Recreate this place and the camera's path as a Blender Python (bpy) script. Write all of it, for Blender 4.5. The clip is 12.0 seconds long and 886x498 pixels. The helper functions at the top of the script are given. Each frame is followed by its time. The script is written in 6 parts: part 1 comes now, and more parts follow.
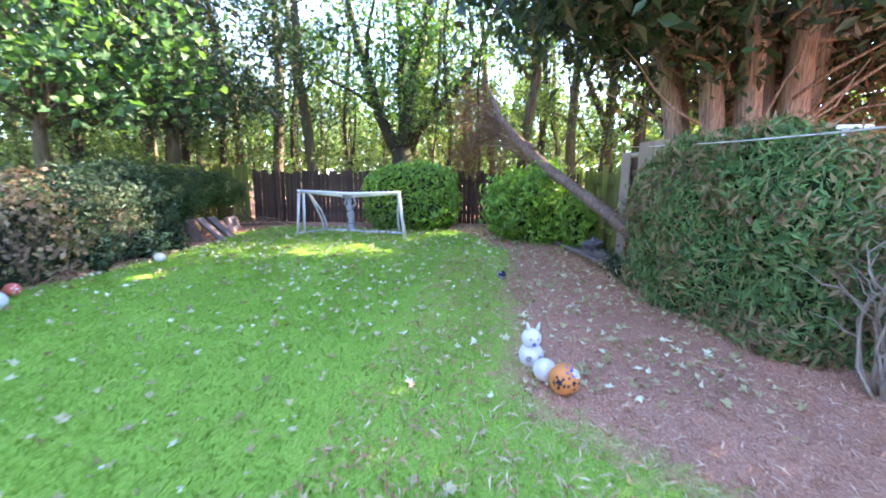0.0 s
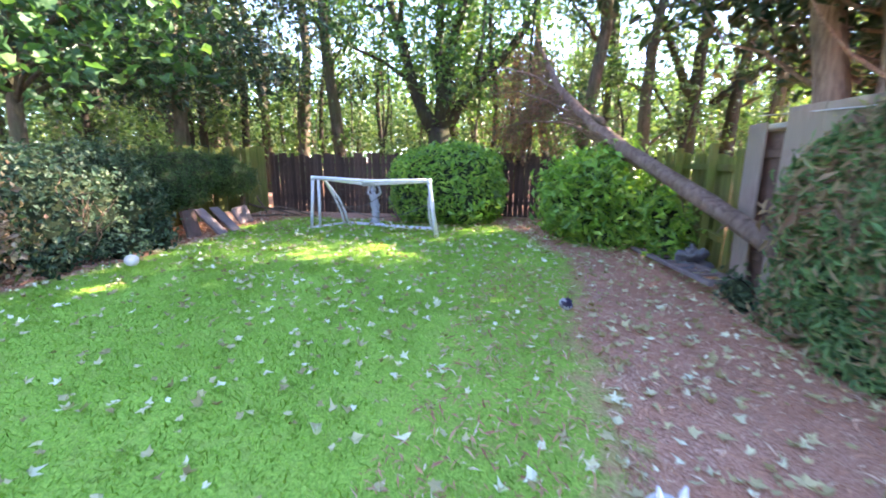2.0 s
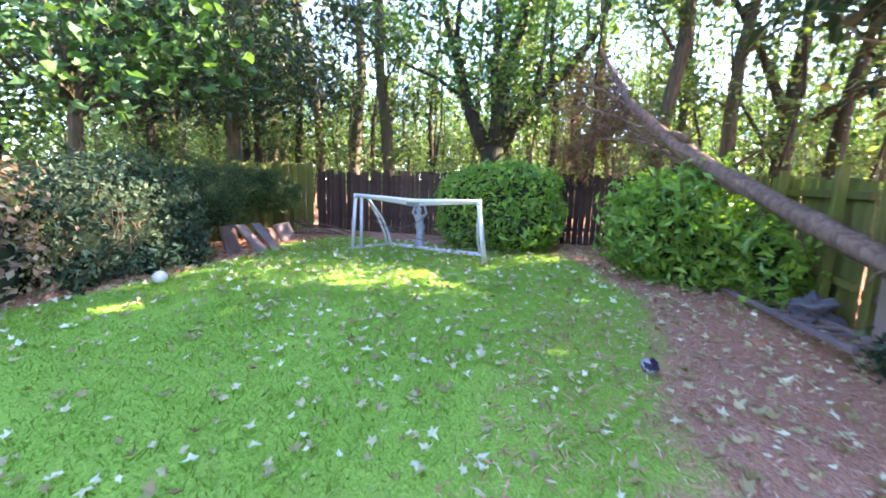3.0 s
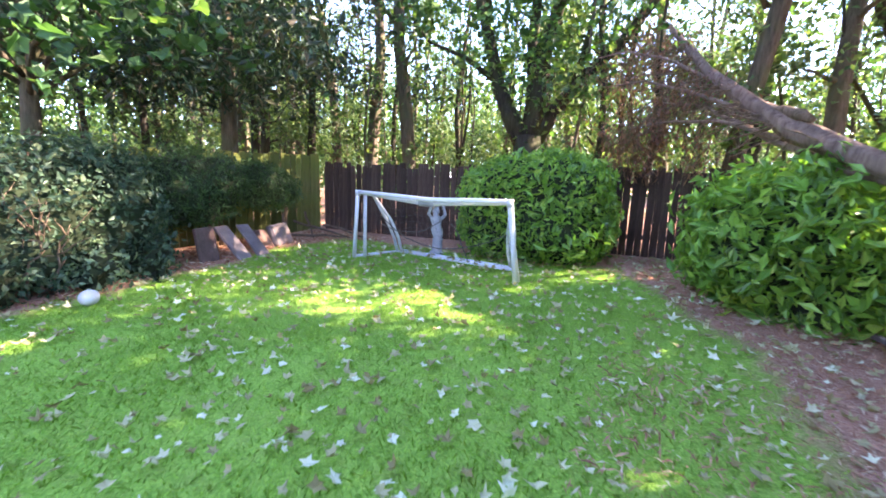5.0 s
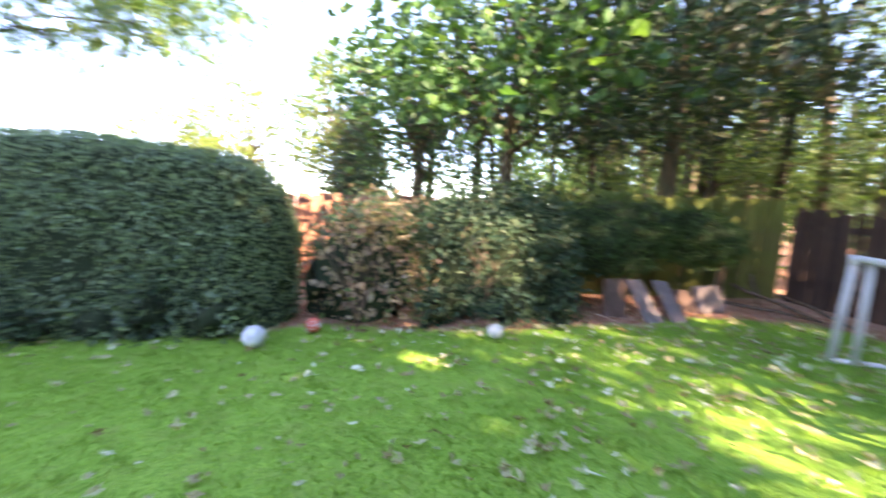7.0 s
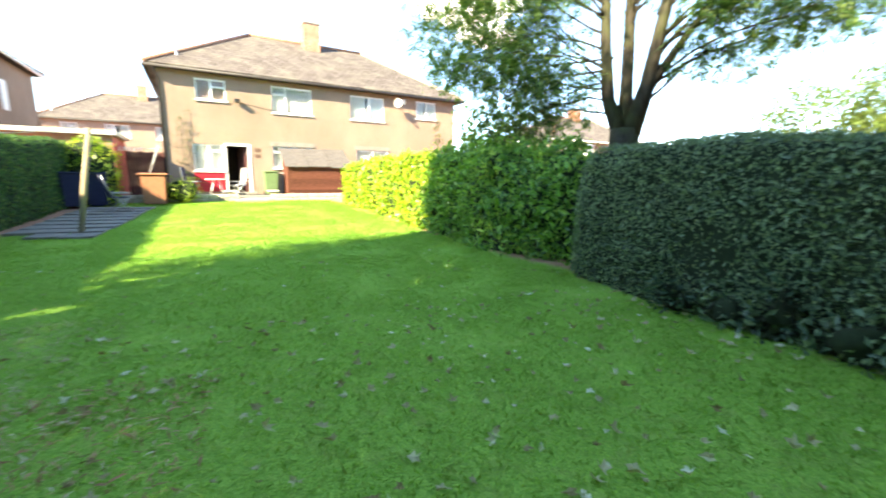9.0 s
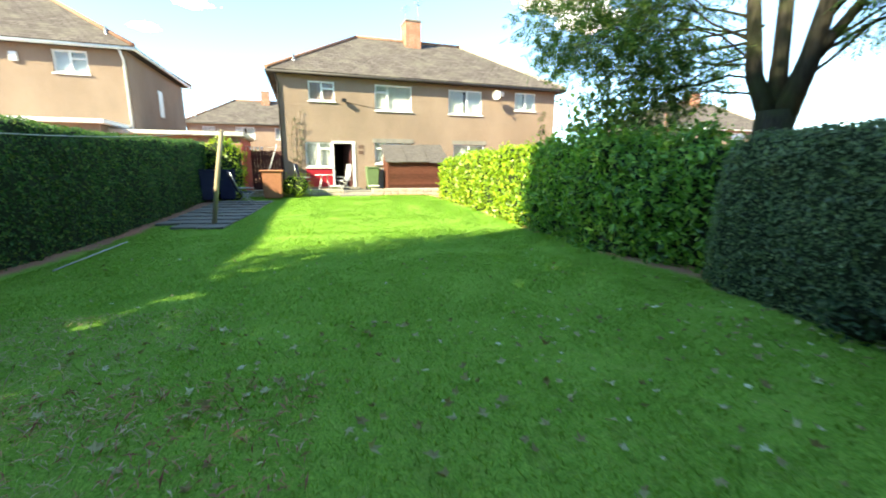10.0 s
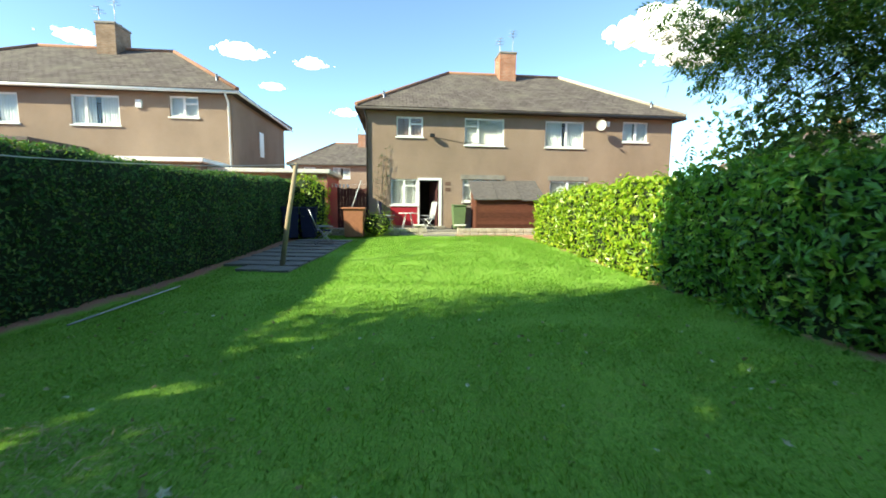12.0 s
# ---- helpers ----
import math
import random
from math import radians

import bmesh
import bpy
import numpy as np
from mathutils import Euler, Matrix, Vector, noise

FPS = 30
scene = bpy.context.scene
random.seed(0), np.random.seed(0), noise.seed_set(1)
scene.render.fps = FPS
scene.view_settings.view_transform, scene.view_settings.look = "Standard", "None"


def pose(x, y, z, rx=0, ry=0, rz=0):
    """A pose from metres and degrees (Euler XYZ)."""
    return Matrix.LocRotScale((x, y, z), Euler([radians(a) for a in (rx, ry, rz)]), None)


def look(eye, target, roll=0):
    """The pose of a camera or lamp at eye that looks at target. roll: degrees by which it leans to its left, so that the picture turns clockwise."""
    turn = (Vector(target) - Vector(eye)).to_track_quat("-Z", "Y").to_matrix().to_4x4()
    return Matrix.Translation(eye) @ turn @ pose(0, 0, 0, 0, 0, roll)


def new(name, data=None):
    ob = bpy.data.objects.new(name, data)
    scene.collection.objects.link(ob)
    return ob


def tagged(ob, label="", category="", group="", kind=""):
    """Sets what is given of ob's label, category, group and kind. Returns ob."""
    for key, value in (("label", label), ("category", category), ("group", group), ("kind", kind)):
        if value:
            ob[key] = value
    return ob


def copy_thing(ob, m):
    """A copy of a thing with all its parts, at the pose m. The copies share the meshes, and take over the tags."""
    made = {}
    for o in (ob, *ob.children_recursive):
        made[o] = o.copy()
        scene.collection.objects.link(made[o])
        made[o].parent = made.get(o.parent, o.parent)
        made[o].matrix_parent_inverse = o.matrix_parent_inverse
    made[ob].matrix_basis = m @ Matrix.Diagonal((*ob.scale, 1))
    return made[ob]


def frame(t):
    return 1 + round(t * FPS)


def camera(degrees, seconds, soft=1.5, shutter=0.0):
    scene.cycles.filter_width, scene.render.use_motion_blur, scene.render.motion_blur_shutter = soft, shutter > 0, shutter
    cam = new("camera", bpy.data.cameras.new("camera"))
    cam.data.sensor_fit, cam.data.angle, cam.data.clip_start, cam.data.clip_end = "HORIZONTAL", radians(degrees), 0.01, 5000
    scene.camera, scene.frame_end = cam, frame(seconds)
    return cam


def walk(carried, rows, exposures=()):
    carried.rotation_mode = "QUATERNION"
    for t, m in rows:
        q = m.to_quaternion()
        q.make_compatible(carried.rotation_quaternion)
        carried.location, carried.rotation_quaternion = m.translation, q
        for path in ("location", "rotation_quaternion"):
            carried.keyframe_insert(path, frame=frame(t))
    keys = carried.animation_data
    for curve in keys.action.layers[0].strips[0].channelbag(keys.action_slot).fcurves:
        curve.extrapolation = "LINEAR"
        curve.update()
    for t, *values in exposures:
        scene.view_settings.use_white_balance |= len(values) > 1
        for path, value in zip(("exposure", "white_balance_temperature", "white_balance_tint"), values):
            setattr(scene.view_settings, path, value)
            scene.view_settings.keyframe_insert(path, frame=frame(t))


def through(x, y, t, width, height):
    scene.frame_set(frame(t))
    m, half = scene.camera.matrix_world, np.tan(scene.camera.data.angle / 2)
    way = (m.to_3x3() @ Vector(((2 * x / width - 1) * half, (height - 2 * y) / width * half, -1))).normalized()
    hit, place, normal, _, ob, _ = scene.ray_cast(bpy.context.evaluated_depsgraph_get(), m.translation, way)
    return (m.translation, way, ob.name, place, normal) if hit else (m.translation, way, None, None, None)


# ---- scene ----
cam = camera(94.0, 12.0, 1.75, 0.5)
PATH = [
    (0, (0.43, 0.906, 1.531), (0.135, 2.855, 1.192), 0.4),
    (0.5, (0.371, 1.327, 1.534), (0.139, 3.29, 1.226), 0.5),
    (1, (0.339, 1.747, 1.556), (0.101, 3.703, 1.209), 1.0),
    (1.5, (0.261, 2.207, 1.542), (-0.02, 4.149, 1.153), 1.0),
    (2, (0.205, 2.646, 1.527), (-0.288, 4.54, 1.114), 0.4),
    (2.5, (0.091, 3.025, 1.497), (-0.503, 4.902, 1.143), 1.3),
    (3, (0.019, 3.362, 1.493), (-0.706, 5.198, 1.174), 1.6),
    (3.5, (-0.046, 3.704, 1.501), (-0.853, 5.508, 1.189), 2.5),
    (5.5, (-0.564, 5.138, 1.464), (-1.477, 6.88, 1.105), 0.9),
    (6, (-0.738, 5.443, 1.486), (-2.063, 6.908, 1.176), 0.9),
    (6.5, (-0.949, 5.585, 1.553), (-2.692, 6.527, 1.281), 3.1),
    (7, (-1.085, 5.599, 1.505), (-3.054, 5.87, 1.285), 3.2),
    (7.5, (-1.132, 5.569, 1.411), (-3.043, 5.005, 1.248), 5.0),
    (7.7, (-1.111, 5.549, 1.402), (-2.908, 4.693, 1.207), 5.1),
    (9.3, (-0.946, 5.559, 1.57), (-1.537, 3.687, 1.185), 0.6),
    (9.5, (-0.906, 5.523, 1.59), (-1.424, 3.635, 1.181), 0.7),
    (10, (-0.941, 5.152, 1.531), (-1.275, 3.219, 1.143), 0.3),
    (10.5, (-1.002, 4.695, 1.504), (-1.139, 2.727, 1.179), -0.2),
    (11, (-1.01, 4.194, 1.509), (-0.997, 2.211, 1.249), 0.5),
    (11.5, (-0.985, 3.643, 1.498), (-0.934, 1.656, 1.274), 0.5),
    (12, (-1.007, 3.094, 1.486), (-0.933, 1.106, 1.278), 0.5),
]
walk(cam, [(t, look(eye, target, roll)) for t, eye, target, roll in PATH],
     [(0, 4.35, 7150, 24), (5.5, 4.25, 7200, 29), (6.5, 3.95, 7900, 28), (7.7, 4.2, 8800, 21), (9.3, 2.85, 8400, -3), (10.5, 2.35, 8000, -8), (12, 1.8, 7500, -9)])


# ---- light ----
SUN_AZ, SUN_EL = radians(56.0), radians(30.5)   # from +y towards +x; above the horizon
world = bpy.data.worlds.new("world")
scene.world = world
world.use_nodes = True
wn, wl = world.node_tree.nodes, world.node_tree.links
sky = wn.new("ShaderNodeTexSky")
sky.sky_type, sky.sun_disc = "NISHITA", False
sky.sun_elevation, sky.sun_rotation = SUN_EL, SUN_AZ
sky.altitude, sky.air_density, sky.dust_density, sky.ozone_density = 3500.0, 0.85, 0.02, 2.6
wl.new(sky.outputs[0], wn["Background"].inputs[0])
wn["Background"].inputs[1].default_value = 0.15
sun = new("sun", bpy.data.lights.new("sun", "SUN"))
sun.data.energy, sun.data.angle, sun.data.color = 3.5, radians(0.6), (1.0, 0.93, 0.8)
SUN_WAY = Vector((math.sin(SUN_AZ) * math.cos(SUN_EL), math.cos(SUN_AZ) * math.cos(SUN_EL), math.sin(SUN_EL)))
sun.matrix_world = look(SUN_WAY * 60, (0, 0, 0))

rng = np.random.default_rng(7)


# ---- materials ----
class Nodes:
    """A short way to write a node material."""

    def __init__(self, name, rough=0.8, metal=0.0, spec=0.3):
        self.mat = bpy.data.materials.new(name)
        self.mat.use_nodes = True
        self.t = self.mat.node_tree
        self.bsdf = self.t.nodes["Principled BSDF"]
        self.bsdf.inputs["Roughness"].default_value = rough
        self.bsdf.inputs["Metallic"].default_value = metal
        self.bsdf.inputs["Specular IOR Level"].default_value = spec

    def add(self, kind, **values):
        n = self.t.nodes.new("ShaderNode" + kind)
        for k, v in values.items():
            n.inputs[k.replace("_", " ")].default_value = v
        return n

    def link(self, a, b):
        self.t.links.new(a, b)

    def where(self, scale=(1, 1, 1), local=True):
        c, m = self.add("TexCoord"), self.add("Mapping")
        m.inputs["Scale"].default_value = scale
        self.link(c.outputs["Object" if local else "Generated"], m.inputs[0])
        return m.outputs[0]

    def noise(self, scale, detail=4.0, rough=0.55, at=None):
        n = self.add("TexNoise", Scale=scale, Detail=detail, Roughness=rough)
        self.link(at or self.where(), n.inputs["Vector"])
        return n.outputs["Fac"]

    def ramp(self, fac, *stops):
        r = self.add("ValToRGB")
        e = r.color_ramp.elements
        while len(e) < len(stops):
            e.new(0.5)
        for el, (p, c) in zip(e, stops):
            el.position, el.color = p, (*c, 1)
        self.link(fac, r.inputs[0])
        return r.outputs[0]

    def mix(self, fac, a, b, how="MIX"):
        m = self.t.nodes.new("ShaderNodeMix")
        m.data_type, m.blend_type = "RGBA", how
        for socket, v in ((m.inputs[0], fac), (m.inputs[6], a), (m.inputs[7], b)):
            if isinstance(v, (int, float)):
                socket.default_value = v
            elif isinstance(v, tuple):
                socket.default_value = (*v, 1)
            else:
                self.link(v, socket)
        return m.outputs[2]

    def colour(self, c):
        if isinstance(c, tuple):
            self.bsdf.inputs["Base Color"].default_value = (*c, 1)
        else:
            self.link(c, self.bsdf.inputs["Base Color"])
        return self

    def bump(self, height, strength=0.4, distance=0.01):
        b = self.add("Bump", Strength=strength, Distance=distance)
        self.link(height, b.inputs["Height"])
        self.link(b.outputs[0], self.bsdf.inputs["Normal"])
        return self

    def rough(self, fac, lo, hi):
        r = self.add("MapRange", To_Min=lo, To_Max=hi)
        self.link(fac, r.inputs[0])
        self.link(r.outputs[0], self.bsdf.inputs["Roughness"])
        return self


def plain(name, c, rough=0.6, metal=0.0, wear=0.25, scale=9.0, bump=0.15):
    """Paint, plastic or stone of one colour, with mottling at two sizes."""
    n = Nodes(name, rough, metal)
    big, small = n.noise(scale), n.noise(scale * 9, 3)
    dark = tuple(v * (1 - wear) for v in c)
    light = tuple(min(1, v * (1 + wear * 0.6)) for v in c)
    col = n.ramp(big, (0.3, dark), (0.7, light))
    n.colour(n.mix(0.35, col, n.ramp(small, (0.3, dark), (0.75, light))))
    n.bump(small, bump, 0.004)
    return n.mat


def leafy(name, dark, light, tint=None, through=0.35, rough=0.5, gloss=0.35):
    """Leaves: each its own shade, light passing through."""
    n = Nodes(name, rough, 0, gloss)
    g = n.add("NewGeometry")
    col = n.ramp(g.outputs["Random Per Island"], (0.0, dark), (0.75, light), *([(0.93, tint), (1.0, tint)] if tint else []))
    soft = n.noise(0.9, 3)
    col = n.mix(0.55, col, n.mix(soft, col, n.mix(1.0, col, (0.55, 0.6, 0.5), "MULTIPLY")))
    n.colour(col)
    tr = n.add("BsdfTranslucent")
    n.link(n.mix(1.0, col, (1.5, 1.6, 0.7), "MULTIPLY"), tr.inputs[0])
    m = n.add("MixShader")
    m.inputs[0].default_value = through
    n.link(n.bsdf.outputs[0], m.inputs[1])
    n.link(tr.outputs[0], m.inputs[2])
    n.link(m.outputs[0], n.t.nodes["Material Output"].inputs[0])
    return n.mat


def barky(name, dark, light, moss=None, stretch=7.0):
    n = Nodes(name, 0.95, 0, 0.1)
    at = n.where((stretch, stretch, 1.2))
    grain, blot = n.noise(3.0, 6, 0.65, at), n.noise(1.3, 3)
    col = n.ramp(grain, (0.3, dark), (0.7, light))
    if moss:
        col = n.mix(n.ramp(blot, (0.45, (0, 0, 0)), (0.7, (1, 1, 1))), col, moss)
    n.colour(col).bump(grain, 0.9, 0.03)
    return n.mat


def woody(name, dark, light, moss=None, stretch=(16, 16, 1.2)):
    """Weathered boards: grain along z, each board its own tone."""
    n = Nodes(name, 0.88, 0, 0.15)
    grain, blot = n.noise(3, 6, 0.7, n.where(stretch)), n.noise(1.6, 4)
    col = n.ramp(grain, (0.28, dark), (0.72, light))
    if moss:
        col = n.mix(n.ramp(blot, (0.4, (0, 0, 0)), (0.65, (1, 1, 1))), col, moss)
    info = n.add("ObjectInfo")
    col = n.mix(1.0, col, n.ramp(info.outputs["Random"], (0, (0.62, 0.62, 0.62)), (1, (1.15, 1.12, 1.08))), "MULTIPLY")
    n.colour(col).bump(grain, 0.6, 0.006)
    return n.mat


def render_wall(name, base):
    """Pebble-dashed render, stained and patchy."""
    n = Nodes(name, 0.95, 0, 0.1)
    dash, patch, streak = n.noise(55, 2), n.noise(0.45, 5), n.noise(1.0, 4, 0.6, n.where((0.8, 0.8, 0.4)))
    col = n.ramp(dash, (0.3, tuple(v * 0.62 for v in base)), (0.68, tuple(min(1, v * 1.22) for v in base)))
    col = n.mix(n.ramp(patch, (0.35, (0.6, 0.6, 0.6)), (0.65, (0, 0, 0))), col, tuple(v * 0.66 for v in base))
    col = n.mix(n.ramp(streak, (0.45, (0, 0, 0)), (0.75, (0.4, 0.4, 0.4))), col, tuple(v * 1.22 for v in base))
    n.colour(col).bump(dash, 0.8, 0.02)
    return n.mat


def roof_tiles(name, dark, light):
    n = Nodes(name, 0.9, 0, 0.15)
    b = n.add("TexBrick", Scale=1.0, Mortar_Size=0.012, Brick_Width=0.3, Row_Height=0.24, Bias=0.0)
    uv = n.add("UVMap")
    n.link(uv.outputs[0], b.inputs["Vector"])
    b.inputs["Color1"].default_value, b.inputs["Color2"].default_value = (*dark, 1), (*light, 1)
    b.inputs["Mortar"].default_value = (*[v * 0.35 for v in dark], 1)
    lichen = n.noise(1.1, 6, 0.65)
    col = n.mix(n.ramp(lichen, (0.45, (0, 0, 0)), (0.75, (0.65, 0.65, 0.65))), b.outputs[0], (0.19, 0.17, 0.135))
    n.colour(col).bump(b.outputs["Fac"], -0.6, 0.02)
    return n.mat


def brickwork(name, a, c, mortar):
    n = Nodes(name, 0.92, 0, 0.1)
    b = n.add("TexBrick", Scale=1.0, Mortar_Size=0.008, Brick_Width=0.225, Row_Height=0.075)
    uv = n.add("UVMap")
    n.link(uv.outputs[0], b.inputs["Vector"])
    b.inputs["Color1"].default_value, b.inputs["Color2"].default_value, b.inputs["Mortar"].default_value = (*a, 1), (*c, 1), (*mortar, 1)
    soot = n.noise(2.5, 4)
    n.colour(n.mix(n.ramp(soot, (0.4, (0, 0, 0)), (0.8, (0.7, 0.7, 0.7))), b.outputs[0], tuple(v * 0.45 for v in a)))
    n.bump(b.outputs["Fac"], -0.5, 0.01)
    return n.mat


def lawn_ground():
    """Soil, needles and thatch under the grass, by the mask of the beds."""
    n = Nodes("lawn_and_soil", 1.0, 0, 0.05)
    mask = n.add("Attribute")
    mask.attribute_name = "soil"
    fine, mid, big = n.noise(60, 4), n.noise(7, 5), n.noise(0.8, 4)
    green = n.ramp(fine, (0.32, (0.15, 0.32, 0.048)), (0.68, (0.33, 0.55, 0.095)))
    green = n.mix(n.ramp(mid, (0.5, (0, 0, 0)), (0.75, (0.5, 0.5, 0.5))), green, (0.3, 0.36, 0.1))
    soil = n.ramp(fine, (0.28, (0.18, 0.085, 0.06)), (0.55, (0.56, 0.3, 0.21)), (0.8, (0.68, 0.5, 0.37)))
    soil = n.mix(n.ramp(mid, (0.4, (0, 0, 0)), (0.75, (0.8, 0.8, 0.8))), soil, (0.52, 0.26, 0.165))
    soil = n.mix(n.ramp(big, (0.45, (0, 0, 0)), (0.7, (0.6, 0.6, 0.6))), soil, (0.34, 0.2, 0.14))
    edge = n.add("Math")
    edge.operation = "MULTIPLY_ADD"
    n.link(mid, edge.inputs[0])
    edge.inputs[1].default_value = 0.7
    n.link(mask.outputs["Fac"], edge.inputs[2])
    col = n.mix(n.ramp(edge.outputs[0], (0.6, (0, 0, 0)), (0.95, (1, 1, 1))), green, soil)
    n.colour(col).bump(fine, 0.9, 0.02)
    return n.mat


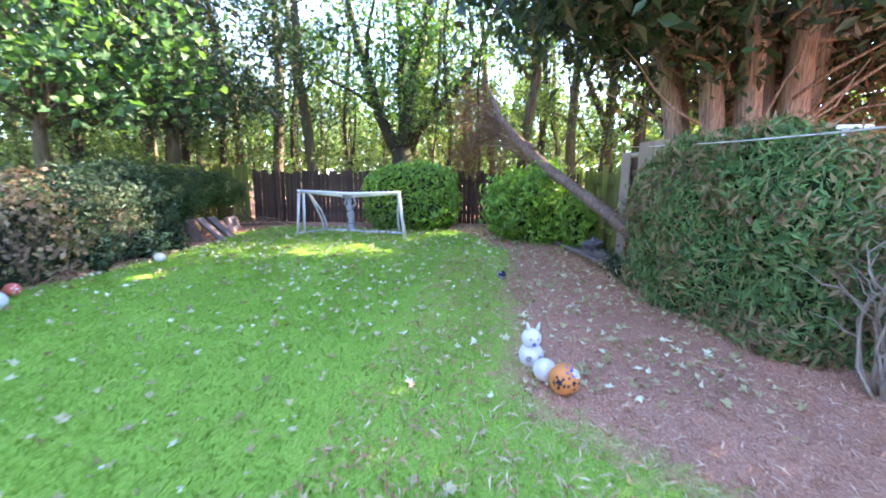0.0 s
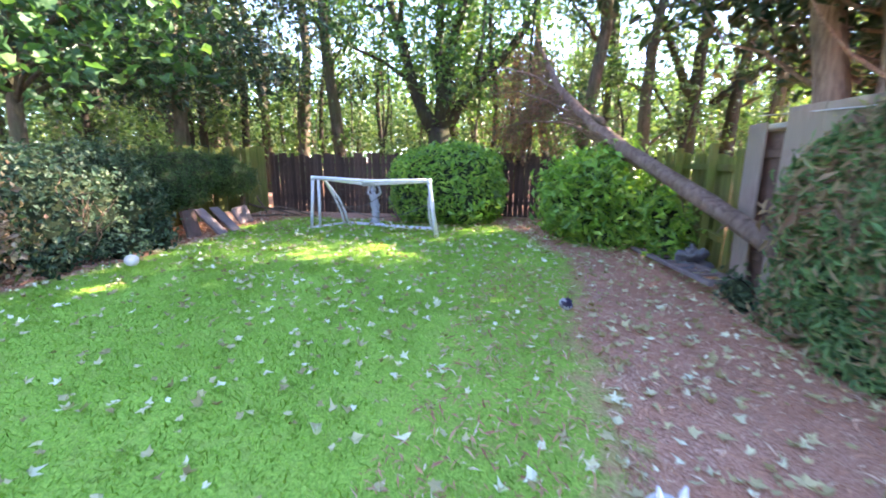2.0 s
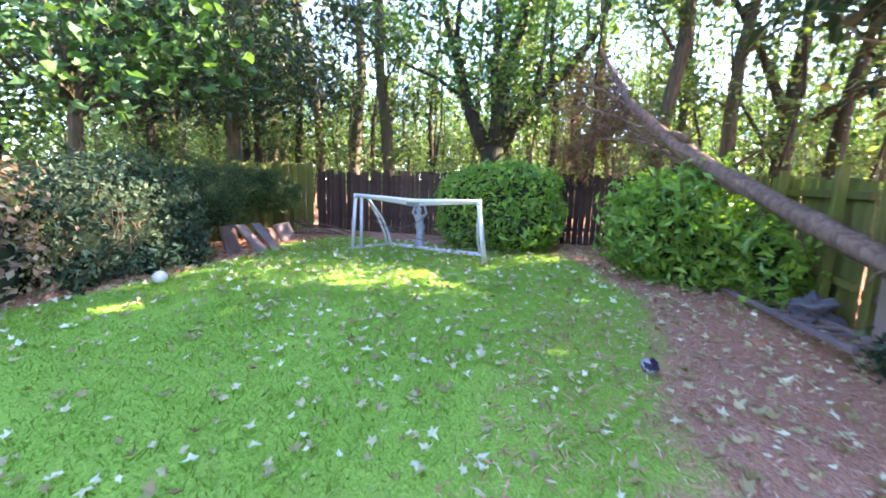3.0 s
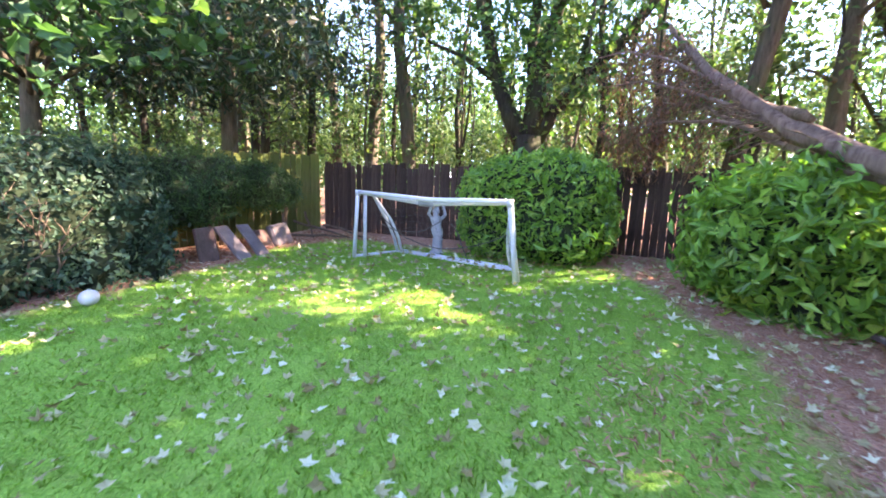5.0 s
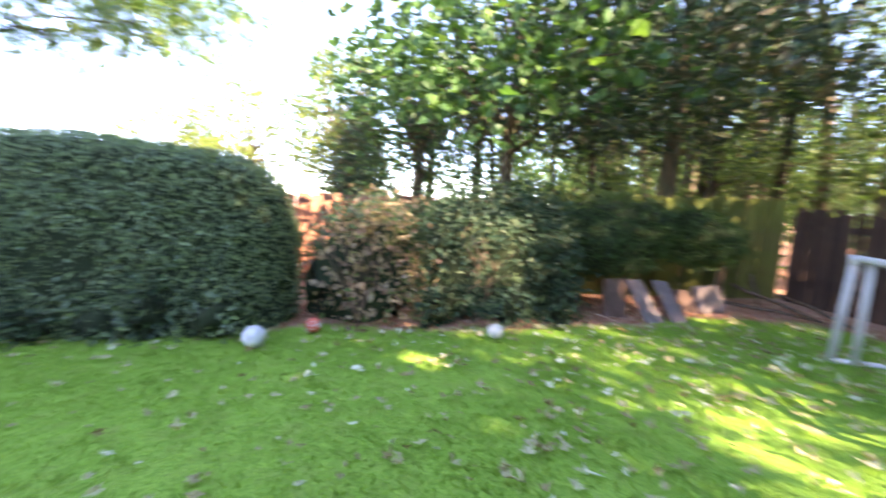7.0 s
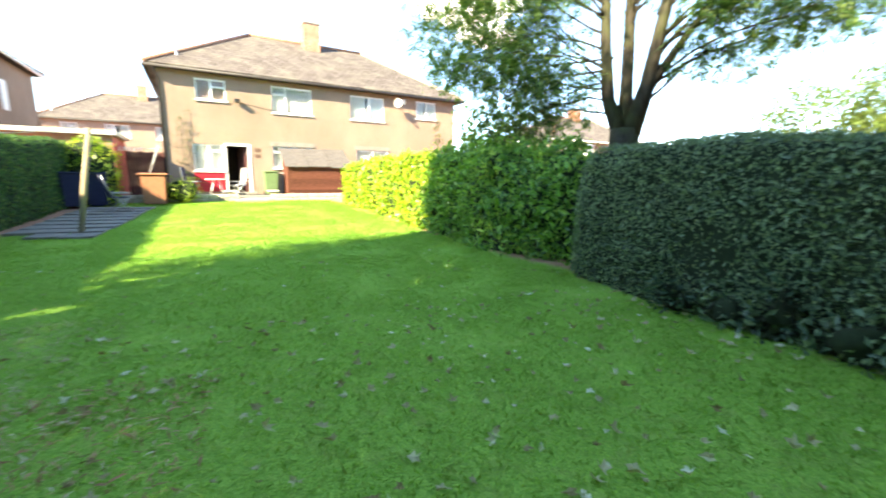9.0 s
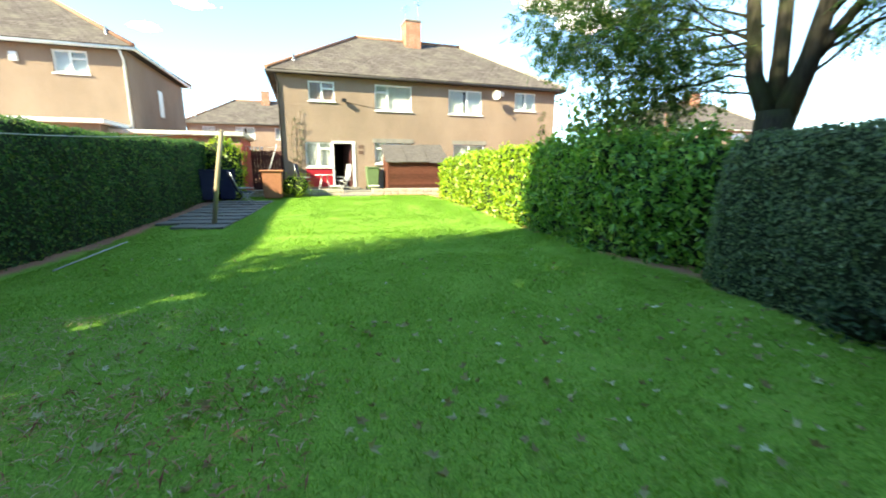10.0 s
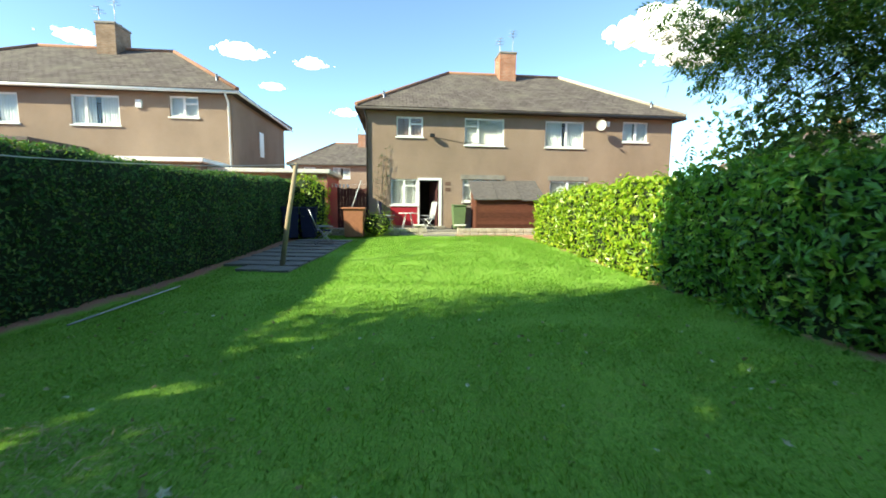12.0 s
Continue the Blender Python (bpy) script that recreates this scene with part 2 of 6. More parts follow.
M = dict(
    ground=lawn_ground(),
    grass=leafy("grass_blades", (0.15, 0.35, 0.055), (0.34, 0.6, 0.105), (0.46, 0.58, 0.19), 0.45, 0.55, 0.25),
    privet=leafy("privet_leaves", (0.075, 0.125, 0.075), (0.19, 0.285, 0.15), (0.26, 0.35, 0.17), 0.25, 0.36, 0.5),
    laurel=leafy("laurel_leaves", (0.065, 0.18, 0.03), (0.2, 0.42, 0.06), (0.32, 0.5, 0.09), 0.3, 0.32, 0.5),
    # lit copy of the laurel: sunshine put into a yellower, brighter leaf colour
    laurel_hedge=leafy("sunlit_laurel_leaves", (0.12, 0.22, 0.02), (0.36, 0.5, 0.045), (0.52, 0.56, 0.08), 0.35, 0.35, 0.5),
    cypress=leafy("cypress_sprays", (0.055, 0.135, 0.06), (0.17, 0.33, 0.125), (0.34, 0.26, 0.16), 0.24, 0.6, 0.25),
    east=leafy("trimmed_conifer_sprays", (0.04, 0.1, 0.04), (0.1, 0.22, 0.075), (0.2, 0.3, 0.08), 0.25, 0.6, 0.25),
    mixed=leafy("shrub_leaves", (0.02, 0.055, 0.03), (0.07, 0.13, 0.075), (0.14, 0.18, 0.1), 0.25),
    yew=leafy("yew_needles", (0.02, 0.05, 0.015), (0.05, 0.11, 0.03), None, 0.15),
    dry=leafy("browned_leaves", (0.2, 0.11, 0.08), (0.42, 0.31, 0.2), (0.1, 0.17, 0.05), 0.3),
    dead=leafy("dead_sprays", (0.1, 0.045, 0.035), (0.25, 0.125, 0.09), (0.09, 0.09, 0.04), 0.3),
    wood_leaf=leafy("woodland_leaves", (0.03, 0.07, 0.022), (0.1, 0.18, 0.055), (0.2, 0.27, 0.1), 0.34),
    maple=leafy("maple_leaves", (0.03, 0.085, 0.028), (0.075, 0.18, 0.05), (0.16, 0.27, 0.07), 0.35),
    maple_bright=leafy("bright_maple_leaves", (0.03, 0.08, 0.03), (0.07, 0.17, 0.06), (0.14, 0.26, 0.08), 0.36),
    # tree leaves with the shade they stand in put into a darker colour
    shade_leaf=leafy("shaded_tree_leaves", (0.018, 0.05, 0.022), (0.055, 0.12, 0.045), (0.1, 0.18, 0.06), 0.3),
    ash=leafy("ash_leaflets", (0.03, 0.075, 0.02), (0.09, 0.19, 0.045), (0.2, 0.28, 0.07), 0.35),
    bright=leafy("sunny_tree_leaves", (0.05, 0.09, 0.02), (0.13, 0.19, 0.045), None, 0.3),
    spruce=leafy("conifer_needles", (0.012, 0.032, 0.015), (0.035, 0.08, 0.035), (0.09, 0.075, 0.04), 0.12),
    litter=leafy("fallen_leaves", (0.3, 0.23, 0.1), (0.6, 0.55, 0.34), (0.78, 0.78, 0.6), 0.15, 0.8, 0.1),
    needles=leafy("needle_litter", (0.3, 0.125, 0.08), (0.66, 0.34, 0.22), (0.8, 0.62, 0.46), 0.05, 0.95, 0.05),
    straw=leafy("dry_straw", (0.34, 0.27, 0.16), (0.6, 0.5, 0.32), None, 0.1, 0.9, 0.1),
    # near-black: the shade between hedge leaves, put into the colour
    core=plain("hedge_inner_shade", (0.022, 0.034, 0.014), 1.0, 0, 0.5),
    twig=barky("twigs", (0.09, 0.06, 0.04), (0.24, 0.17, 0.12)),
    pale_twig=barky("bare_twigs", (0.18, 0.14, 0.11), (0.38, 0.32, 0.26)),
    bark=barky("grey_bark", (0.02, 0.017, 0.013), (0.075, 0.065, 0.05), (0.06, 0.07, 0.03)),
    bark_light=barky("brown_bark", (0.045, 0.035, 0.025), (0.16, 0.13, 0.095), (0.1, 0.11, 0.05)),
    cedar_bark=barky("cedar_bark", (0.12, 0.078, 0.06), (0.5, 0.37, 0.29), None, 14),
    log=barky("fallen_trunk_bark", (0.1, 0.06, 0.047), (0.32, 0.22, 0.175), (0.15, 0.105, 0.08), 6),
    fence_dark=woody("dark_fence_boards", (0.035, 0.022, 0.018), (0.12, 0.08, 0.065)),
    fence_green=woody("mossy_fence_boards", (0.1, 0.095, 0.03), (0.24, 0.23, 0.08), (0.14, 0.19, 0.04)),
    fence_grey=woody("weathered_gate_boards", (0.2, 0.135, 0.115), (0.52, 0.39, 0.34), (0.33, 0.27, 0.21)),
    post_wood=woody("grey_post_wood", (0.2, 0.16, 0.11), (0.42, 0.35, 0.26)),
    shed_wood=woody("brown_shed_boards", (0.07, 0.025, 0.018), (0.17, 0.065, 0.045), None, (2, 16, 16)),
    felt=plain("roofing_felt", (0.12, 0.105, 0.1), 0.95, 0, 0.4),
    white=plain("white_plastic", (0.78, 0.78, 0.78), 0.35, 0, 0.08),
    goal=plain("white_goal_tube", (0.72, 0.72, 0.76), 0.4, 0, 0.15),
    net=plain("grey_net", (0.12, 0.115, 0.105), 0.9, 0, 0.2),
    dash_a=render_wall("pebble_dash", (0.31, 0.228, 0.178)),
    tile=roof_tiles("roof_tiles", (0.095, 0.077, 0.073), (0.15, 0.125, 0.115)),
    slate=roof_tiles("slate_roof", (0.1, 0.1, 0.11), (0.13, 0.13, 0.14)),
    ridge=plain("ridge_tiles", (0.3, 0.16, 0.11), 0.9, 0, 0.4),
    ridge_pale=plain("pale_ridge_mortar", (0.5, 0.42, 0.34), 0.9, 0, 0.3),
    brick=brickwork("red_brick", (0.36, 0.14, 0.085), (0.45, 0.2, 0.12), (0.4, 0.36, 0.3)),
    brown_brick=brickwork("brown_brick", (0.22, 0.14, 0.095), (0.3, 0.2, 0.14), (0.3, 0.26, 0.22)),
    gutter=plain("dark_gutter", (0.035, 0.03, 0.03), 0.5),
    red=plain("red_panel", (0.34, 0.02, 0.035), 0.45, 0, 0.2),
    red_fence=woody("orange_fence_boards", (0.2, 0.085, 0.055), (0.36, 0.17, 0.11)),
    dark_wood=woody("dark_gate_wood", (0.05, 0.02, 0.022), (0.11, 0.045, 0.045)),
    curtain=plain("net_curtain", (0.62, 0.62, 0.62), 0.95, 0, 0.1, 3),
    blind=plain("blind_slats", (0.7, 0.7, 0.7), 0.8, 0, 0.05),
    floral=plain("patterned_curtain", (0.42, 0.3, 0.3), 0.95, 0, 0.5, 16),
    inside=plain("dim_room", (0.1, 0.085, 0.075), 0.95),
    concrete=plain("concrete_slab", (0.25, 0.23, 0.205), 0.95, 0, 0.35, 4, 0.4),
    stone=plain("garden_stone", (0.45, 0.4, 0.33), 0.95, 0, 0.4, 5, 0.5),
    pale_stone=plain("white_stone", (0.62, 0.6, 0.56), 0.9, 0, 0.25, 6, 0.4),
    statue=plain("statue_stone", (0.4, 0.41, 0.43), 0.85, 0, 0.4, 12, 0.4),
    lilac=plain("rendered_garden_wall", (0.3, 0.28, 0.31), 0.95, 0, 0.3, 3, 0.4),
    terracotta=plain("terracotta_plastic", (0.36, 0.15, 0.085), 0.7, 0, 0.2),
    navy=plain("navy_fabric", (0.018, 0.022, 0.06), 0.8),
    black=plain("black_plastic", (0.015, 0.015, 0.017), 0.55),
    grey=plain("grey_plastic", (0.34, 0.34, 0.36), 0.6),
    steel=plain("dull_metal", (0.45, 0.45, 0.46), 0.35, 0.9),
    green=plain("green_plastic_bin", (0.13, 0.19, 0.09), 0.6, 0, 0.2),
    ball_white=plain("white_ball", (0.68, 0.68, 0.7), 0.45, 0, 0.25, 14),
    ball_orange=plain("orange_ball", (0.75, 0.27, 0.08), 0.45, 0, 0.2, 14),
    ball_red=plain("red_ball", (0.75, 0.16, 0.1), 0.45, 0, 0.2, 14),
    patch=plain("dark_ball_patch", (0.03, 0.025, 0.05), 0.5),
    blue=plain("blue_patch", (0.1, 0.16, 0.45), 0.5),
    rope=plain("pale_line", (0.6, 0.58, 0.58), 0.8),
    rust=plain("rotten_board", (0.15, 0.09, 0.07), 0.95, 0, 0.5, 5, 0.5),
    board=plain("grey_old_board", (0.2, 0.155, 0.145), 0.9, 0, 0.4, 5, 0.5),
    bag=plain("grey_plastic_sack", (0.12, 0.125, 0.14), 0.45, 0, 0.4, 8, 0.5),
    cloud=plain("cloud_white", (0.8, 0.8, 0.8), 1.0, 0, 0.02),
)
glass = Nodes("window_glass", 0.05, 0, 0.6)
glass.colour((0.9, 0.95, 0.95))
glass.bsdf.inputs["Transmission Weight"].default_value = 1.0
glass.bsdf.inputs["IOR"].default_value = 1.45
M["glass"] = glass.mat
# slight emission added to the clouds, brightening their shaded sides
cloud_glow = M["cloud"].node_tree.nodes["Principled BSDF"]
cloud_glow.inputs["Emission Color"].default_value = (0.9, 0.95, 1.0, 1)
cloud_glow.inputs["Emission Strength"].default_value = 0.3


# ---- building helpers ----
def part(name, bm, material, parent=None, label=""):
    """Links a bmesh, or a mesh, as one mesh object, under a thing or a part where one is given."""
    if isinstance(bm, bmesh.types.BMesh):
        me = bpy.data.meshes.new(name)
        bm.to_mesh(me)
        bm.free()
    else:
        me = bm
    if material is not None:
        me.materials.clear()
        me.materials.append(M[material] if isinstance(material, str) else material)
    ob = new(name, me)
    if parent is not None:
        ob.parent = parent
    return tagged(ob, label)


def base_at(name, m, label, category, group="", kind=""):
    ob = new(name)
    ob.empty_display_size = 0.2
    ob.matrix_world = m
    return tagged(ob, label, category, group, kind)


def boxed(bm, lo, hi, bevel=0.0):
    """An axis-aligned box with bevelled edges."""
    lo, hi = Vector(lo), Vector(hi)
    r = bmesh.ops.create_cube(bm, size=1.0)
    bmesh.ops.scale(bm, vec=hi - lo, verts=r["verts"])
    bmesh.ops.translate(bm, vec=(lo + hi) / 2, verts=r["verts"])
    if bevel:
        es = list({e for v in r["verts"] for e in v.link_edges})
        bmesh.ops.bevel(bm, geom=es, offset=bevel, segments=1, affect="EDGES")
    return bm


def box_mesh(lo, hi, bevel=0.006):
    return boxed(bmesh.new(), lo, hi, bevel)


def tube(bm, pts, radii, segs=8, rough=0.0, closed=True):
    """A tapered tube along points."""
    pts = [Vector(p) for p in pts]
    if isinstance(radii, (int, float)):
        radii = [radii] * len(pts)
    rings = []
    side = None
    for i, p in enumerate(pts):
        way = (pts[min(i + 1, len(pts) - 1)] - pts[max(i - 1, 0)]).normalized()
        if side is None:
            side = way.orthogonal().normalized()
        side = (side - way * side.dot(way)).normalized()
        up = way.cross(side)
        ring = []
        for k in range(segs):
            a = 2 * math.pi * k / segs
            r = radii[i] * (1 + rough * noise.noise((p.x * 3 + math.cos(a) * 2, p.y * 3 + math.sin(a) * 2, p.z * 1.5)))
            ring.append(bm.verts.new(p + (side * math.cos(a) + up * math.sin(a)) * r))
        rings.append(ring)
    for a, b in zip(rings, rings[1:]):
        for k in range(segs):
            bm.faces.new((a[k], a[(k + 1) % segs], b[(k + 1) % segs], b[k])).smooth = True
    if closed:
        bm.faces.new(rings[0][::-1])
        bm.faces.new(rings[-1])
    return bm


def tube_mesh(pts, radii, segs=8, rough=0.0):
    return tube(bmesh.new(), pts, radii, segs, rough)


def array_mesh(name, verts, faces, smooth=False):
    """A mesh from arrays; faces is (n, 3) or (n, 4)."""
    verts, faces = np.asarray(verts, np.float32), np.asarray(faces, np.int32)
    me = bpy.data.meshes.new(name)
    n, k = faces.shape
    me.vertices.add(len(verts))
    me.vertices.foreach_set("co", verts.ravel())
    me.loops.add(n * k)
    me.loops.foreach_set("vertex_index", faces.ravel())
    me.polygons.add(n)
    me.polygons.foreach_set("loop_start", np.arange(0, n * k, k, dtype=np.int32))
    me.polygons.foreach_set("loop_total", np.full(n, k, np.int32))
    me.polygons.foreach_set("use_smooth", np.full(n, smooth, bool))
    me.update(calc_edges=True)
    return me


def unit(a):
    return a / np.maximum(np.linalg.norm(a, axis=-1, keepdims=True), 1e-9)


def leaf_mesh(name, places, outward, size, slim=0.5, droop=0.3, scatter=0.7, spread=0.35):
    """Folded four-cornered leaves at places, facing more or less outward."""
    n = len(places)
    face = unit(outward + rng.normal(0, scatter, (n, 3)))
    along = unit(np.cross(face, unit(rng.normal(0, 1, (n, 3)))))
    along = unit(along + np.array([0, 0, -droop]))
    across = unit(np.cross(face, along))
    length = size * (1 + spread * rng.normal(0, 1, (n, 1))).clip(0.4, 2.0)
    wide = length * slim
    fold = face * length * 0.12
    a = places - along * length / 2
    tip = places + along * length / 2
    left = places + across * wide / 2 + fold
    right = places - across * wide / 2 + fold
    verts = np.stack([a, left, tip, right], 1).reshape(-1, 3)
    return array_mesh(name, verts, np.arange(4 * n).reshape(-1, 4))


def lobed_leaves(name, places, normals, size, lying=True, cleft=0.3):
    """Lobed leaves, each curled in its own way; lying ones stay above the ground."""
    n, k = len(places), 10
    nor = unit(normals)
    side = unit(np.cross(nor, unit(rng.normal(0, 1, (n, 3)))))
    other = np.cross(nor, side)
    s = size * rng.uniform(0.55, 1.5, (n, 1))
    a = np.linspace(0, 2 * math.pi, k, endpoint=False)
    verts = np.zeros((n, k + 1, 3))
    verts[:, 0] = places
    curl = rng.normal(0.15, 0.3, (n, 2))
    for i in range(k):
        r = (0.52 if i % 2 == 0 else cleft) * rng.uniform(0.7, 1.2, (n, 1)) * (1.25 if i == 0 else 0.75 if i == 5 else 1.0)
        x, y = math.cos(a[i]) * r, math.sin(a[i]) * r * 0.85
        lift = (np.abs(x) * curl[:, :1] * 1.6 + np.abs(y) * curl[:, 1:] * 1.6 + rng.normal(0, 0.05, (n, 1)))
        verts[:, i + 1] = places + (side * x + other * y + nor * lift) * s
    if lying:
        verts[:, :, 2] = np.maximum(verts[:, :, 2], (places[:, 2:] - 0.012))
    i = np.arange(k)
    tri = np.stack([np.zeros(k, int), 1 + i, 1 + (i + 1) % k], 1)
    faces = (np.arange(n)[:, None, None] * (k + 1) + tri[None]).reshape(-1, 3)
    return array_mesh(name, verts.reshape(-1, 3), faces)


def join_arrays(name, chunks):
    """One mesh of quads from (verts, faces) chunks."""
    vs, fs, k = [], [], 0
    for v, f in chunks:
        vs.append(v)
        fs.append(np.asarray(f) + k)
        k += len(v)
    return array_mesh(name, np.concatenate(vs), np.concatenate(fs))


def on_surface(verts, quads, n):
    """n places, with normals, spread evenly over quads."""
    q = verts[quads]
    nor = np.cross(q[:, 2] - q[:, 0], q[:, 3] - q[:, 1])
    area = np.linalg.norm(nor, axis=1)
    pick = rng.choice(len(quads), n, p=area / area.sum())
    u, v = rng.random((n, 1)), rng.random((n, 1))
    c = q[pick]
    at = (c[:, 0] * (1 - u) + c[:, 1] * u) * (1 - v) + (c[:, 3] * (1 - u) + c[:, 2] * u) * v
    return at, unit(nor[pick])


def ruffle(verts, nor_out, amount, size):
    """Pushes places in and out by smooth noise."""
    push = np.array([noise.noise(Vector(v) / size) + 0.5 * noise.noise(Vector(v) / size * 2.3) for v in verts])
    return verts + nor_out * (push * amount)[:, None]


def G(y):
    """The height of the ground: it climbs to the wood and, less, to the patio."""
    y = np.asarray(y, float)
    return 0.03 * np.clip(y - 2, 0, 14) + 0.045 * np.clip(-5 - y, 0, 8)


def hedge_shell(spine, width, height, ruff=0.06, square=5.0, end_round=0.5, base=0.0, step=0.16):
    """A clipped hedge along a line: (verts, quads), open below. height: a number, or one for each point of the spine."""
    spine = np.array(spine, float)
    seg = np.linalg.norm(np.diff(spine, axis=0), axis=1)
    run = np.r_[0, np.cumsum(seg)]
    ns = max(8, int(run[-1] / step))
    s = np.linspace(0, run[-1], ns)
    px, py = np.interp(s, run, spine[:, 0]), np.interp(s, run, spine[:, 1])
    h = np.interp(s, run, np.broadcast_to(np.asarray(height, float), run.shape))
    way = unit(np.stack([np.gradient(px), np.gradient(py)], 1))
    nrm = np.stack([way[:, 1], -way[:, 0]], 1)
    nt = 30
    a = np.linspace(0, math.pi, nt)
    ca, sa = np.cos(a), np.sin(a)
    cx = np.sign(ca) * np.abs(ca) ** (2 / square)
    cz = np.abs(sa) ** (2 / square)
    ends = np.minimum(s, run[-1] - s) / max(end_round, 1e-6)
    cap = np.sqrt(np.clip(1 - (1 - np.clip(ends, 0, 1)) ** 2, 0.0004, 1))
    capz = 0.55 + 0.45 * cap
    verts = np.zeros((ns, nt, 3))
    for i in range(ns):
        off = cx * width / 2 * cap[i]
        verts[i, :, 0] = px[i] + nrm[i, 0] * off
        verts[i, :, 1] = py[i] + nrm[i, 1] * off
        verts[i, :, 2] = G(py[i]) + base + cz * (h[i] - base) * capz[i]
    out = np.zeros_like(verts)
    out[:, :, 0], out[:, :, 1] = nrm[:, :1] * ca, nrm[:, 1:] * ca
    out[:, :, 2] = sa * 0.6
    v = ruffle(verts.reshape(-1, 3), unit(out.reshape(-1, 3)), ruff, 0.55)
    i, k = np.meshgrid(np.arange(ns - 1), np.arange(nt - 1), indexing="ij")
    q = np.stack([i * nt + k, (i + 1) * nt + k, (i + 1) * nt + k + 1, i * nt + k + 1], -1).reshape(-1, 4)
    mid = v.reshape(ns, nt, 3).mean(1)
    test = v[q].mean(1) - np.repeat(mid[:-1], nt - 1, 0)
    flip = (np.cross(v[q[:, 2]] - v[q[:, 0]], v[q[:, 3]] - v[q[:, 1]]) * test).sum(1) < 0
    q[flip] = q[flip][:, ::-1]
    return v, q


def hedge(name, shell, n, leaf, size, slim, label, category="hedge", loose=0.03, scatter=0.7, core_in=0.05, droop=0.3, keep=None, brown=0):
    v, q = shell
    p, nor = on_surface(v, q, n)
    p = p + nor * rng.normal(0.0, loose, (n, 1))
    if keep is not None:
        ok = keep(p)
        p, nor = p[ok], nor[ok]
    thing = base_at(name, pose(float(v[:, 0].mean()), float(v[:, 1].mean()), float(G(v[:, 1].mean()))), label, category)
    back = -np.array(thing.matrix_world.translation)
    vn = np.zeros_like(v)
    fn = unit(np.cross(v[q[:, 2]] - v[q[:, 0]], v[q[:, 3]] - v[q[:, 1]]))
    for c in range(4):
        np.add.at(vn, q[:, c], fn)
    # dark shell just under the leaves, standing in for the shade inside
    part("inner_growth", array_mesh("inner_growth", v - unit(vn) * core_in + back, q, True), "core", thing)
    tagged(part("foliage", leaf_mesh("foliage", p + back, nor, size, slim, droop, scatter), leaf, thing), kind="stuff")
    if brown:
        b, bn = on_surface(v, q, brown)
        patchy = np.array([noise.noise(Vector(c) * 1.7) + 0.6 * noise.noise(Vector(c) * 4.5) for c in b]) > 0.03
        b = b[patchy] + bn[patchy] * rng.normal(0.02, loose, (patchy.sum(), 1))
        tagged(part("browned_sprays", leaf_mesh("browned_sprays", b + back, bn[patchy], size * 1.25, slim, droop, scatter), "dry", thing, "browned dying sprays"), kind="stuff")
    return thing


def blob_shell(centre, radii, ruff=0.12, square=2.6, size=0.6, nu=26, nv=16):
    """A bush: a rounded lump that stands on the ground."""
    cx, cy, cz = centre
    u, w = np.meshgrid(np.linspace(0, 2 * math.pi, nu), np.linspace(-0.5, 0.5, nv) * math.pi, indexing="ij")
    sp = lambda c: np.sign(c) * np.abs(c) ** (2 / square)
    d = np.stack([sp(np.cos(w)) * sp(np.cos(u)), sp(np.cos(w)) * sp(np.sin(u)), sp(np.sin(w))], -1).reshape(-1, 3)
    v = np.array(centre) + d * np.array(radii)
    v = ruffle(v, unit(d), ruff, size)
    i, k = np.meshgrid(np.arange(nu - 1), np.arange(nv - 1), indexing="ij")
    q = np.stack([i * nv + k, (i + 1) * nv + k, (i + 1) * nv + k + 1, i * nv + k + 1], -1).reshape(-1, 4)
    return v, q


# ---- ground ----
def soil_mask(x, y):
    """1 in the bare beds, 0 in the lawn."""
    wob = np.array([noise.noise((a * 0.9, b * 0.9, 3.0)) * 0.28 + noise.noise((a * 3.1, b * 3.1, 9.0)) * 0.12 for a, b in zip(x, y)])
    east_edge = np.interp(y, [-14, -6, -1, 1.4, 2.5, 3.1, 3.7, 4.5, 7, 8.6, 10.2, 11.2], [4.5, 4.4, 4.15, 3.0, 1.75, 1.15, 0.8, 0.65, 0.5, 0.35, -0.2, -0.9])
    west_edge = np.interp(y, [-12, -6, -1, 0.3, 3, 5, 6.5, 8, 10, 11], [-3.6, -4.85, -5.3, -5.6, -5.5, -5.6, -5.45, -5.6, -5.7, -5.6])
    north = 10.95
    inside = np.minimum(np.minimum(east_edge - x, x - west_edge), north - y) + wob
    soft = np.interp(y, [0.5, 2.5, 4.5, 7, 9], [1.6, 0.85, 0.95, 1.3, 1.6])
    return np.clip(0.5 - inside * np.where(x > -1, soft, 1.6), 0, 1)


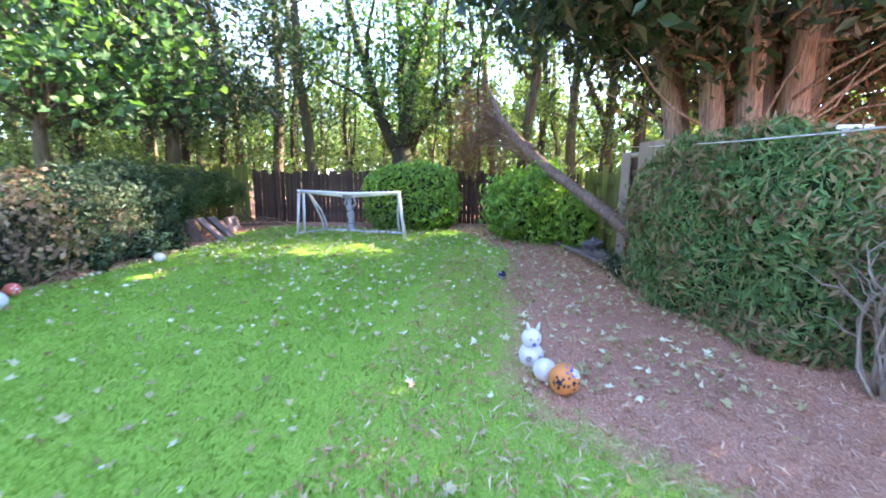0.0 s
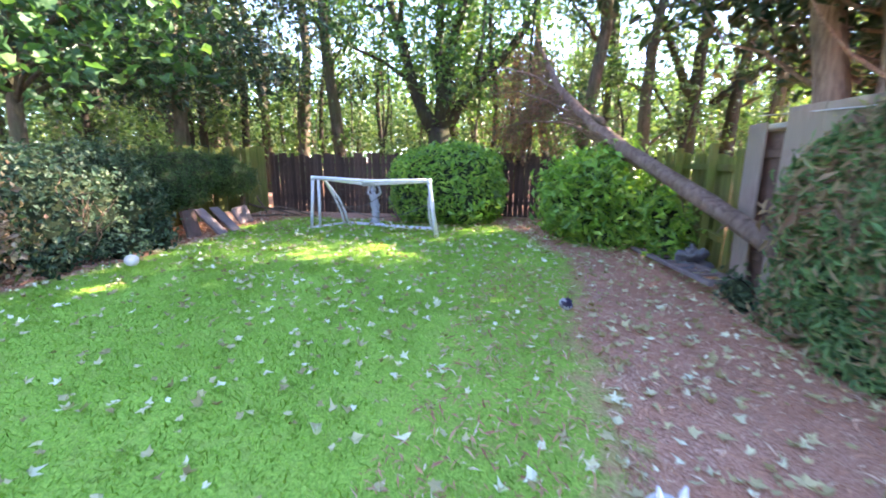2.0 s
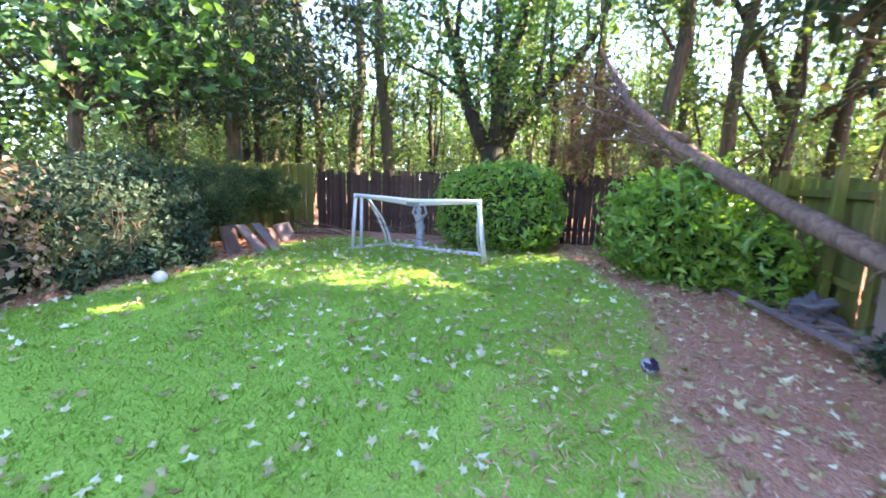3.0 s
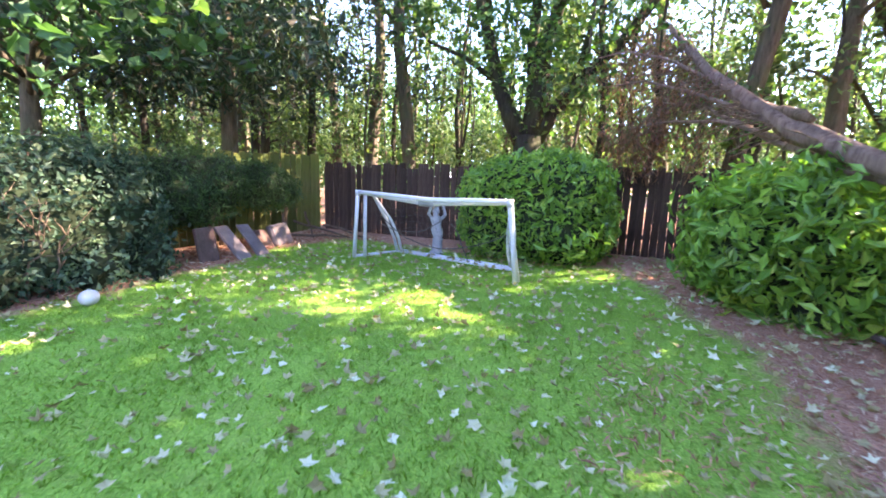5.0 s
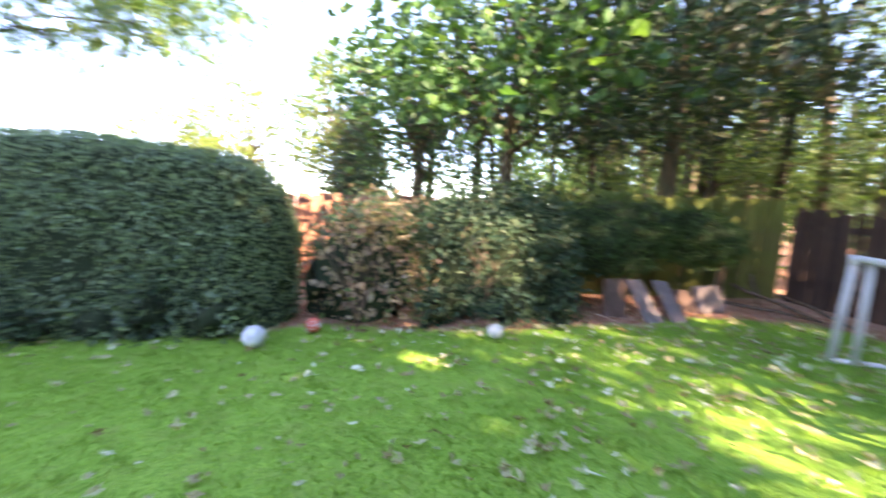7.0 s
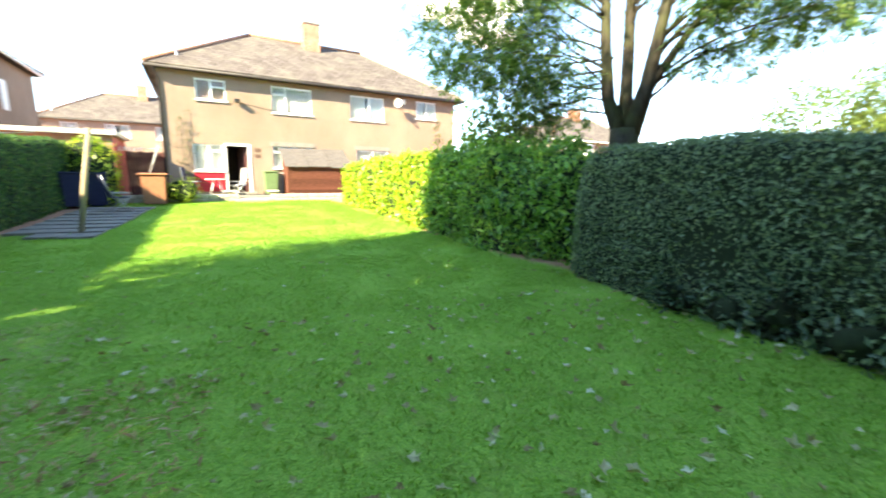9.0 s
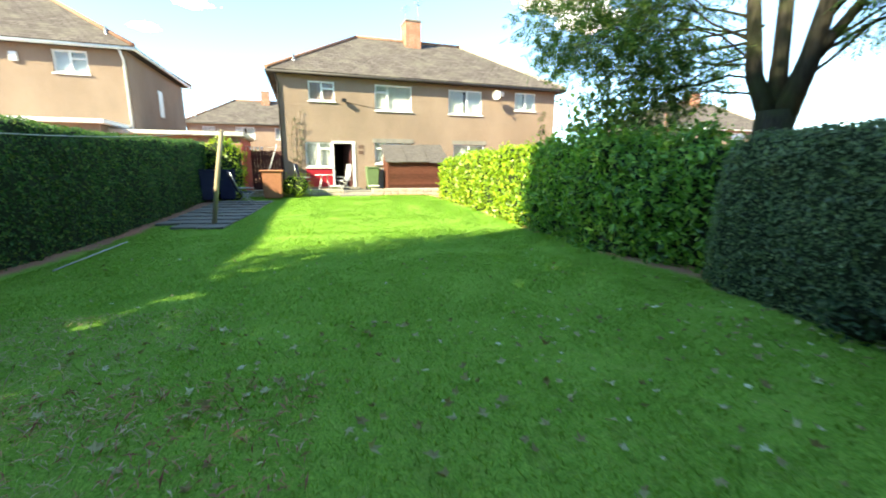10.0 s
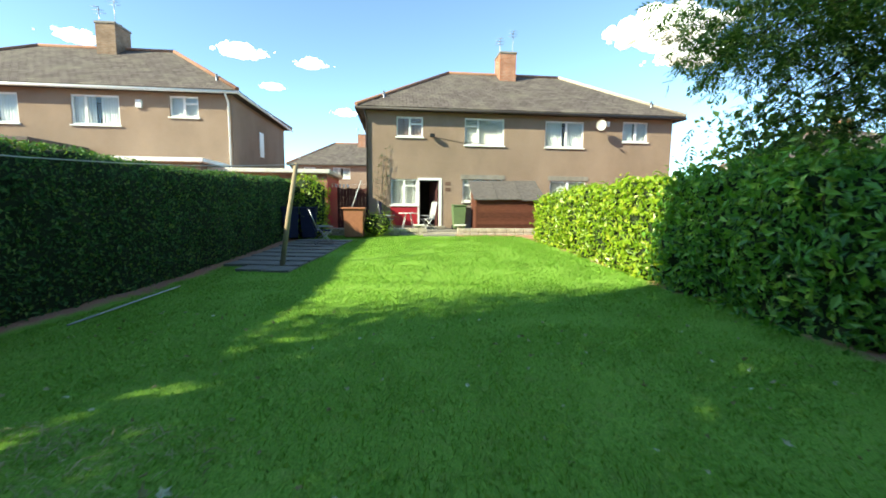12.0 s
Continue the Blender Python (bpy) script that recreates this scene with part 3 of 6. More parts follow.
def ground_sheet():
    near = np.arange(-14, 13.01, 0.22)
    nx = np.r_[-900, -300, -120, -60, -30, -18, -12, np.arange(-9, 8.01, 0.22), 12, 18, 30, 60, 120, 300, 900]
    ny = np.r_[-900, -300, -120, -60, -35, -24, -18, near, 16, 22, 30, 60, 120, 300, 900]
    X, Y = np.meshgrid(nx, ny, indexing="ij")
    Z = G(Y)
    rough = np.array([noise.noise((a * 0.7, b * 0.7, 0.0)) * 0.02 + noise.noise((a * 2.6, b * 2.6, 5.0)) * 0.008 for a, b in zip(X.ravel(), Y.ravel())])
    inner = (np.abs(X) < 8) & (Y > -12.5) & (Y < 12)
    Z = Z + rough.reshape(X.shape) * inner
    v = np.stack([X, Y, Z], -1).reshape(-1, 3)
    a, b = len(nx), len(ny)
    i, k = np.meshgrid(np.arange(a - 1), np.arange(b - 1), indexing="ij")
    q = np.stack([i * b + k, (i + 1) * b + k, (i + 1) * b + k + 1, i * b + k + 1], -1).reshape(-1, 4)
    me = array_mesh("ground", v, q, True)
    at = me.attributes.new("soil", "FLOAT", "POINT")
    mask = np.ones(len(v))
    inn = inner.ravel()
    mask[inn] = soil_mask(v[inn, 0], v[inn, 1])
    at.data.foreach_set("value", mask.astype(np.float32))
    return tagged(part("ground", me, "ground"), "mown lawn with bare needle-strewn soil beds along the hedges", "ground", kind="structure")


ground_sheet()


def grass_blades(name, n, area, tall, wide):
    x0, x1, y0, y1 = area
    x, y = rng.uniform(x0, x1, n), rng.uniform(y0, y1, n)
    m = soil_mask(x, y)
    patchy = np.array([noise.noise((a * 1.1, b * 1.1, 20.0)) for a, b in zip(x, y)])
    thin = np.maximum(np.clip((x + 1.2) / 1.6, 0, 1) * np.clip((y - 2.2) / 1.0, 0, 1), 0.9 * np.clip((x - 0.1) / 1.0, 0, 1) * np.clip((y - 0.3) / 1.0, 0, 1))
    clump = np.array([noise.noise((a * 5, b * 5, 40.0)) for a, b in zip(x, y)])
    keep = (rng.random(n) > m * 1.5 - clump * (m > 0.1)) & (rng.random(n) > thin * (0.55 + patchy * 0.6)) & (patchy + rng.random(n) > -0.12)
    x, y, patchy = x[keep], y[keep], patchy[keep]
    n = len(x)
    z = G(y) + np.array([noise.noise((a * 0.7, b * 0.7, 0.0)) * 0.02 for a, b in zip(x, y)]) - 0.006
    a = rng.uniform(0, 2 * math.pi, n)
    lean = rng.normal(0, 0.95, (n, 2))
    h = tall * (1 + 0.35 * rng.normal(0, 1, n) + 0.3 * patchy).clip(0.35, 2.2)
    w = wide * rng.uniform(0.6, 1.3, n)
    root = np.stack([x, y, z], 1)
    side = np.stack([np.cos(a), np.sin(a), 0 * a], 1) * w[:, None] / 2
    tip = root + np.stack([lean[:, 0] * h, lean[:, 1] * h, h], 1)
    verts = np.stack([root - side, root + side, tip], 1).reshape(-1, 3)
    me = array_mesh(name, verts, np.arange(3 * n).reshape(-1, 3), True)
    up = unit(np.repeat(np.stack([lean[:, 0] * 0.5, lean[:, 1] * 0.5, np.ones(n)], 1), 3, 0))
    me.normals_split_custom_set_from_vertices(up)
    return tagged(part(name, me, "grass"), "short green lawn grass, thinner by the soil bed", "grass", kind="stuff")


grass_blades("lawn_grass", 560000, (-6.2, 4.0, -3.0, 11.2), 0.027, 0.0075)
grass_blades("lawn_grass", 200000, (-5.6, 4.4, -12.9, -3.0), 0.03, 0.011)


# ---- houses ----
ALONG, AWAY = Vector((-0.9886, -0.150, 0)), Vector((0.150, -0.9886, 0))
FACADE0 = Vector((1.74, -15.0, 0)) + ALONG * -1.26


def house_pose(u, depth, z):
    """A pose with x along the row of houses, y away from the gardens."""
    p = FACADE0 + ALONG * u + AWAY * depth
    m = Matrix((ALONG, AWAY, Vector((0, 0, 1)))).transposed().to_4x4()
    m.translation = (p.x, p.y, z)
    return m


def pierced_wall(width, height, thick, holes, below=0.0):
    """A wall in the plane y = 0, its face to -y, with openings (x0, x1, z0, z1)."""
    bm = bmesh.new()
    xs = sorted({0, width, *[h[0] for h in holes], *[h[1] for h in holes]})
    zs = sorted({-below, height, *[h[2] for h in holes], *[h[3] for h in holes]})
    quad = lambda *p: bm.faces.new([bm.verts.new(q) for q in p])
    for xa, xb in zip(xs, xs[1:]):
        for za, zb in zip(zs, zs[1:]):
            mx, mz = (xa + xb) / 2, (za + zb) / 2
            if any(h[0] < mx < h[1] and h[2] < mz < h[3] for h in holes):
                continue
            quad((xa, 0, za), (xb, 0, za), (xb, 0, zb), (xa, 0, zb))
            quad((xb, thick, za), (xa, thick, za), (xa, thick, zb), (xb, thick, zb))
    for x0, x1, z0, z1 in holes:
        quad((x0, 0, z0), (x0, 0, z1), (x0, thick, z1), (x0, thick, z0))
        quad((x1, 0, z1), (x1, 0, z0), (x1, thick, z0), (x1, thick, z1))
        quad((x0, 0, z1), (x1, 0, z1), (x1, thick, z1), (x0, thick, z1))
        quad((x1, 0, z0), (x0, 0, z0), (x0, thick, z0), (x1, thick, z0))
    quad((0, 0, -below), (0, 0, height), (0, thick, height), (0, thick, -below))
    quad((width, 0, height), (width, 0, -below), (width, thick, -below), (width, thick, height))
    quad((0, 0, height), (width, 0, height), (width, thick, height), (0, thick, height))
    bmesh.ops.remove_doubles(bm, verts=bm.verts, dist=0.0005)
    return bm


def window(parent, x0, x1, z0, z1, split, top=0.3, hang="curtain"):
    """A white casement: frame, bars, panes, sill, and what hangs behind. split: the bar's place across, 0 to 1."""
    w = new("window")
    w.parent = parent
    tagged(w, "white plastic casement window")
    f = 0.065
    bm = bmesh.new()
    for lo, hi in (((x0, 0.04, z0), (x0 + f, 0.11, z1)), ((x1 - f, 0.04, z0), (x1, 0.11, z1)),
                   ((x0 + f, 0.04, z0), (x1 - f, 0.11, z0 + f)), ((x0 + f, 0.04, z1 - f), (x1 - f, 0.11, z1))):
        boxed(bm, lo, hi)
    xm = x0 + (x1 - x0) * split
    boxed(bm, (xm - 0.045, 0.035, z0 + f), (xm + 0.045, 0.108, z1 - f))
    if top:
        zt = z1 - (z1 - z0) * top
        lo, hi = (x0 + f, xm - 0.045) if split < 0.5 else (xm + 0.045, x1 - f)
        boxed(bm, (lo, 0.036, zt - 0.035), (hi, 0.107, zt + 0.035))
    part("window_frame", bm, "white", w)
    part("window_sill", box_mesh((x0 - 0.05, -0.07, z0 - 0.06), (x1 + 0.05, 0.05, z0 - 0.002)), "white", w)
    for a, b in ((x0 + f, xm - 0.045), (xm + 0.045, x1 - f)):
        pane = part("pane", box_mesh((a, 0.07, z0 + f), (b, 0.078, z1 - f), 0), "glass", w)
        pane.visible_shadow = False
    bm = bmesh.new()
    n = 26
    for side in ((0.0, 0.46), (0.56, 1.0)) if hang != "blind" else ((0.0, 1.0),):
        pa = x0 + (x1 - x0) * side[0]
        pb = x0 + (x1 - x0) * side[1]
        cols = [(pa + (pb - pa) * k / n, 0.2 + 0.025 * math.sin(k * 1.9)) for k in range(n + 1)]
        if hang == "blind":
            for k in range(0, n, 1):
                boxed(bm, (cols[k][0], 0.16, z0), (cols[k][0] + (pb - pa) / n * 0.8, 0.175, z1))
            continue
        row = [(bm.verts.new((a, b, z0 - 0.05)), bm.verts.new((a, b, z1 + 0.05))) for a, b in cols]
        for p, q in zip(row, row[1:]):
            bm.faces.new((p[0], q[0], q[1], p[1])).smooth = True
    part("curtain", bm, {"blind": "blind", "floral": "floral"}.get(hang, "curtain"), w)
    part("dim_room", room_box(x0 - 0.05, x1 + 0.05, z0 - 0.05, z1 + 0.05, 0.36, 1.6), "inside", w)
    return w


def room_box(x0, x1, z0, z1, y0, y1):
    """The shell of a small dark room behind an opening, open towards it."""
    bm = bmesh.new()
    v = [[bm.verts.new((x, y, z)) for x, z in ((x0, z0), (x1, z0), (x1, z1), (x0, z1))] for y in (y0, y1)]
    for k in range(4):
        bm.faces.new((v[0][k], v[0][(k + 1) % 4], v[1][(k + 1) % 4], v[1][k]))
    bm.faces.new(v[1])
    return bm


def hipped_roof(width, depth, rise, over, thick=0.1):
    """A hipped roof over a rectangle: eaves at z = 0. With uv in metres along the courses."""
    x0, x1, y0, y1 = -over, width + over, -over, depth + over
    half = (y1 - y0) / 2
    ra, rb = Vector((x0 + half, y0 + half, rise)), Vector((x1 - half, y0 + half, rise))
    c = [Vector(p) for p in ((x0, y0, 0), (x1, y0, 0), (x1, y1, 0), (x0, y1, 0))]
    bm = bmesh.new()
    uv = bm.loops.layers.uv.new()
    for pts in ((c[0], c[1], rb, ra), (c[1], c[2], rb), (c[2], c[3], ra, rb), (c[3], c[0], ra)):
        face = bm.faces.new([bm.verts.new(p) for p in pts])
        right = (pts[1] - pts[0]).normalized()
        up = face.normal if face.normal.length else None
        face.normal_update()
        up = face.normal.cross(right)
        for loop in face.loops:
            d = loop.vert.co - pts[0]
            loop[uv].uv = (d.dot(right), d.dot(up))
    low = [bm.verts.new(p - Vector((0, 0, thick))) for p in c]
    top = [bm.verts.new(p) for p in c]
    for k in range(4):
        bm.faces.new((low[k], low[(k + 1) % 4], top[(k + 1) % 4], top[k]))
    bm.faces.new(low[::-1])
    return bm, c, ra, rb


def uv_box(lo, hi):
    """A box with uv in metres on its sides."""
    bm = box_mesh(lo, hi, 0)
    uv = bm.loops.layers.uv.new()
    for f in bm.faces:
        for l in f.loops:
            p = l.vert.co
            l[uv].uv = (p.x + p.y, p.z) if abs(f.normal.z) < 0.5 else (p.x, p.y)
    return bm


def house(m, label, width, wins, door=None, chimney=6.99, chim_mat="brick", roof="tile", fascia="gutter", wall_h=5.0, depth=8.0, ridge_l="ridge", ridge_r="ridge_pale"):
    h = base_at("house", m, label, "house")
    holes = [w[:4] for w in wins] + ([door] if door else [])
    front = part("wall", pierced_wall(width, wall_h, 0.3, holes, 1.2), "dash_a", h)
    part("wall", box_mesh((0, 0.302, -1.2), (0.3, depth, wall_h), 0), "dash_a", h)
    part("wall", box_mesh((width - 0.3, 0.302, -1.2), (width, depth, wall_h), 0), "dash_a", h)
    part("wall", box_mesh((0.302, depth - 0.3, -1.2), (width - 0.302, depth, wall_h), 0), "dash_a", h)
    for w in wins:
        window(h, *w)
    bm, c, ra, rb = hipped_roof(width, depth, 2.75, 0.38)
    bmesh.ops.translate(bm, vec=(0, 0, wall_h + 0.12), verts=bm.verts)
    r = part("roof", bm, roof, h)
    lift = Vector((0, 0, wall_h + 0.15))
    for a, b, mat in ((c[0], ra, ridge_l), (c[3], ra, ridge_l), (ra, rb, ridge_l), (c[1], rb, ridge_r), (c[2], rb, ridge_r)):
        part("ridge_line", tube_mesh([a + lift, b + lift], 0.085, 8), mat, r)
    for a, b in ((c[0], c[1]), (c[1], c[2]), (c[3], c[0])):
        part("gutter", tube_mesh([a + Vector((0, 0, wall_h + 0.02)), b + Vector((0, 0, wall_h + 0.02))], 0.06, 8), fascia, h)
    part("drainpipe", tube_mesh([(-0.06 if fascia == "gutter" else width - 0.12, -0.36, wall_h), (0.04 if fascia == "gutter" else width - 0.1, -0.06, wall_h - 0.35), (0.04 if fascia == "gutter" else width - 0.1, -0.06, -1.0)], 0.04, 8), fascia, h)
    ch = part("chimney", uv_box((chimney - 0.42, depth / 2 - 0.75, wall_h + 2.0), (chimney + 0.42, depth / 2 + 0.4, wall_h + 3.75)), chim_mat, h)
    part("chimney_cap", box_mesh((chimney - 0.46, depth / 2 - 0.79, wall_h + 3.75), (chimney + 0.46, depth / 2 + 0.44, wall_h + 3.86), 0.02), "concrete", ch)
    for k in range(2):
        part("chimney_pot", tube_mesh([(chimney - 0.2 + k * 0.4, depth / 2, wall_h + 3.86), (chimney - 0.2 + k * 0.4, depth / 2, wall_h + 4.0)], [0.11, 0.09], 10), "terracotta", ch)
    bm = bmesh.new()
    for px, tall in ((chimney + 0.3, 1.15), (chimney - 0.38, 0.75)):
        tube(bm, [(px, depth / 2 - 0.5, wall_h + 3.4), (px, depth / 2 - 0.5, wall_h + 3.8 + tall)], 0.018, 6)
        for k in range(5):
            zz = wall_h + 3.8 + tall - 0.08 - (k % 3) * 0.1
            tube(bm, [(px - 0.2, depth / 2 - 0.75 + k * 0.11, zz), (px + 0.2, depth / 2 - 0.75 + k * 0.11, zz)], 0.008, 5)
        tube(bm, [(px, depth / 2 - 0.85, wall_h + 3.75 + tall), (px, depth / 2 - 0.2, wall_h + 3.75 + tall)], 0.01, 5)
    part("aerial", bm, "steel", ch)
    for px, py in ((0.75, 0.55), (width - 0.75, 0.55)):
        part("vent_pipe", tube_mesh([(px, py, wall_h + 0.3), (px, py, wall_h + 0.95)], 0.05, 8), "steel", r)
    return h


PAIR = 13.98
main = house(house_pose(0, 0, 0.5), "two-storey pebble-dashed semi-detached house with hipped brown tiled roof", PAIR,
             [(1.29, 2.43, 3.94, 4.79, 0.5, 0.35, "floral"), (4.26, 6.03, 3.65, 4.81, 0.34, 0.3, "blind"), (7.91, 9.71, 3.64, 4.8, 0.55, 0, "curtain"),
              (11.57, 12.78, 3.97, 4.87, 0.52, 0, "curtain"), (1.04, 2.2, 1.01, 2.13, 0.5, 0.25, "curtain"), (4.2, 5.99, 1.18, 2.15, 0.3, 0.25, "curtain"), (8.2, 9.9, 1.18, 2.15, 0.5, 0, "curtain")],
             door=(2.25, 3.18, 0.0, 2.15))


def main_house_details(h):
    part("door_frame", boxed(boxed(boxed(bmesh.new(), (2.2, -0.03, 0.0), (2.28, 0.12, 2.2)), (3.14, -0.03, 0.0), (3.26, 0.12, 2.2)), (2.282, -0.03, 2.1), (3.138, 0.12, 2.2)), "white", h)
    d = part("door", box_mesh((0, -0.022, 0), (0.82, 0.022, 2.05), 0.006), "dark_wood", h, "dark door standing open into the house")
    d.matrix_basis = pose(3.1, 0.14, 0.02, 0, 0, 112)
    part("door_handle", tube_mesh([(0.74, -0.05, 1.02), (0.62, -0.05, 1.02)], 0.012, 8), "steel", d)
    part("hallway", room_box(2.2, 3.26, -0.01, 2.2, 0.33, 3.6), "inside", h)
    part("panel", box_mesh((1.02, -0.02, 0.12), (2.2, 0.05, 0.94), 0.008), "red", h, "dark red panel under the window")
    part("lintel", box_mesh((4.1, -0.03, 2.16), (6.1, 0.05, 2.36), 0.008), "concrete", h)
    part("lintel", box_mesh((8.1, -0.03, 2.16), (10.0, 0.05, 2.36), 0.008), "concrete", h)
    part("step", box_mesh((2.1, -0.42, -0.02), (3.4, -0.01, 0.1), 0.02), "concrete", h)
    for k in range(2):
        part("air_brick", box_mesh((3.42, -0.02, 1.62 + k * 0.26), (3.66, 0.02, 1.78 + k * 0.26), 0.004), "rust", h)
    lamp = part("floodlight", boxed(boxed(bmesh.new(), (2.72, -0.3, 3.92), (2.92, -0.1, 4.06), 0.01), (2.79, -0.1, 3.96), (2.86, 0.0, 4.02)), "black", h)
    for x, z in ((10.33, 4.6), (0.5, 3.72)):
        if x > 5:
            dish = part("satellite_dish", dish_mesh(0.21), "pale_stone", h, "off-white satellite dish")
            dish.matrix_basis = pose(x, -0.38, z, 90, 0, -28)
            part("bracket", tube_mesh([(x - 0.02, -0.32, z), (x + 0.1, -0.12, z - 0.05), (x + 0.12, 0.0, z - 0.22)], 0.018, 6), "steel", h)
    part("alarm_box", box_mesh((10.65, -0.09, 4.62), (10.9, 0.0, 4.86), 0.02), "white", h)
    part("cable", tube_mesh([(2.9, -0.015, 3.95), (4.1, -0.015, 3.75), (5.2, -0.015, 3.72)], 0.012, 5), "gutter", h)


def dish_mesh(r):
    bm = bmesh.new()
    rings = []
    for i in range(6):
        q = r * (i + 0.02) / 5
        rings.append([bm.verts.new((q * math.cos(a), q * math.sin(a) * 1.1, 0.09 * (q / r) ** 2)) for a in [2 * math.pi * k / 20 for k in range(20)]])
    for a, b in zip(rings, rings[1:]):
        for k in range(20):
            bm.faces.new((a[k], a[(k + 1) % 20], b[(k + 1) % 20], b[k])).smooth = True
    tube(bm, [(0, -r, 0.06), (0, -0.12, 0.33)], 0.014, 6)
    boxed(bm, (-0.03, -0.16, 0.3), (0.03, -0.08, 0.38))
    return bm


main_house_details(main)
east = house(house_pose(-5.42 - PAIR, 0.0, 0.92), "pebble-dashed neighbouring house with brown tiled hipped roof and white gutters", PAIR,
             [(1.2, 2.41, 3.97, 4.87, 0.5, 0, "curtain"), (4.27, 6.07, 3.64, 4.8, 0.45, 0, "curtain"), (7.95, 9.72, 3.65, 4.81, 0.3, 0, "curtain"), (11.6, 12.7, 4.05, 4.88, 0.5, 0.35, "blind")],
             chim_mat="brown_brick", chimney=7.4, fascia="white", ridge_l="ridge", ridge_r="ridge")
part("alarm_box", box_mesh((10.35, -0.1, 4.35), (10.6, 0.0, 4.68), 0.02), "white", east)
part("side_window", box_mesh((PAIR - 0.02, 3.4, 2.9), (PAIR + 0.03, 4.0, 4.1), 0.01), "white", east)
part("extension", boxed(bmesh.new(), (5.6, -2.6, -1.2), (8.3, -0.01, 2.6)), "dash_a", east)
part("extension_roof", box_mesh((5.4, -2.8, 2.6), (8.5, -0.01, 2.74), 0.02), "felt", east)
part("lean_to", boxed(bmesh.new(), (9.6, -2.2, -1.2), (13.6, -0.01, 2.05)), "dash_a", east)
part("lean_to_roof", box_mesh((9.4, -2.4, 2.05), (13.8, -0.01, 2.2), 0.02), "white", east)
west = house(house_pose(PAIR + 17, 9.0, 0.0), "brick and render neighbouring house with hipped roof beyond the hedge", PAIR,
             [(1.29, 2.43, 3.94, 4.79, 0.5, 0.35, "curtain"), (4.26, 6.03, 3.65, 4.81, 0.34, 0.3, "curtain"), (7.95, 9.72, 3.65, 4.81, 0.3, 0, "curtain"), (11.55, 12.7, 3.94, 4.79, 0.5, 0, "curtain")],
             fascia="white")
far = house(house_pose(-9.6, 27, 0.6), "distant semi-detached house across the street with red chimney", PAIR,
            [(1.29, 2.43, 3.94, 4.79, 0.5, 0.35, "curtain"), (4.26, 6.03, 3.65, 4.81, 0.34, 0.3, "curtain"), (7.95, 9.72, 3.65, 4.81, 0.3, 0, "curtain"), (11.55, 12.7, 3.94, 4.79, 0.5, 0, "curtain")],
            chimney=7.0)


# ---- hedges ----
hedge("hedge", hedge_shell([(5.0, 1.8), (4.95, -1.2), (5.2, -5), (5.35, -8.5), (5.55, -12.6)], 1.15, [2.3, 2.3, 2.22, 2.13, 2.08], 0.09, 7), 48000, "east", 0.06, 0.5,
      "tall dark green clipped conifer hedge along the lawn", loose=0.025)
hedge("hedge", hedge_shell([(-5.95, 0.05), (-5.95, 2.4), (-6.0, 4.6)], 1.3, [1.95, 1.98, 1.72], 0.05, 6, 0.75), 36000, "privet", 0.042, 0.55,
      "dark green clipped privet hedge with a rounded end and thin patch", loose=0.02,
      keep=lambda p: ((p[:, 1] - 2.55) ** 2 / 0.16 + (p[:, 2] - 0.75) ** 2 / 0.09 > 1) | (rng.random(len(p)) > 0.7))
hedge("laurel_hedge", hedge_shell([(-6.35, 0.1), (-5.65, -2.4), (-5.45, -5.4)], 1.2, [1.85, 2.12, 2.02], 0.3, 3.4, 0.4), 15500, "laurel", 0.115, 0.44,
      "glossy green laurel hedge, loosely clipped", loose=0.1, scatter=0.55, core_in=0.14, droop=0.5)
# same laurel as the hedge before it, in the sunlit leaf colour
hedge("laurel_hedge", hedge_shell([(-5.45, -5.2), (-4.95, -8.5), (-4.2, -12.0)], 1.25, [2.02, 1.82, 1.5], 0.2, 3.6, 0.4), 14000, "laurel_hedge", 0.125, 0.44,
      "sunlit yellow-green laurel hedge near the patio", loose=0.07, scatter=0.5)
hedge("conifer_hedge", hedge_shell([(2.65, 7.0), (2.85, 5.8), (3.12, 5.0), (3.36, 4.5)], 1.25, [1.55, 1.78, 1.8, 1.65], 0.24, 4.0, 0.35), 42000, "cypress", 0.085, 0.28,
      "dense green cypress hedge with browning sprays", loose=0.065, scatter=0.55, droop=0.6, brown=24000)
hedge("privet_bush", hedge_shell([(-6.4, 5.9), (-6.35, 7.0), (-6.5, 8.1)], 1.35, [1.35, 1.55, 1.42], 0.2, 3, 0.5, 0.05), 10500, "mixed", 0.062, 0.55,
      "overgrown grey-green privet shrubs along the west side", loose=0.08, core_in=0.12,
      keep=lambda p: (rng.random(len(p)) < 0.3) | (p[:, 0] < -6.2) | (np.abs(p[:, 2] - 0.72) > 0.3) | (np.abs(p[:, 1] - 6.9) > 0.75))
hedge("yew_bush", blob_shell((-6.5, 8.65, 1.2), (0.7, 0.72, 0.52), 0.22), 8000, "yew", 0.06, 0.3, "dark green yew bush with bare stems", "bush", loose=0.05)
hedge("yew_bush", blob_shell((-6.42, 9.95, 1.2), (0.5, 0.5, 0.33), 0.2), 6000, "yew", 0.06, 0.3, "dark green yew bush with bare stems", "bush", loose=0.05)
hedge("laurel_bush", blob_shell((-1.95, 11.35, 1.02), (1.12, 0.85, 0.85), 0.16, 3.0, 0.5, 34, 22), 9000, "laurel", 0.11, 0.42, "rounded bright green laurel bush by the back fence", "bush", loose=0.05)
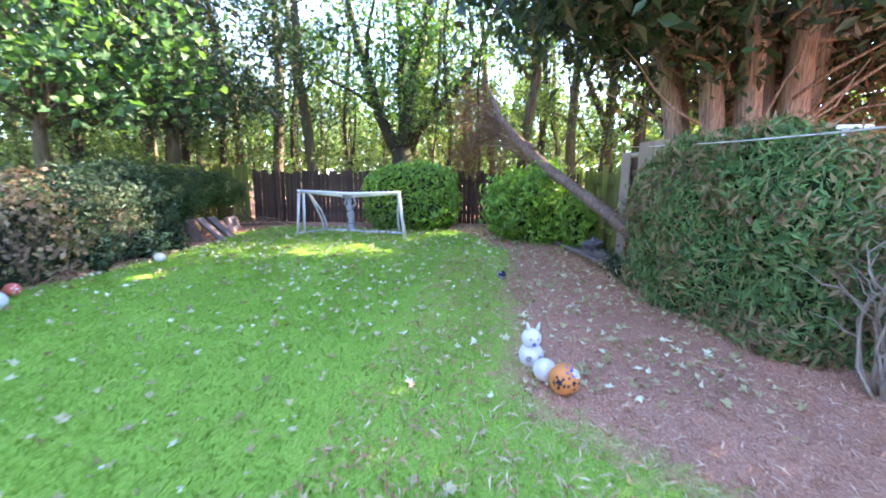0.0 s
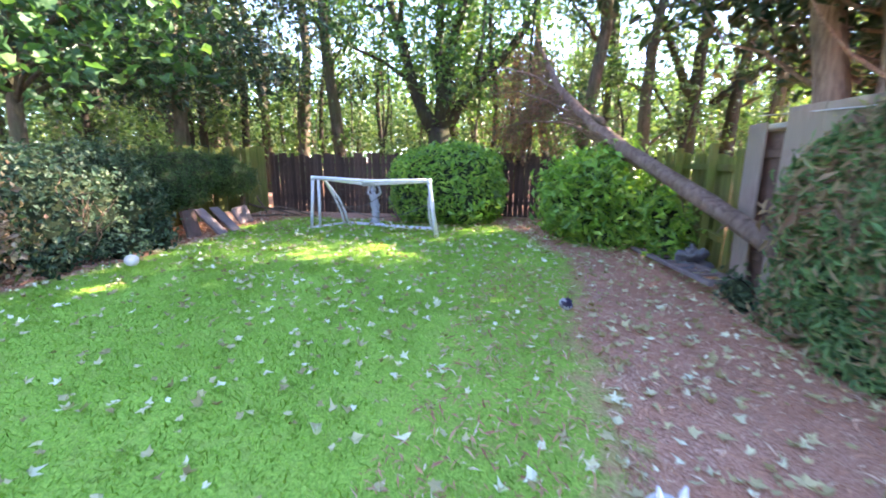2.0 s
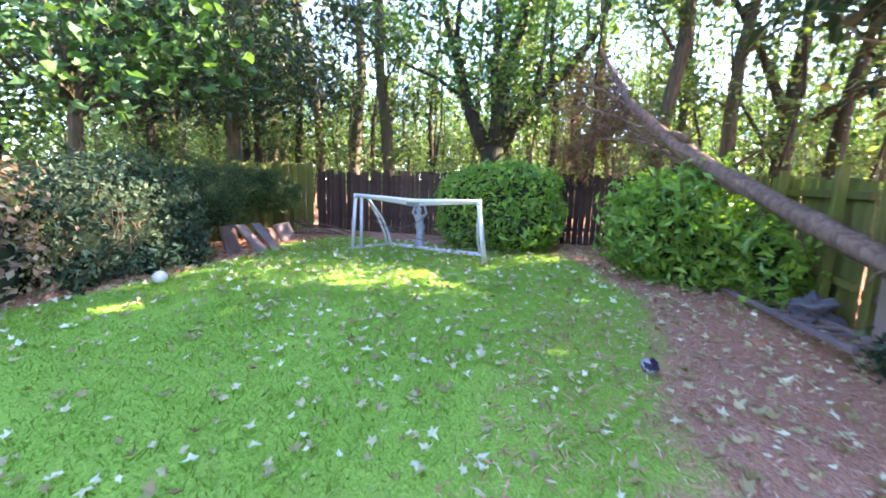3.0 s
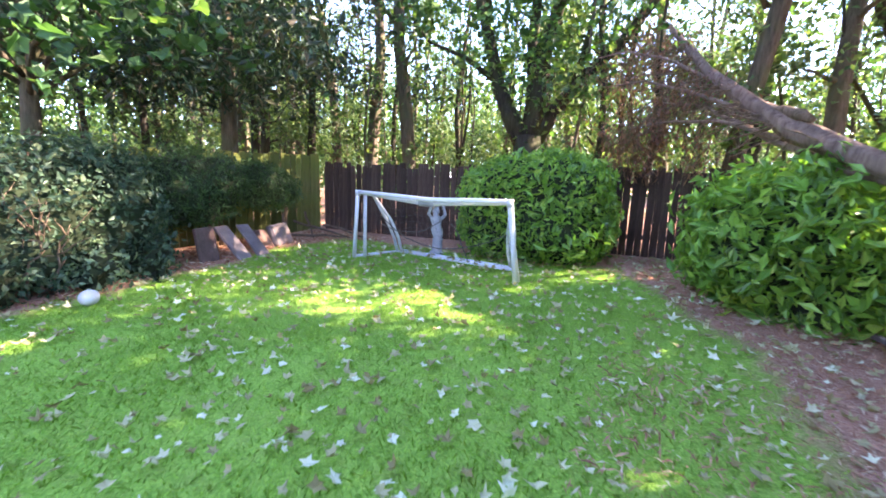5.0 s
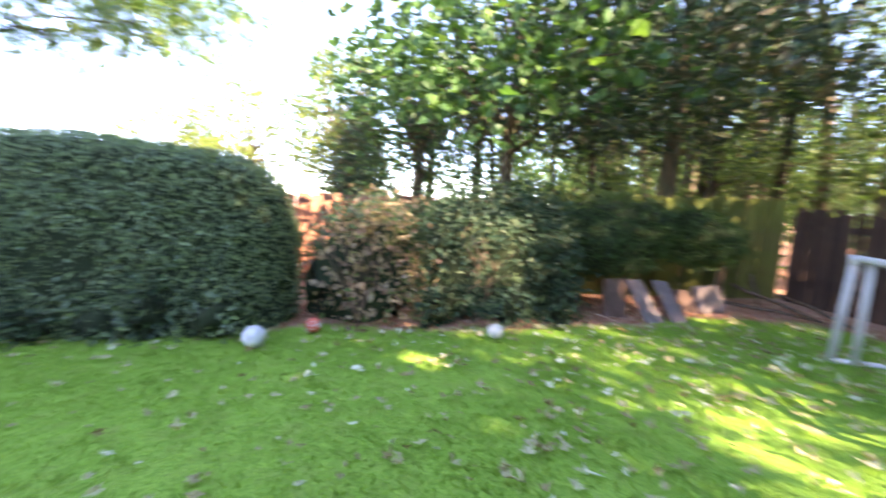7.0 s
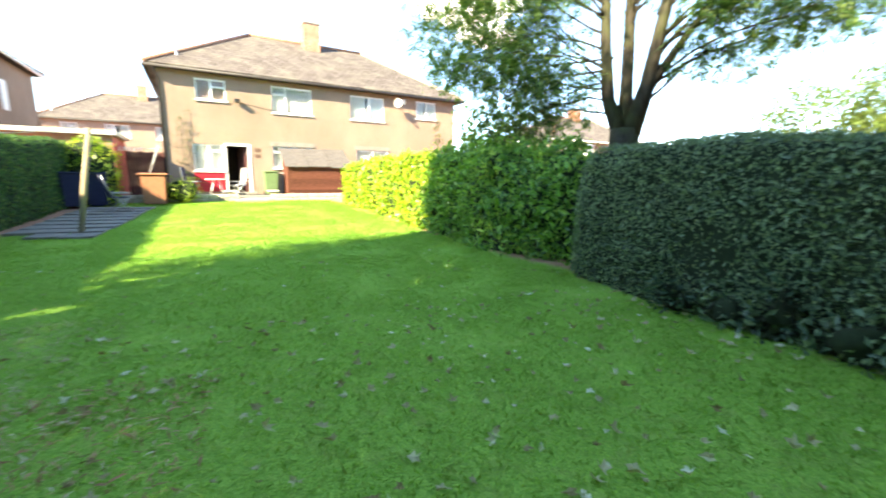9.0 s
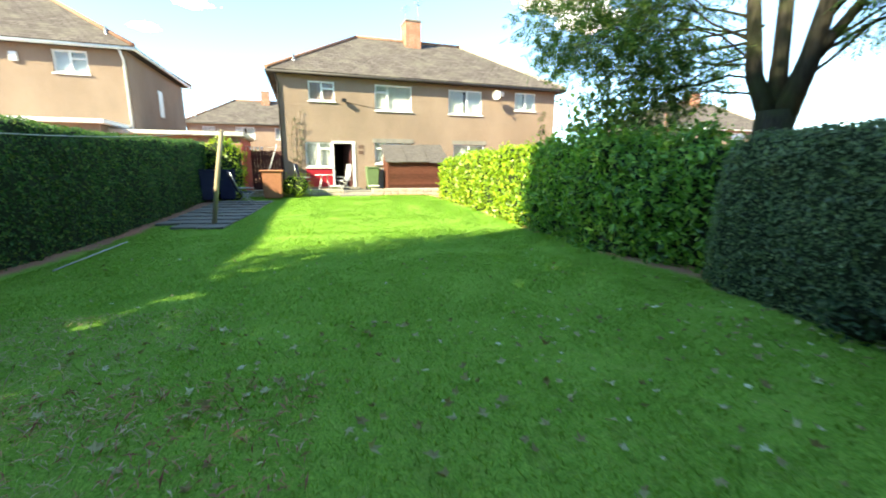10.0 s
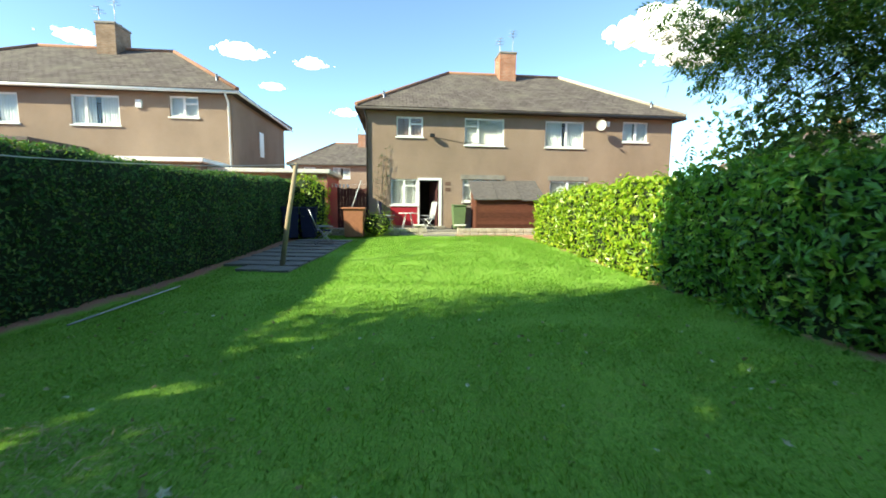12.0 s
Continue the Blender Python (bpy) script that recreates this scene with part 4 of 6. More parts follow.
hedge("laurel_bush", blob_shell((0.98, 10.2, 0.84), (0.8, 0.92, 0.74), 0.42, 2.3, 0.5, 34, 22), 8200, "laurel", 0.135, 0.4, "spreading bright green laurel bush beside the fence", "bush", loose=0.11, scatter=0.55, core_in=0.14, droop=0.6)
hedge("young_laurel", blob_shell((1.78, 8.9, 0.6), (0.27, 0.34, 0.45), 0.3, 2.0, 0.3, 20, 14), 760, "laurel", 0.13, 0.4, "small bright green laurel shoot at the fence foot", "bush", loose=0.1, core_in=0.16, droop=0.6)
hedge("privet_bush", hedge_shell([(-6.75, 4.6), (-6.7, 5.4), (-6.7, 6.3)], 0.9, [1.2, 1.45, 1.45], 0.2, 2.6, 0.3, 0.05), 3600, "mixed", 0.065, 0.55,
      "loose grey-green shrub behind the dry one", loose=0.1, core_in=0.2)
hedge("dry_bush", hedge_shell([(-6.0, 4.95), (-5.9, 5.5), (-5.95, 6.0)], 0.8, [1.1, 1.35, 1.2], 0.2, 2.4, 0.3, 0.03), 1500, "dry", 0.075, 0.65,
      "sparse shrub with dry brown and cream leaves", "bush", loose=0.13, core_in=0.28)


# ---- fences ----
def board_fence(name, a, b, n, height, mat, label, gap=0.02, thick=0.02, ragged=0.04, lean=0.6, rails=True, back=1):
    """Upright boards on two rails from a to b, each board a part."""
    a, b = Vector((a[0], a[1], 0)), Vector((b[0], b[1], 0))
    way = (b - a).normalized()
    turn = math.degrees(math.atan2(way.y, way.x))
    f = base_at(name, pose(a.x, a.y, float(G(a.y)), 0, 0, turn), label, "fence", kind="structure")
    long = (b - a).length
    drop = float(G(b.y) - G(a.y)) / long
    w = long / n - gap
    shapes = []
    for k in range(4):
        bm = box_mesh((-w / 2, -thick / 2, -0.03), (w / 2, thick / 2, height - k * ragged / 3), 0.004)
        for v in bm.verts:
            if v.co.z > 0.3:
                v.co.x += 0.006 * math.sin(k * 2.1)
        me = bpy.data.meshes.new("board")
        bm.to_mesh(me)
        bm.free()
        shapes.append(me)
    for k in range(n):
        x = (k + 0.5) * long / n
        o = part("board", shapes[rng.integers(4)], mat, f)
        o.matrix_basis = pose(x, rng.normal(0, 0.006), x * drop, rng.normal(0, lean * 0.6), rng.normal(0, lean), 0)
    if rails:
        for z in (0.28, height * 0.78):
            part("rail", box_mesh((0, 0.014 * back - 0.02 + (0.02 if back > 0 else -0.03), z), (long, 0.014 * back + 0.02 + (0.03 if back > 0 else -0.02), z + 0.08), 0.005), mat, f)
        for k in range(int(long / 1.8) + 1):
            x = min(k * 1.8, long - 0.05)
            part("post", box_mesh((x - 0.045, 0.07 * back - 0.045 * (back < 0) * 2, -0.1), (x + 0.045, 0.07 * back + 0.09 - 0.045 * (back < 0) * 2, height + 0.02), 0.006), mat, f)
    return f


board_fence("fence_north", (-6.6, 11.7), (2.35, 12.35), 78, 1.42, "fence_dark", "dark brown weathered picket fence along the wood", gap=0.009, ragged=0.1, lean=0.7)
board_fence("fence_west", (-7.3, 8.2), (-6.72, 11.68), 30, 1.58, "fence_green", "mossy green boarded fence in the corner", gap=0.008)
board_fence("fence_east", (2.45, 12.3), (2.25, 8.25), 30, 1.45, "fence_green", "mossy green boarded fence on the garden's east side", gap=0.006, back=-1)
board_fence("fence_beyond", (-8.4, 3.4), (-8.0, 8.1), 36, 1.5, "red_fence", "orange-brown boarded fence behind the shrubs", gap=0.004)


def gate_fence():
    """Broad grey boards by the fallen trunk."""
    f = base_at("gate", pose(2.18, 8.2, float(G(8.2)), 0, 0, -83), "weathered grey-brown boarded gate with missing boards, trunk leaning on it", "gate")
    for x0, x1, h, y, tilt in ((0.3, 0.6, 1.74, 0.0, -2.2), (0.86, 1.32, 1.86, 0.0, 0.6), (1.325, 1.72, 1.85, 0.004, 0.4), (1.725, 2.1, 1.84, 0.0, 0.0)):
        o = part("board", box_mesh((x0, y, -0.03), (x1, y + 0.025, h), 0.005), "fence_grey", f)
        o.matrix_basis = pose(0, 0, 0, 0, tilt * 0.5, 0)
    part("back_board", box_mesh((0.42, 0.1, -0.03), (1.1, 0.125, 1.66), 0.005), "rust", f, "reddish rotten board")
    part("post", box_mesh((0.05, 0.03, -0.1), (0.16, 0.13, 1.5), 0.008), "fence_green", f)
    for z in (0.35, 1.4):
        part("rail", box_mesh((0.0, 0.055, z), (2.1, 0.09, z + 0.09), 0.006), "rust", f)
    part("coping", box_mesh((0.2, 0.03, 1.68), (0.88, 0.24, 1.735), 0.01), "stone", f, "pale weathered capping")
    return f


gate_fence()
wall_piece = part("garden_wall", box_mesh((3.75, 0.8, -0.05), (3.95, 7.6, 1.3), 0.01), "lilac")
tagged(wall_piece, "grey-lilac rendered low wall behind bare shrubs", "wall", kind="structure")


# ---- trees ----
def spray(tips, per, spread, flat=0.8):
    """Leaf places gathered about tips, facing up and out."""
    tips = np.asarray(tips, float)
    p = np.repeat(tips, per, 0) + rng.normal(0, 1, (len(tips) * per, 3)) * np.array([spread, spread, spread * flat])
    nor = unit(rng.normal(0, 0.5, p.shape) + np.array([0, 0, 0.9]))
    return p, nor


def bend(a, b, sag=0.0, wob=0.1, n=6, seed=0):
    """A crooked line from a to b."""
    a, b = Vector(a), Vector(b)
    out = []
    for k in range(n + 1):
        t = k / n
        p = a.lerp(b, t)
        w = math.sin(math.pi * t)
        p += Vector((noise.noise((seed * 3.7, t * 2.5, 1)), noise.noise((seed * 3.7, t * 2.5, 7)), noise.noise((seed * 3.7, t * 2.5, 13)))) * wob * (b - a).length * (0.3 + w)* (t > 0)
        p.z += sag * w
        out.append(p)
    return out


GAPS = [(1.88, 0.8, 0.13), (1.72, 0.45, 0.11), (1.35, 0.05, 0.13), (-3.7, 8.5, 0.2), (-3.5, 7.85, 0.16), (-2.95, 7.85, 0.16), (-2.6, 8.4, 0.18), (-2.15, 8.55, 0.15), (-1.5, 9.05, 0.16), (-1.05, 9.65, 0.18),
        (-0.55, 9.95, 0.13), (-0.6, 7.35, 0.11), (-0.22, 7.75, 0.12), (-0.22, 6.8, 0.09), (0.28, 7.1, 0.11), (-1.35, 7.2, 0.07), (0.1, 7.65, 0.1), (-4.6, 5.93, 0.14), (-3.45, 6.3, 0.07)]


def sun_gaps(p):
    """Where leaves stand, but for the gaps in the crowns through which the sun reaches the lawn: (x, y, radius) on the ground."""
    ok = np.ones(len(p), bool)
    way = np.array(SUN_WAY)
    for x, y, r in GAPS:
        d = p - np.array([x, y, float(G(y))])
        off = d - (d @ way)[:, None] * way
        ok &= np.linalg.norm(off, axis=1) > r
    return ok


def tree(m, label, stems, bark, leaf, tips, per, spread, size, slim=0.55, name="tree", droop=0.3, extra=None, rough=0.12, lobed=False):
    """stems: (points, r0, r1); tips: leaf clump places; all local to m."""
    t = base_at(name, m, label, "tree")
    bm = bmesh.new()
    for k, (pts, r0, r1) in enumerate(stems):
        rad = [r0 + (r1 - r0) * (i / (len(pts) - 1)) ** 0.8 for i in range(len(pts))]
        tube(bm, pts, rad, 10 if r0 > 0.06 else 6, rough)
    part("trunk", bm, bark, t)
    p, nor = spray(tips, per, spread)
    if extra is not None:
        p, nor = np.concatenate([p, extra[0]]), np.concatenate([nor, extra[1]])
    ok = sun_gaps(np.array([m @ Vector(q) for q in p]))
    p, nor = p[ok], nor[ok]
    me = lobed_leaves("crown", p, unit(nor + rng.normal(0, 0.5, nor.shape)), size, False, 0.4) if lobed else leaf_mesh("crown", p, nor, size, slim, droop)
    tagged(part("crown", me, leaf, t), kind="stuff")
    return t


def slim_tree(seed, height, r, leaves):
    """A thin woodland tree, its first leaves at head height."""
    st = random.Random(seed)
    top = Vector((st.uniform(-0.7, 0.7), st.uniform(-0.7, 0.7), height))
    trunk = bend((0, 0, -0.2), top, 0, 0.05, 9, seed)
    stems, tips = [(trunk, r, r * 0.25)], []
    for k in range(11):
        t = 0.16 + 0.8 * k / 11 + st.uniform(-0.03, 0.03)
        o = trunk[0].lerp(top, t) + (trunk[int(t * 9)] - trunk[0].lerp(top, int(t * 9) / 9))
        a = st.uniform(0, 6.28)
        l = st.uniform(0.5, 1.6) * (0.6 + 0.6 * t)
        e = o + Vector((math.cos(a) * l, math.sin(a) * l, l * st.uniform(0.3, 1.0)))
        br = bend(o, e, 0, 0.12, 4, seed * 31 + k)
        stems.append((br, r * 0.3, 0.006))
        tips += [br[2], br[3], br[4], br[4] + Vector((st.uniform(-0.4, 0.4), st.uniform(-0.4, 0.4), 0.3))]
    per = max(4, leaves // len(tips))
    return tree(pose(0, 0, 0), "slim woodland tree with light green leaves behind the fence", stems, "bark" if seed % 2 else "bark_light", "wood_leaf", tips, int(per * 1.5), 0.26, 0.115, 0.6)


def woodland():
    kinds = [slim_tree(1, 11, 0.14, 1900), slim_tree(2, 12.5, 0.18, 2100), slim_tree(3, 10, 0.1, 1500), slim_tree(4, 13, 0.21, 1900), slim_tree(5, 9, 0.085, 1300)]
    st = random.Random(42)
    first = {}
    places = []
    tries = 0
    while len(places) < 88 and tries < 5000:
        tries += 1
        depth = st.random() ** 1.25 * 24
        y = 13.2 + depth
        x = st.uniform(-20 - depth * 0.7, 9 + depth * 0.5)
        if all((x - a) ** 2 + (y - b) ** 2 > 1.1 for a, b in places) and abs(x + 2.98) + abs(y - 14.4) > 1.4 and (x - 3.5) ** 2 + (y - 14.7) ** 2 > 1.5 and not (4.2 < x < 10 and y < 16.5):
            places.append((x, y))
    for x, y in ((-9.5, 12.6), (-10.8, 10.2), (-12.5, 11.8), (-13.5, 8.6), (-11.8, 14), (-15, 11), (6.4, 17.2), (9.5, 17.5)):
        places.append((x, y))
    for k, (x, y) in enumerate(places):
        i = st.randrange(5)
        m = pose(x, y, float(G(y)) - 0.05, 0, 0, st.uniform(0, 360))
        if i not in first:
            first[i] = True
            kinds[i].matrix_world = m
        else:
            copy_thing(kinds[i], m)
        kinds[i]["group"] = "trees of the wood"
    for i in range(5):
        if i not in first:
            kinds[i].matrix_world = pose(-8 + i * 4, 20 + i, 0.4)


woodland()

# the many-stemmed tree behind the back fence
gz = float(G(14.5))
stems = [([(0, 0, -0.2), (0.02, 0, 1.0), (0, 0, 2.1)], 0.4, 0.33),
         ([(-0.08, 0, 1.9), (-0.45, 0, 2.5), (-0.85, 0.1, 3.3), (-1.1, 0.1, 4.3), (-1.5, 0, 5.6), (-2.0, 0.2, 7.5)], 0.25, 0.08),
         ([(0, 0.05, 2.0), (0.0, 0.2, 3.0), (-0.15, 0.4, 4.2), (-0.1, 0.4, 5.5), (-0.4, 0.6, 8)], 0.21, 0.08),
         ([(0.05, -0.05, 2.0), (0.18, 0, 2.9), (0.25, 0, 4.0), (0.65, -0.1, 5.3), (1.2, 0, 8)], 0.25, 0.08),
         ([(0.1, 0, 1.9), (0.5, 0.05, 2.6), (1.05, 0.1, 3.3), (1.75, 0.2, 3.95), (2.3, 0.3, 4.7), (3.0, 0.4, 6.5)], 0.2, 0.07),
         ([(0.9, 0.1, 3.2), (1.2, -0.2, 4.2), (1.3, -0.3, 5.6)], 0.08, 0.03),
         ([(-0.8, 0.1, 3.3), (-1.6, -0.1, 3.9), (-2.5, -0.3, 4.3), (-3.3, -0.2, 5.2)], 0.07, 0.02),
         ([(-1.2, 0.1, 4.5), (-1.0, -0.3, 5.6), (-0.6, -0.4, 7.0)], 0.09, 0.03)]
tips = [(p[0] + rng.normal(0, 0.5), p[1] + rng.normal(0, 0.7), p[2] + rng.normal(0, 0.4)) for s in stems[1:] for p in s[0][2:] for _ in range(7)]
tips += [(rng.normal(0, 2.2), rng.normal(0, 1.8), rng.uniform(4.2, 10)) for _ in range(90)]
tree(pose(-2.98, 14.45, gz), "large many-stemmed sycamore with dark bark behind the fence", stems, "bark", "maple", tips, 42, 0.33, 0.13, 0.75)

# the forked trees behind the east fence
stems = [([(0, 0, -0.2), (0.05, 0, 1.4), (0.1, 0, 2.9), (0.15, 0, 4.2), (0.3, 0.1, 7.5)], 0.24, 0.1),
         ([(0.08, 0, 2.6), (-0.3, -0.1, 3.4), (-0.8, -0.2, 4.4), (-1.5, -0.2, 5.6), (-1.7, -0.2, 7.4)], 0.13, 0.04),
         ([(0.95, -0.2, -0.2), (0.9, -0.2, 1.6), (0.95, -0.2, 3.0), (1.35, -0.2, 5.2), (1.7, -0.1, 8)], 0.19, 0.08),
         ([(0.45, -0.1, 2.6), (1.4, -0.3, 3.3), (2.6, -0.5, 3.9), (3.8, -0.6, 5.0)], 0.11, 0.04),
         ([(1.3, -0.3, 3.3), (2.4, -0.6, 3.2), (3.2, -0.9, 3.3)], 0.04, 0.01),
         ([(0.12, 0, 1.5), (-0.5, -0.2, 2.4), (-1.1, -0.5, 3.2), (-1.3, -0.6, 4.4)], 0.06, 0.02)]
tips = [(p[0] + rng.normal(0, 0.6), p[1] + rng.normal(0, 0.8), p[2] + rng.normal(0, 0.5)) for s in stems for p in s[0][2:] for _ in range(4) if p[2] > 3.4]
tips += [(rng.normal(0.6, 2.2), rng.normal(0, 1.6), rng.uniform(5.0, 10)) for _ in range(70)]
tree(pose(3.4, 14.75, float(G(14.75))), "forked dark-barked trees behind the mossy fence", stems, "bark", "wood_leaf", tips, 36, 0.34, 0.13, 0.7)


def cedar():
    """The old cedar: a bundle of fluted stems and a high dark crown, with leaves added to block the sun."""
    st = random.Random(5)
    stems = []
    for k, (x, y, r, lx, ly) in enumerate(((-0.95, 0.1, 0.2, -0.6, 0.2), (-0.55, -0.25, 0.24, -0.25, -0.2), (-0.1, -0.35, 0.26, 0.05, -0.3), (0.25, 0.1, 0.34, 0.1, 0.1),
                                           (0.5, -0.35, 0.26, 0.35, -0.3), (0.85, 0.0, 0.24, 0.9, 0.0), (-0.7, 0.5, 0.22, -0.4, 0.5), (0.55, 0.55, 0.25, 0.5, 0.6))):
        lx -= 0.4
        pts = [(x * 0.75, y * 0.75, -0.2), (x * 0.85, y * 0.85, 0.9), (x, y, 2.2), (x + lx * 0.35, y + ly * 0.35, 4.0), (x + lx, y + ly, 7), (x * 0.6 + lx, y * 0.6 + ly, 12)]
        stems.append((bend(pts[0], pts[1], 0, 0.03, 2, k) + [Vector(p) for p in pts[2:]], r * 1.45, 0.05))
    tips = []
    for k in range(80):
        a, z = st.uniform(0, 6.28), st.uniform(2.6, 11.5)
        reach = (5.2 - abs(z - 4.8) * 0.42) * st.uniform(0.5, 1.0)
        reach *= 0.72 if math.cos(a) < -0.2 else 1.0
        if math.cos(a) * 0.8 + math.sin(a) * 0.55 < -0.55 and z < 3.6:
            reach *= 0.55
        o = (0.5 * math.cos(a), 0.5 * math.sin(a), z - 0.3)
        e = (reach * math.cos(a), reach * math.sin(a), z + st.uniform(-0.5, 0.5) + (0.8 if z < 4 else 0))
        br = bend(o, e, -0.25, 0.09, 5, k + 200)
        stems.append((br, 0.055, 0.01))
        tips += [tuple(p) for p in br[2:]] + [tuple(br[5] + Vector((st.uniform(-0.6, 0.6), st.uniform(-0.6, 0.6), -0.2))) for _ in range(3)]
    for k in range(34):
        e = (-st.uniform(1.2, 4.0), -st.uniform(0.3, 4.2), st.uniform(3.3, 4.6))
        br = bend((-0.4, -0.3, 3.0), e, 0.3, 0.08, 5, k + 700)
        if k % 2:
            stems.append((br, 0.03, 0.006))
        tips += [tuple(p) for p in br[3:]]
    for k in range(26):
        a = st.uniform(0, 6.28)
        o = (0.7 * math.cos(a), 0.7 * math.sin(a), st.uniform(1.6, 3.0))
        e = (o[0] + math.cos(a) * st.uniform(0.8, 2.4), o[1] + math.sin(a) * st.uniform(0.8, 2.4), o[2] + st.uniform(0.5, 2.0))
        stems.append((bend(o, e, 0, 0.12, 5, k + 400), 0.03, 0.006))
    hu, hv = np.array([0.83, 0.56]), np.array([-0.56, 0.83])
    # added leaves, a wall across the sun's way that keeps the lawn shaded
    high = np.stack([rng.normal(0.4, 1.6, 44000), rng.uniform(-6.0, 1.7, 44000), rng.uniform(4.2, 12.0, 44000)], 1)
    behind = np.stack([rng.uniform(1.0, 4.5, 15000), rng.uniform(-5.8, 1.7, 15000), rng.uniform(1.7, 6.0, 15000)], 1)
    high = np.concatenate([high, behind])
    high = np.concatenate([high[:, :1] * hu + high[:, 1:2] * hv, high[:, 2:]], 1)
    sun_screen = (high, unit(rng.normal(0, 0.6, high.shape) + np.array([0.5, 0.4, 0.6])))
    old = tree(pose(4.05, 8.3, float(G(8.3))), "huge old cedar with a bundle of reddish-brown fluted trunks", stems, "cedar_bark", "spruce", tips, 62, 0.36, 0.18, 0.45, droop=0.6, extra=sun_screen, rough=0.3)
    inner = np.stack([rng.uniform(0.6, 1.7, 11000), rng.uniform(-4.5, 1.0, 11000), rng.uniform(1.8, 6.5, 11000)], 1)
    inner = np.concatenate([inner[:, :1] * hu + inner[:, 1:2] * hv, inner[:, 2:]], 1)
    inner = inner[sun_gaps(inner + np.array(old.matrix_world.translation))]
    tagged(part("inner_sprays", leaf_mesh("inner_sprays", inner, unit(rng.normal(0, 1, inner.shape)), 0.15, 0.3, 0.7), "dead", old, "dead brown inner sprays"), kind="stuff")
    return old


cedar()


def conifer(m, label, height, radius, leaf, n, low=0.5, size=0.2):
    """A cone-shaped conifer in tiers of drooping sprays."""
    st = random.Random(n)
    stems = [([(0, 0, -0.2), (0, 0, height * 0.5), (0, 0, height)], 0.16, 0.02)]
    tips = []
    for k in range(n):
        z = low + (height - low) * (1 - math.sqrt(1 - k / n))
        a = k * 2.4 + st.uniform(-0.3, 0.3)
        reach = radius * (1 - z / height) * st.uniform(0.75, 1.1) + 0.1
        e = Vector((reach * math.cos(a), reach * math.sin(a), z - 0.12 * reach))
        stems.append(([(0, 0, z), tuple(e)], 0.025, 0.006))
        tips += [tuple(e * 0.98 + Vector((0, 0, 0))), (e.x * 0.7, e.y * 0.7, z), (e.x * 0.45, e.y * 0.45, z + 0.05)]
    return tree(m, label, stems, "bark", leaf, tips, 16, 0.22, size, 0.4, droop=0.7)


def round_tree(m, label, height, crown, leaf, n, bark="bark_light", size=0.16, low=0.35, clump=0.42, per=34, trunk_r=0.2):
    st = random.Random(n + int(height * 10))
    rx, ry, rz = crown
    cz = height - rz
    stems = [([(0, 0, -0.2), (0.05, 0, height * 0.3), (0.1, 0.05, cz)], trunk_r, trunk_r * 0.5)]
    tips = []
    for k in range(n):
        d = Vector((st.gauss(0, 1), st.gauss(0, 1), st.gauss(0, 1))).normalized() * st.uniform(0.55, 1.0)
        e = Vector((d.x * rx, d.y * ry, cz + d.z * rz))
        tips.append(tuple(e))
        if k % 4 == 0:
            stems.append((bend((0.05, 0, height * low + st.uniform(0, 1)), e, 0.2, 0.1, 5, k), 0.06, 0.01))
    return tree(m, label, stems, bark, leaf, tips, per, clump, size, 0.6)


# west side: dark conifer, maple and the trees beyond the hedge
stems = [([(0, 0, -0.2), (0.05, 0, 1.5), (0.0, 0.1, 4), (0.1, 0, 9)], 0.2, 0.08)]
tips = [(rng.normal(0.3, 1.6), rng.normal(-0.7, 1.4), 2.7 + 6 * rng.random() ** 1.3) for _ in range(330)]
tree(pose(-8.0, 10.5, 0.2), "tall dark evergreen with a bare lower trunk", stems, "bark_light", "spruce", tips, 74, 0.3, 0.14, 0.42, droop=0.5)


def maple_at(m, arms):
    stems = [([(0, 0, -0.2), (0.1, 0, 1.6), (0.15, 0.05, 3.0), (0.3, 0, 6)], 0.15, 0.06)]
    tips = []
    for k, (x, y, z) in enumerate(arms):
        br = bend((0.12, 0.03, 2.2 + 0.12 * (k % 6)), (x, y, z), 0.35, 0.08, 6, k + 70)
        stems.append((br, 0.045, 0.008))
        tips += [tuple(p) for p in br[3:]] + [(br[6].x + rng.normal(0, 0.35), br[6].y + rng.normal(0, 0.35), br[6].z + rng.normal(0, 0.2)) for _ in range(4)]
    return tree(m, "leafy maple with bright green leaves overhanging the shrubs", stems, "bark_light", "maple_bright", tips, 19, 0.34, 0.15, 0.9, droop=0.5, lobed=True)


maple_at(pose(-8.3, 7.6, 0.17), [(2.9, -0.6, 2.75), (3.1, 0.4, 3.0), (2.2, -1.4, 2.9), (1.2, -2.2, 3.0), (3.4, -0.2, 3.7), (2.9, -1.2, 3.9), (1.4, 1.8, 3.6), (0.2, -2.6, 3.4),
                                  (1.6, -1.9, 4.4), (0.6, 2.0, 4.4), (-1.2, -1.8, 3.6), (-1.4, 0.6, 4.2), (2.1, -0.4, 5.4), (0.8, -1.0, 5.8), (1.0, 1.2, 6.0), (-0.6, -0.6, 6.2)])
# these two take the leaf colour darkened to stand for shade
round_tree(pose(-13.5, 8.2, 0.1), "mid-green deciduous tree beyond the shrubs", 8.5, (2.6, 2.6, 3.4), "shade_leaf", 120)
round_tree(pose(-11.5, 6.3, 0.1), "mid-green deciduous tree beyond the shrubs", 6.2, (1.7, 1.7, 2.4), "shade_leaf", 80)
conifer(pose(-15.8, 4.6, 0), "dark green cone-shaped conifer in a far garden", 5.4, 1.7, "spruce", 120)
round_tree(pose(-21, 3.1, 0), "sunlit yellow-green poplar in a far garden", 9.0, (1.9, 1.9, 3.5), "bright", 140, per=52)
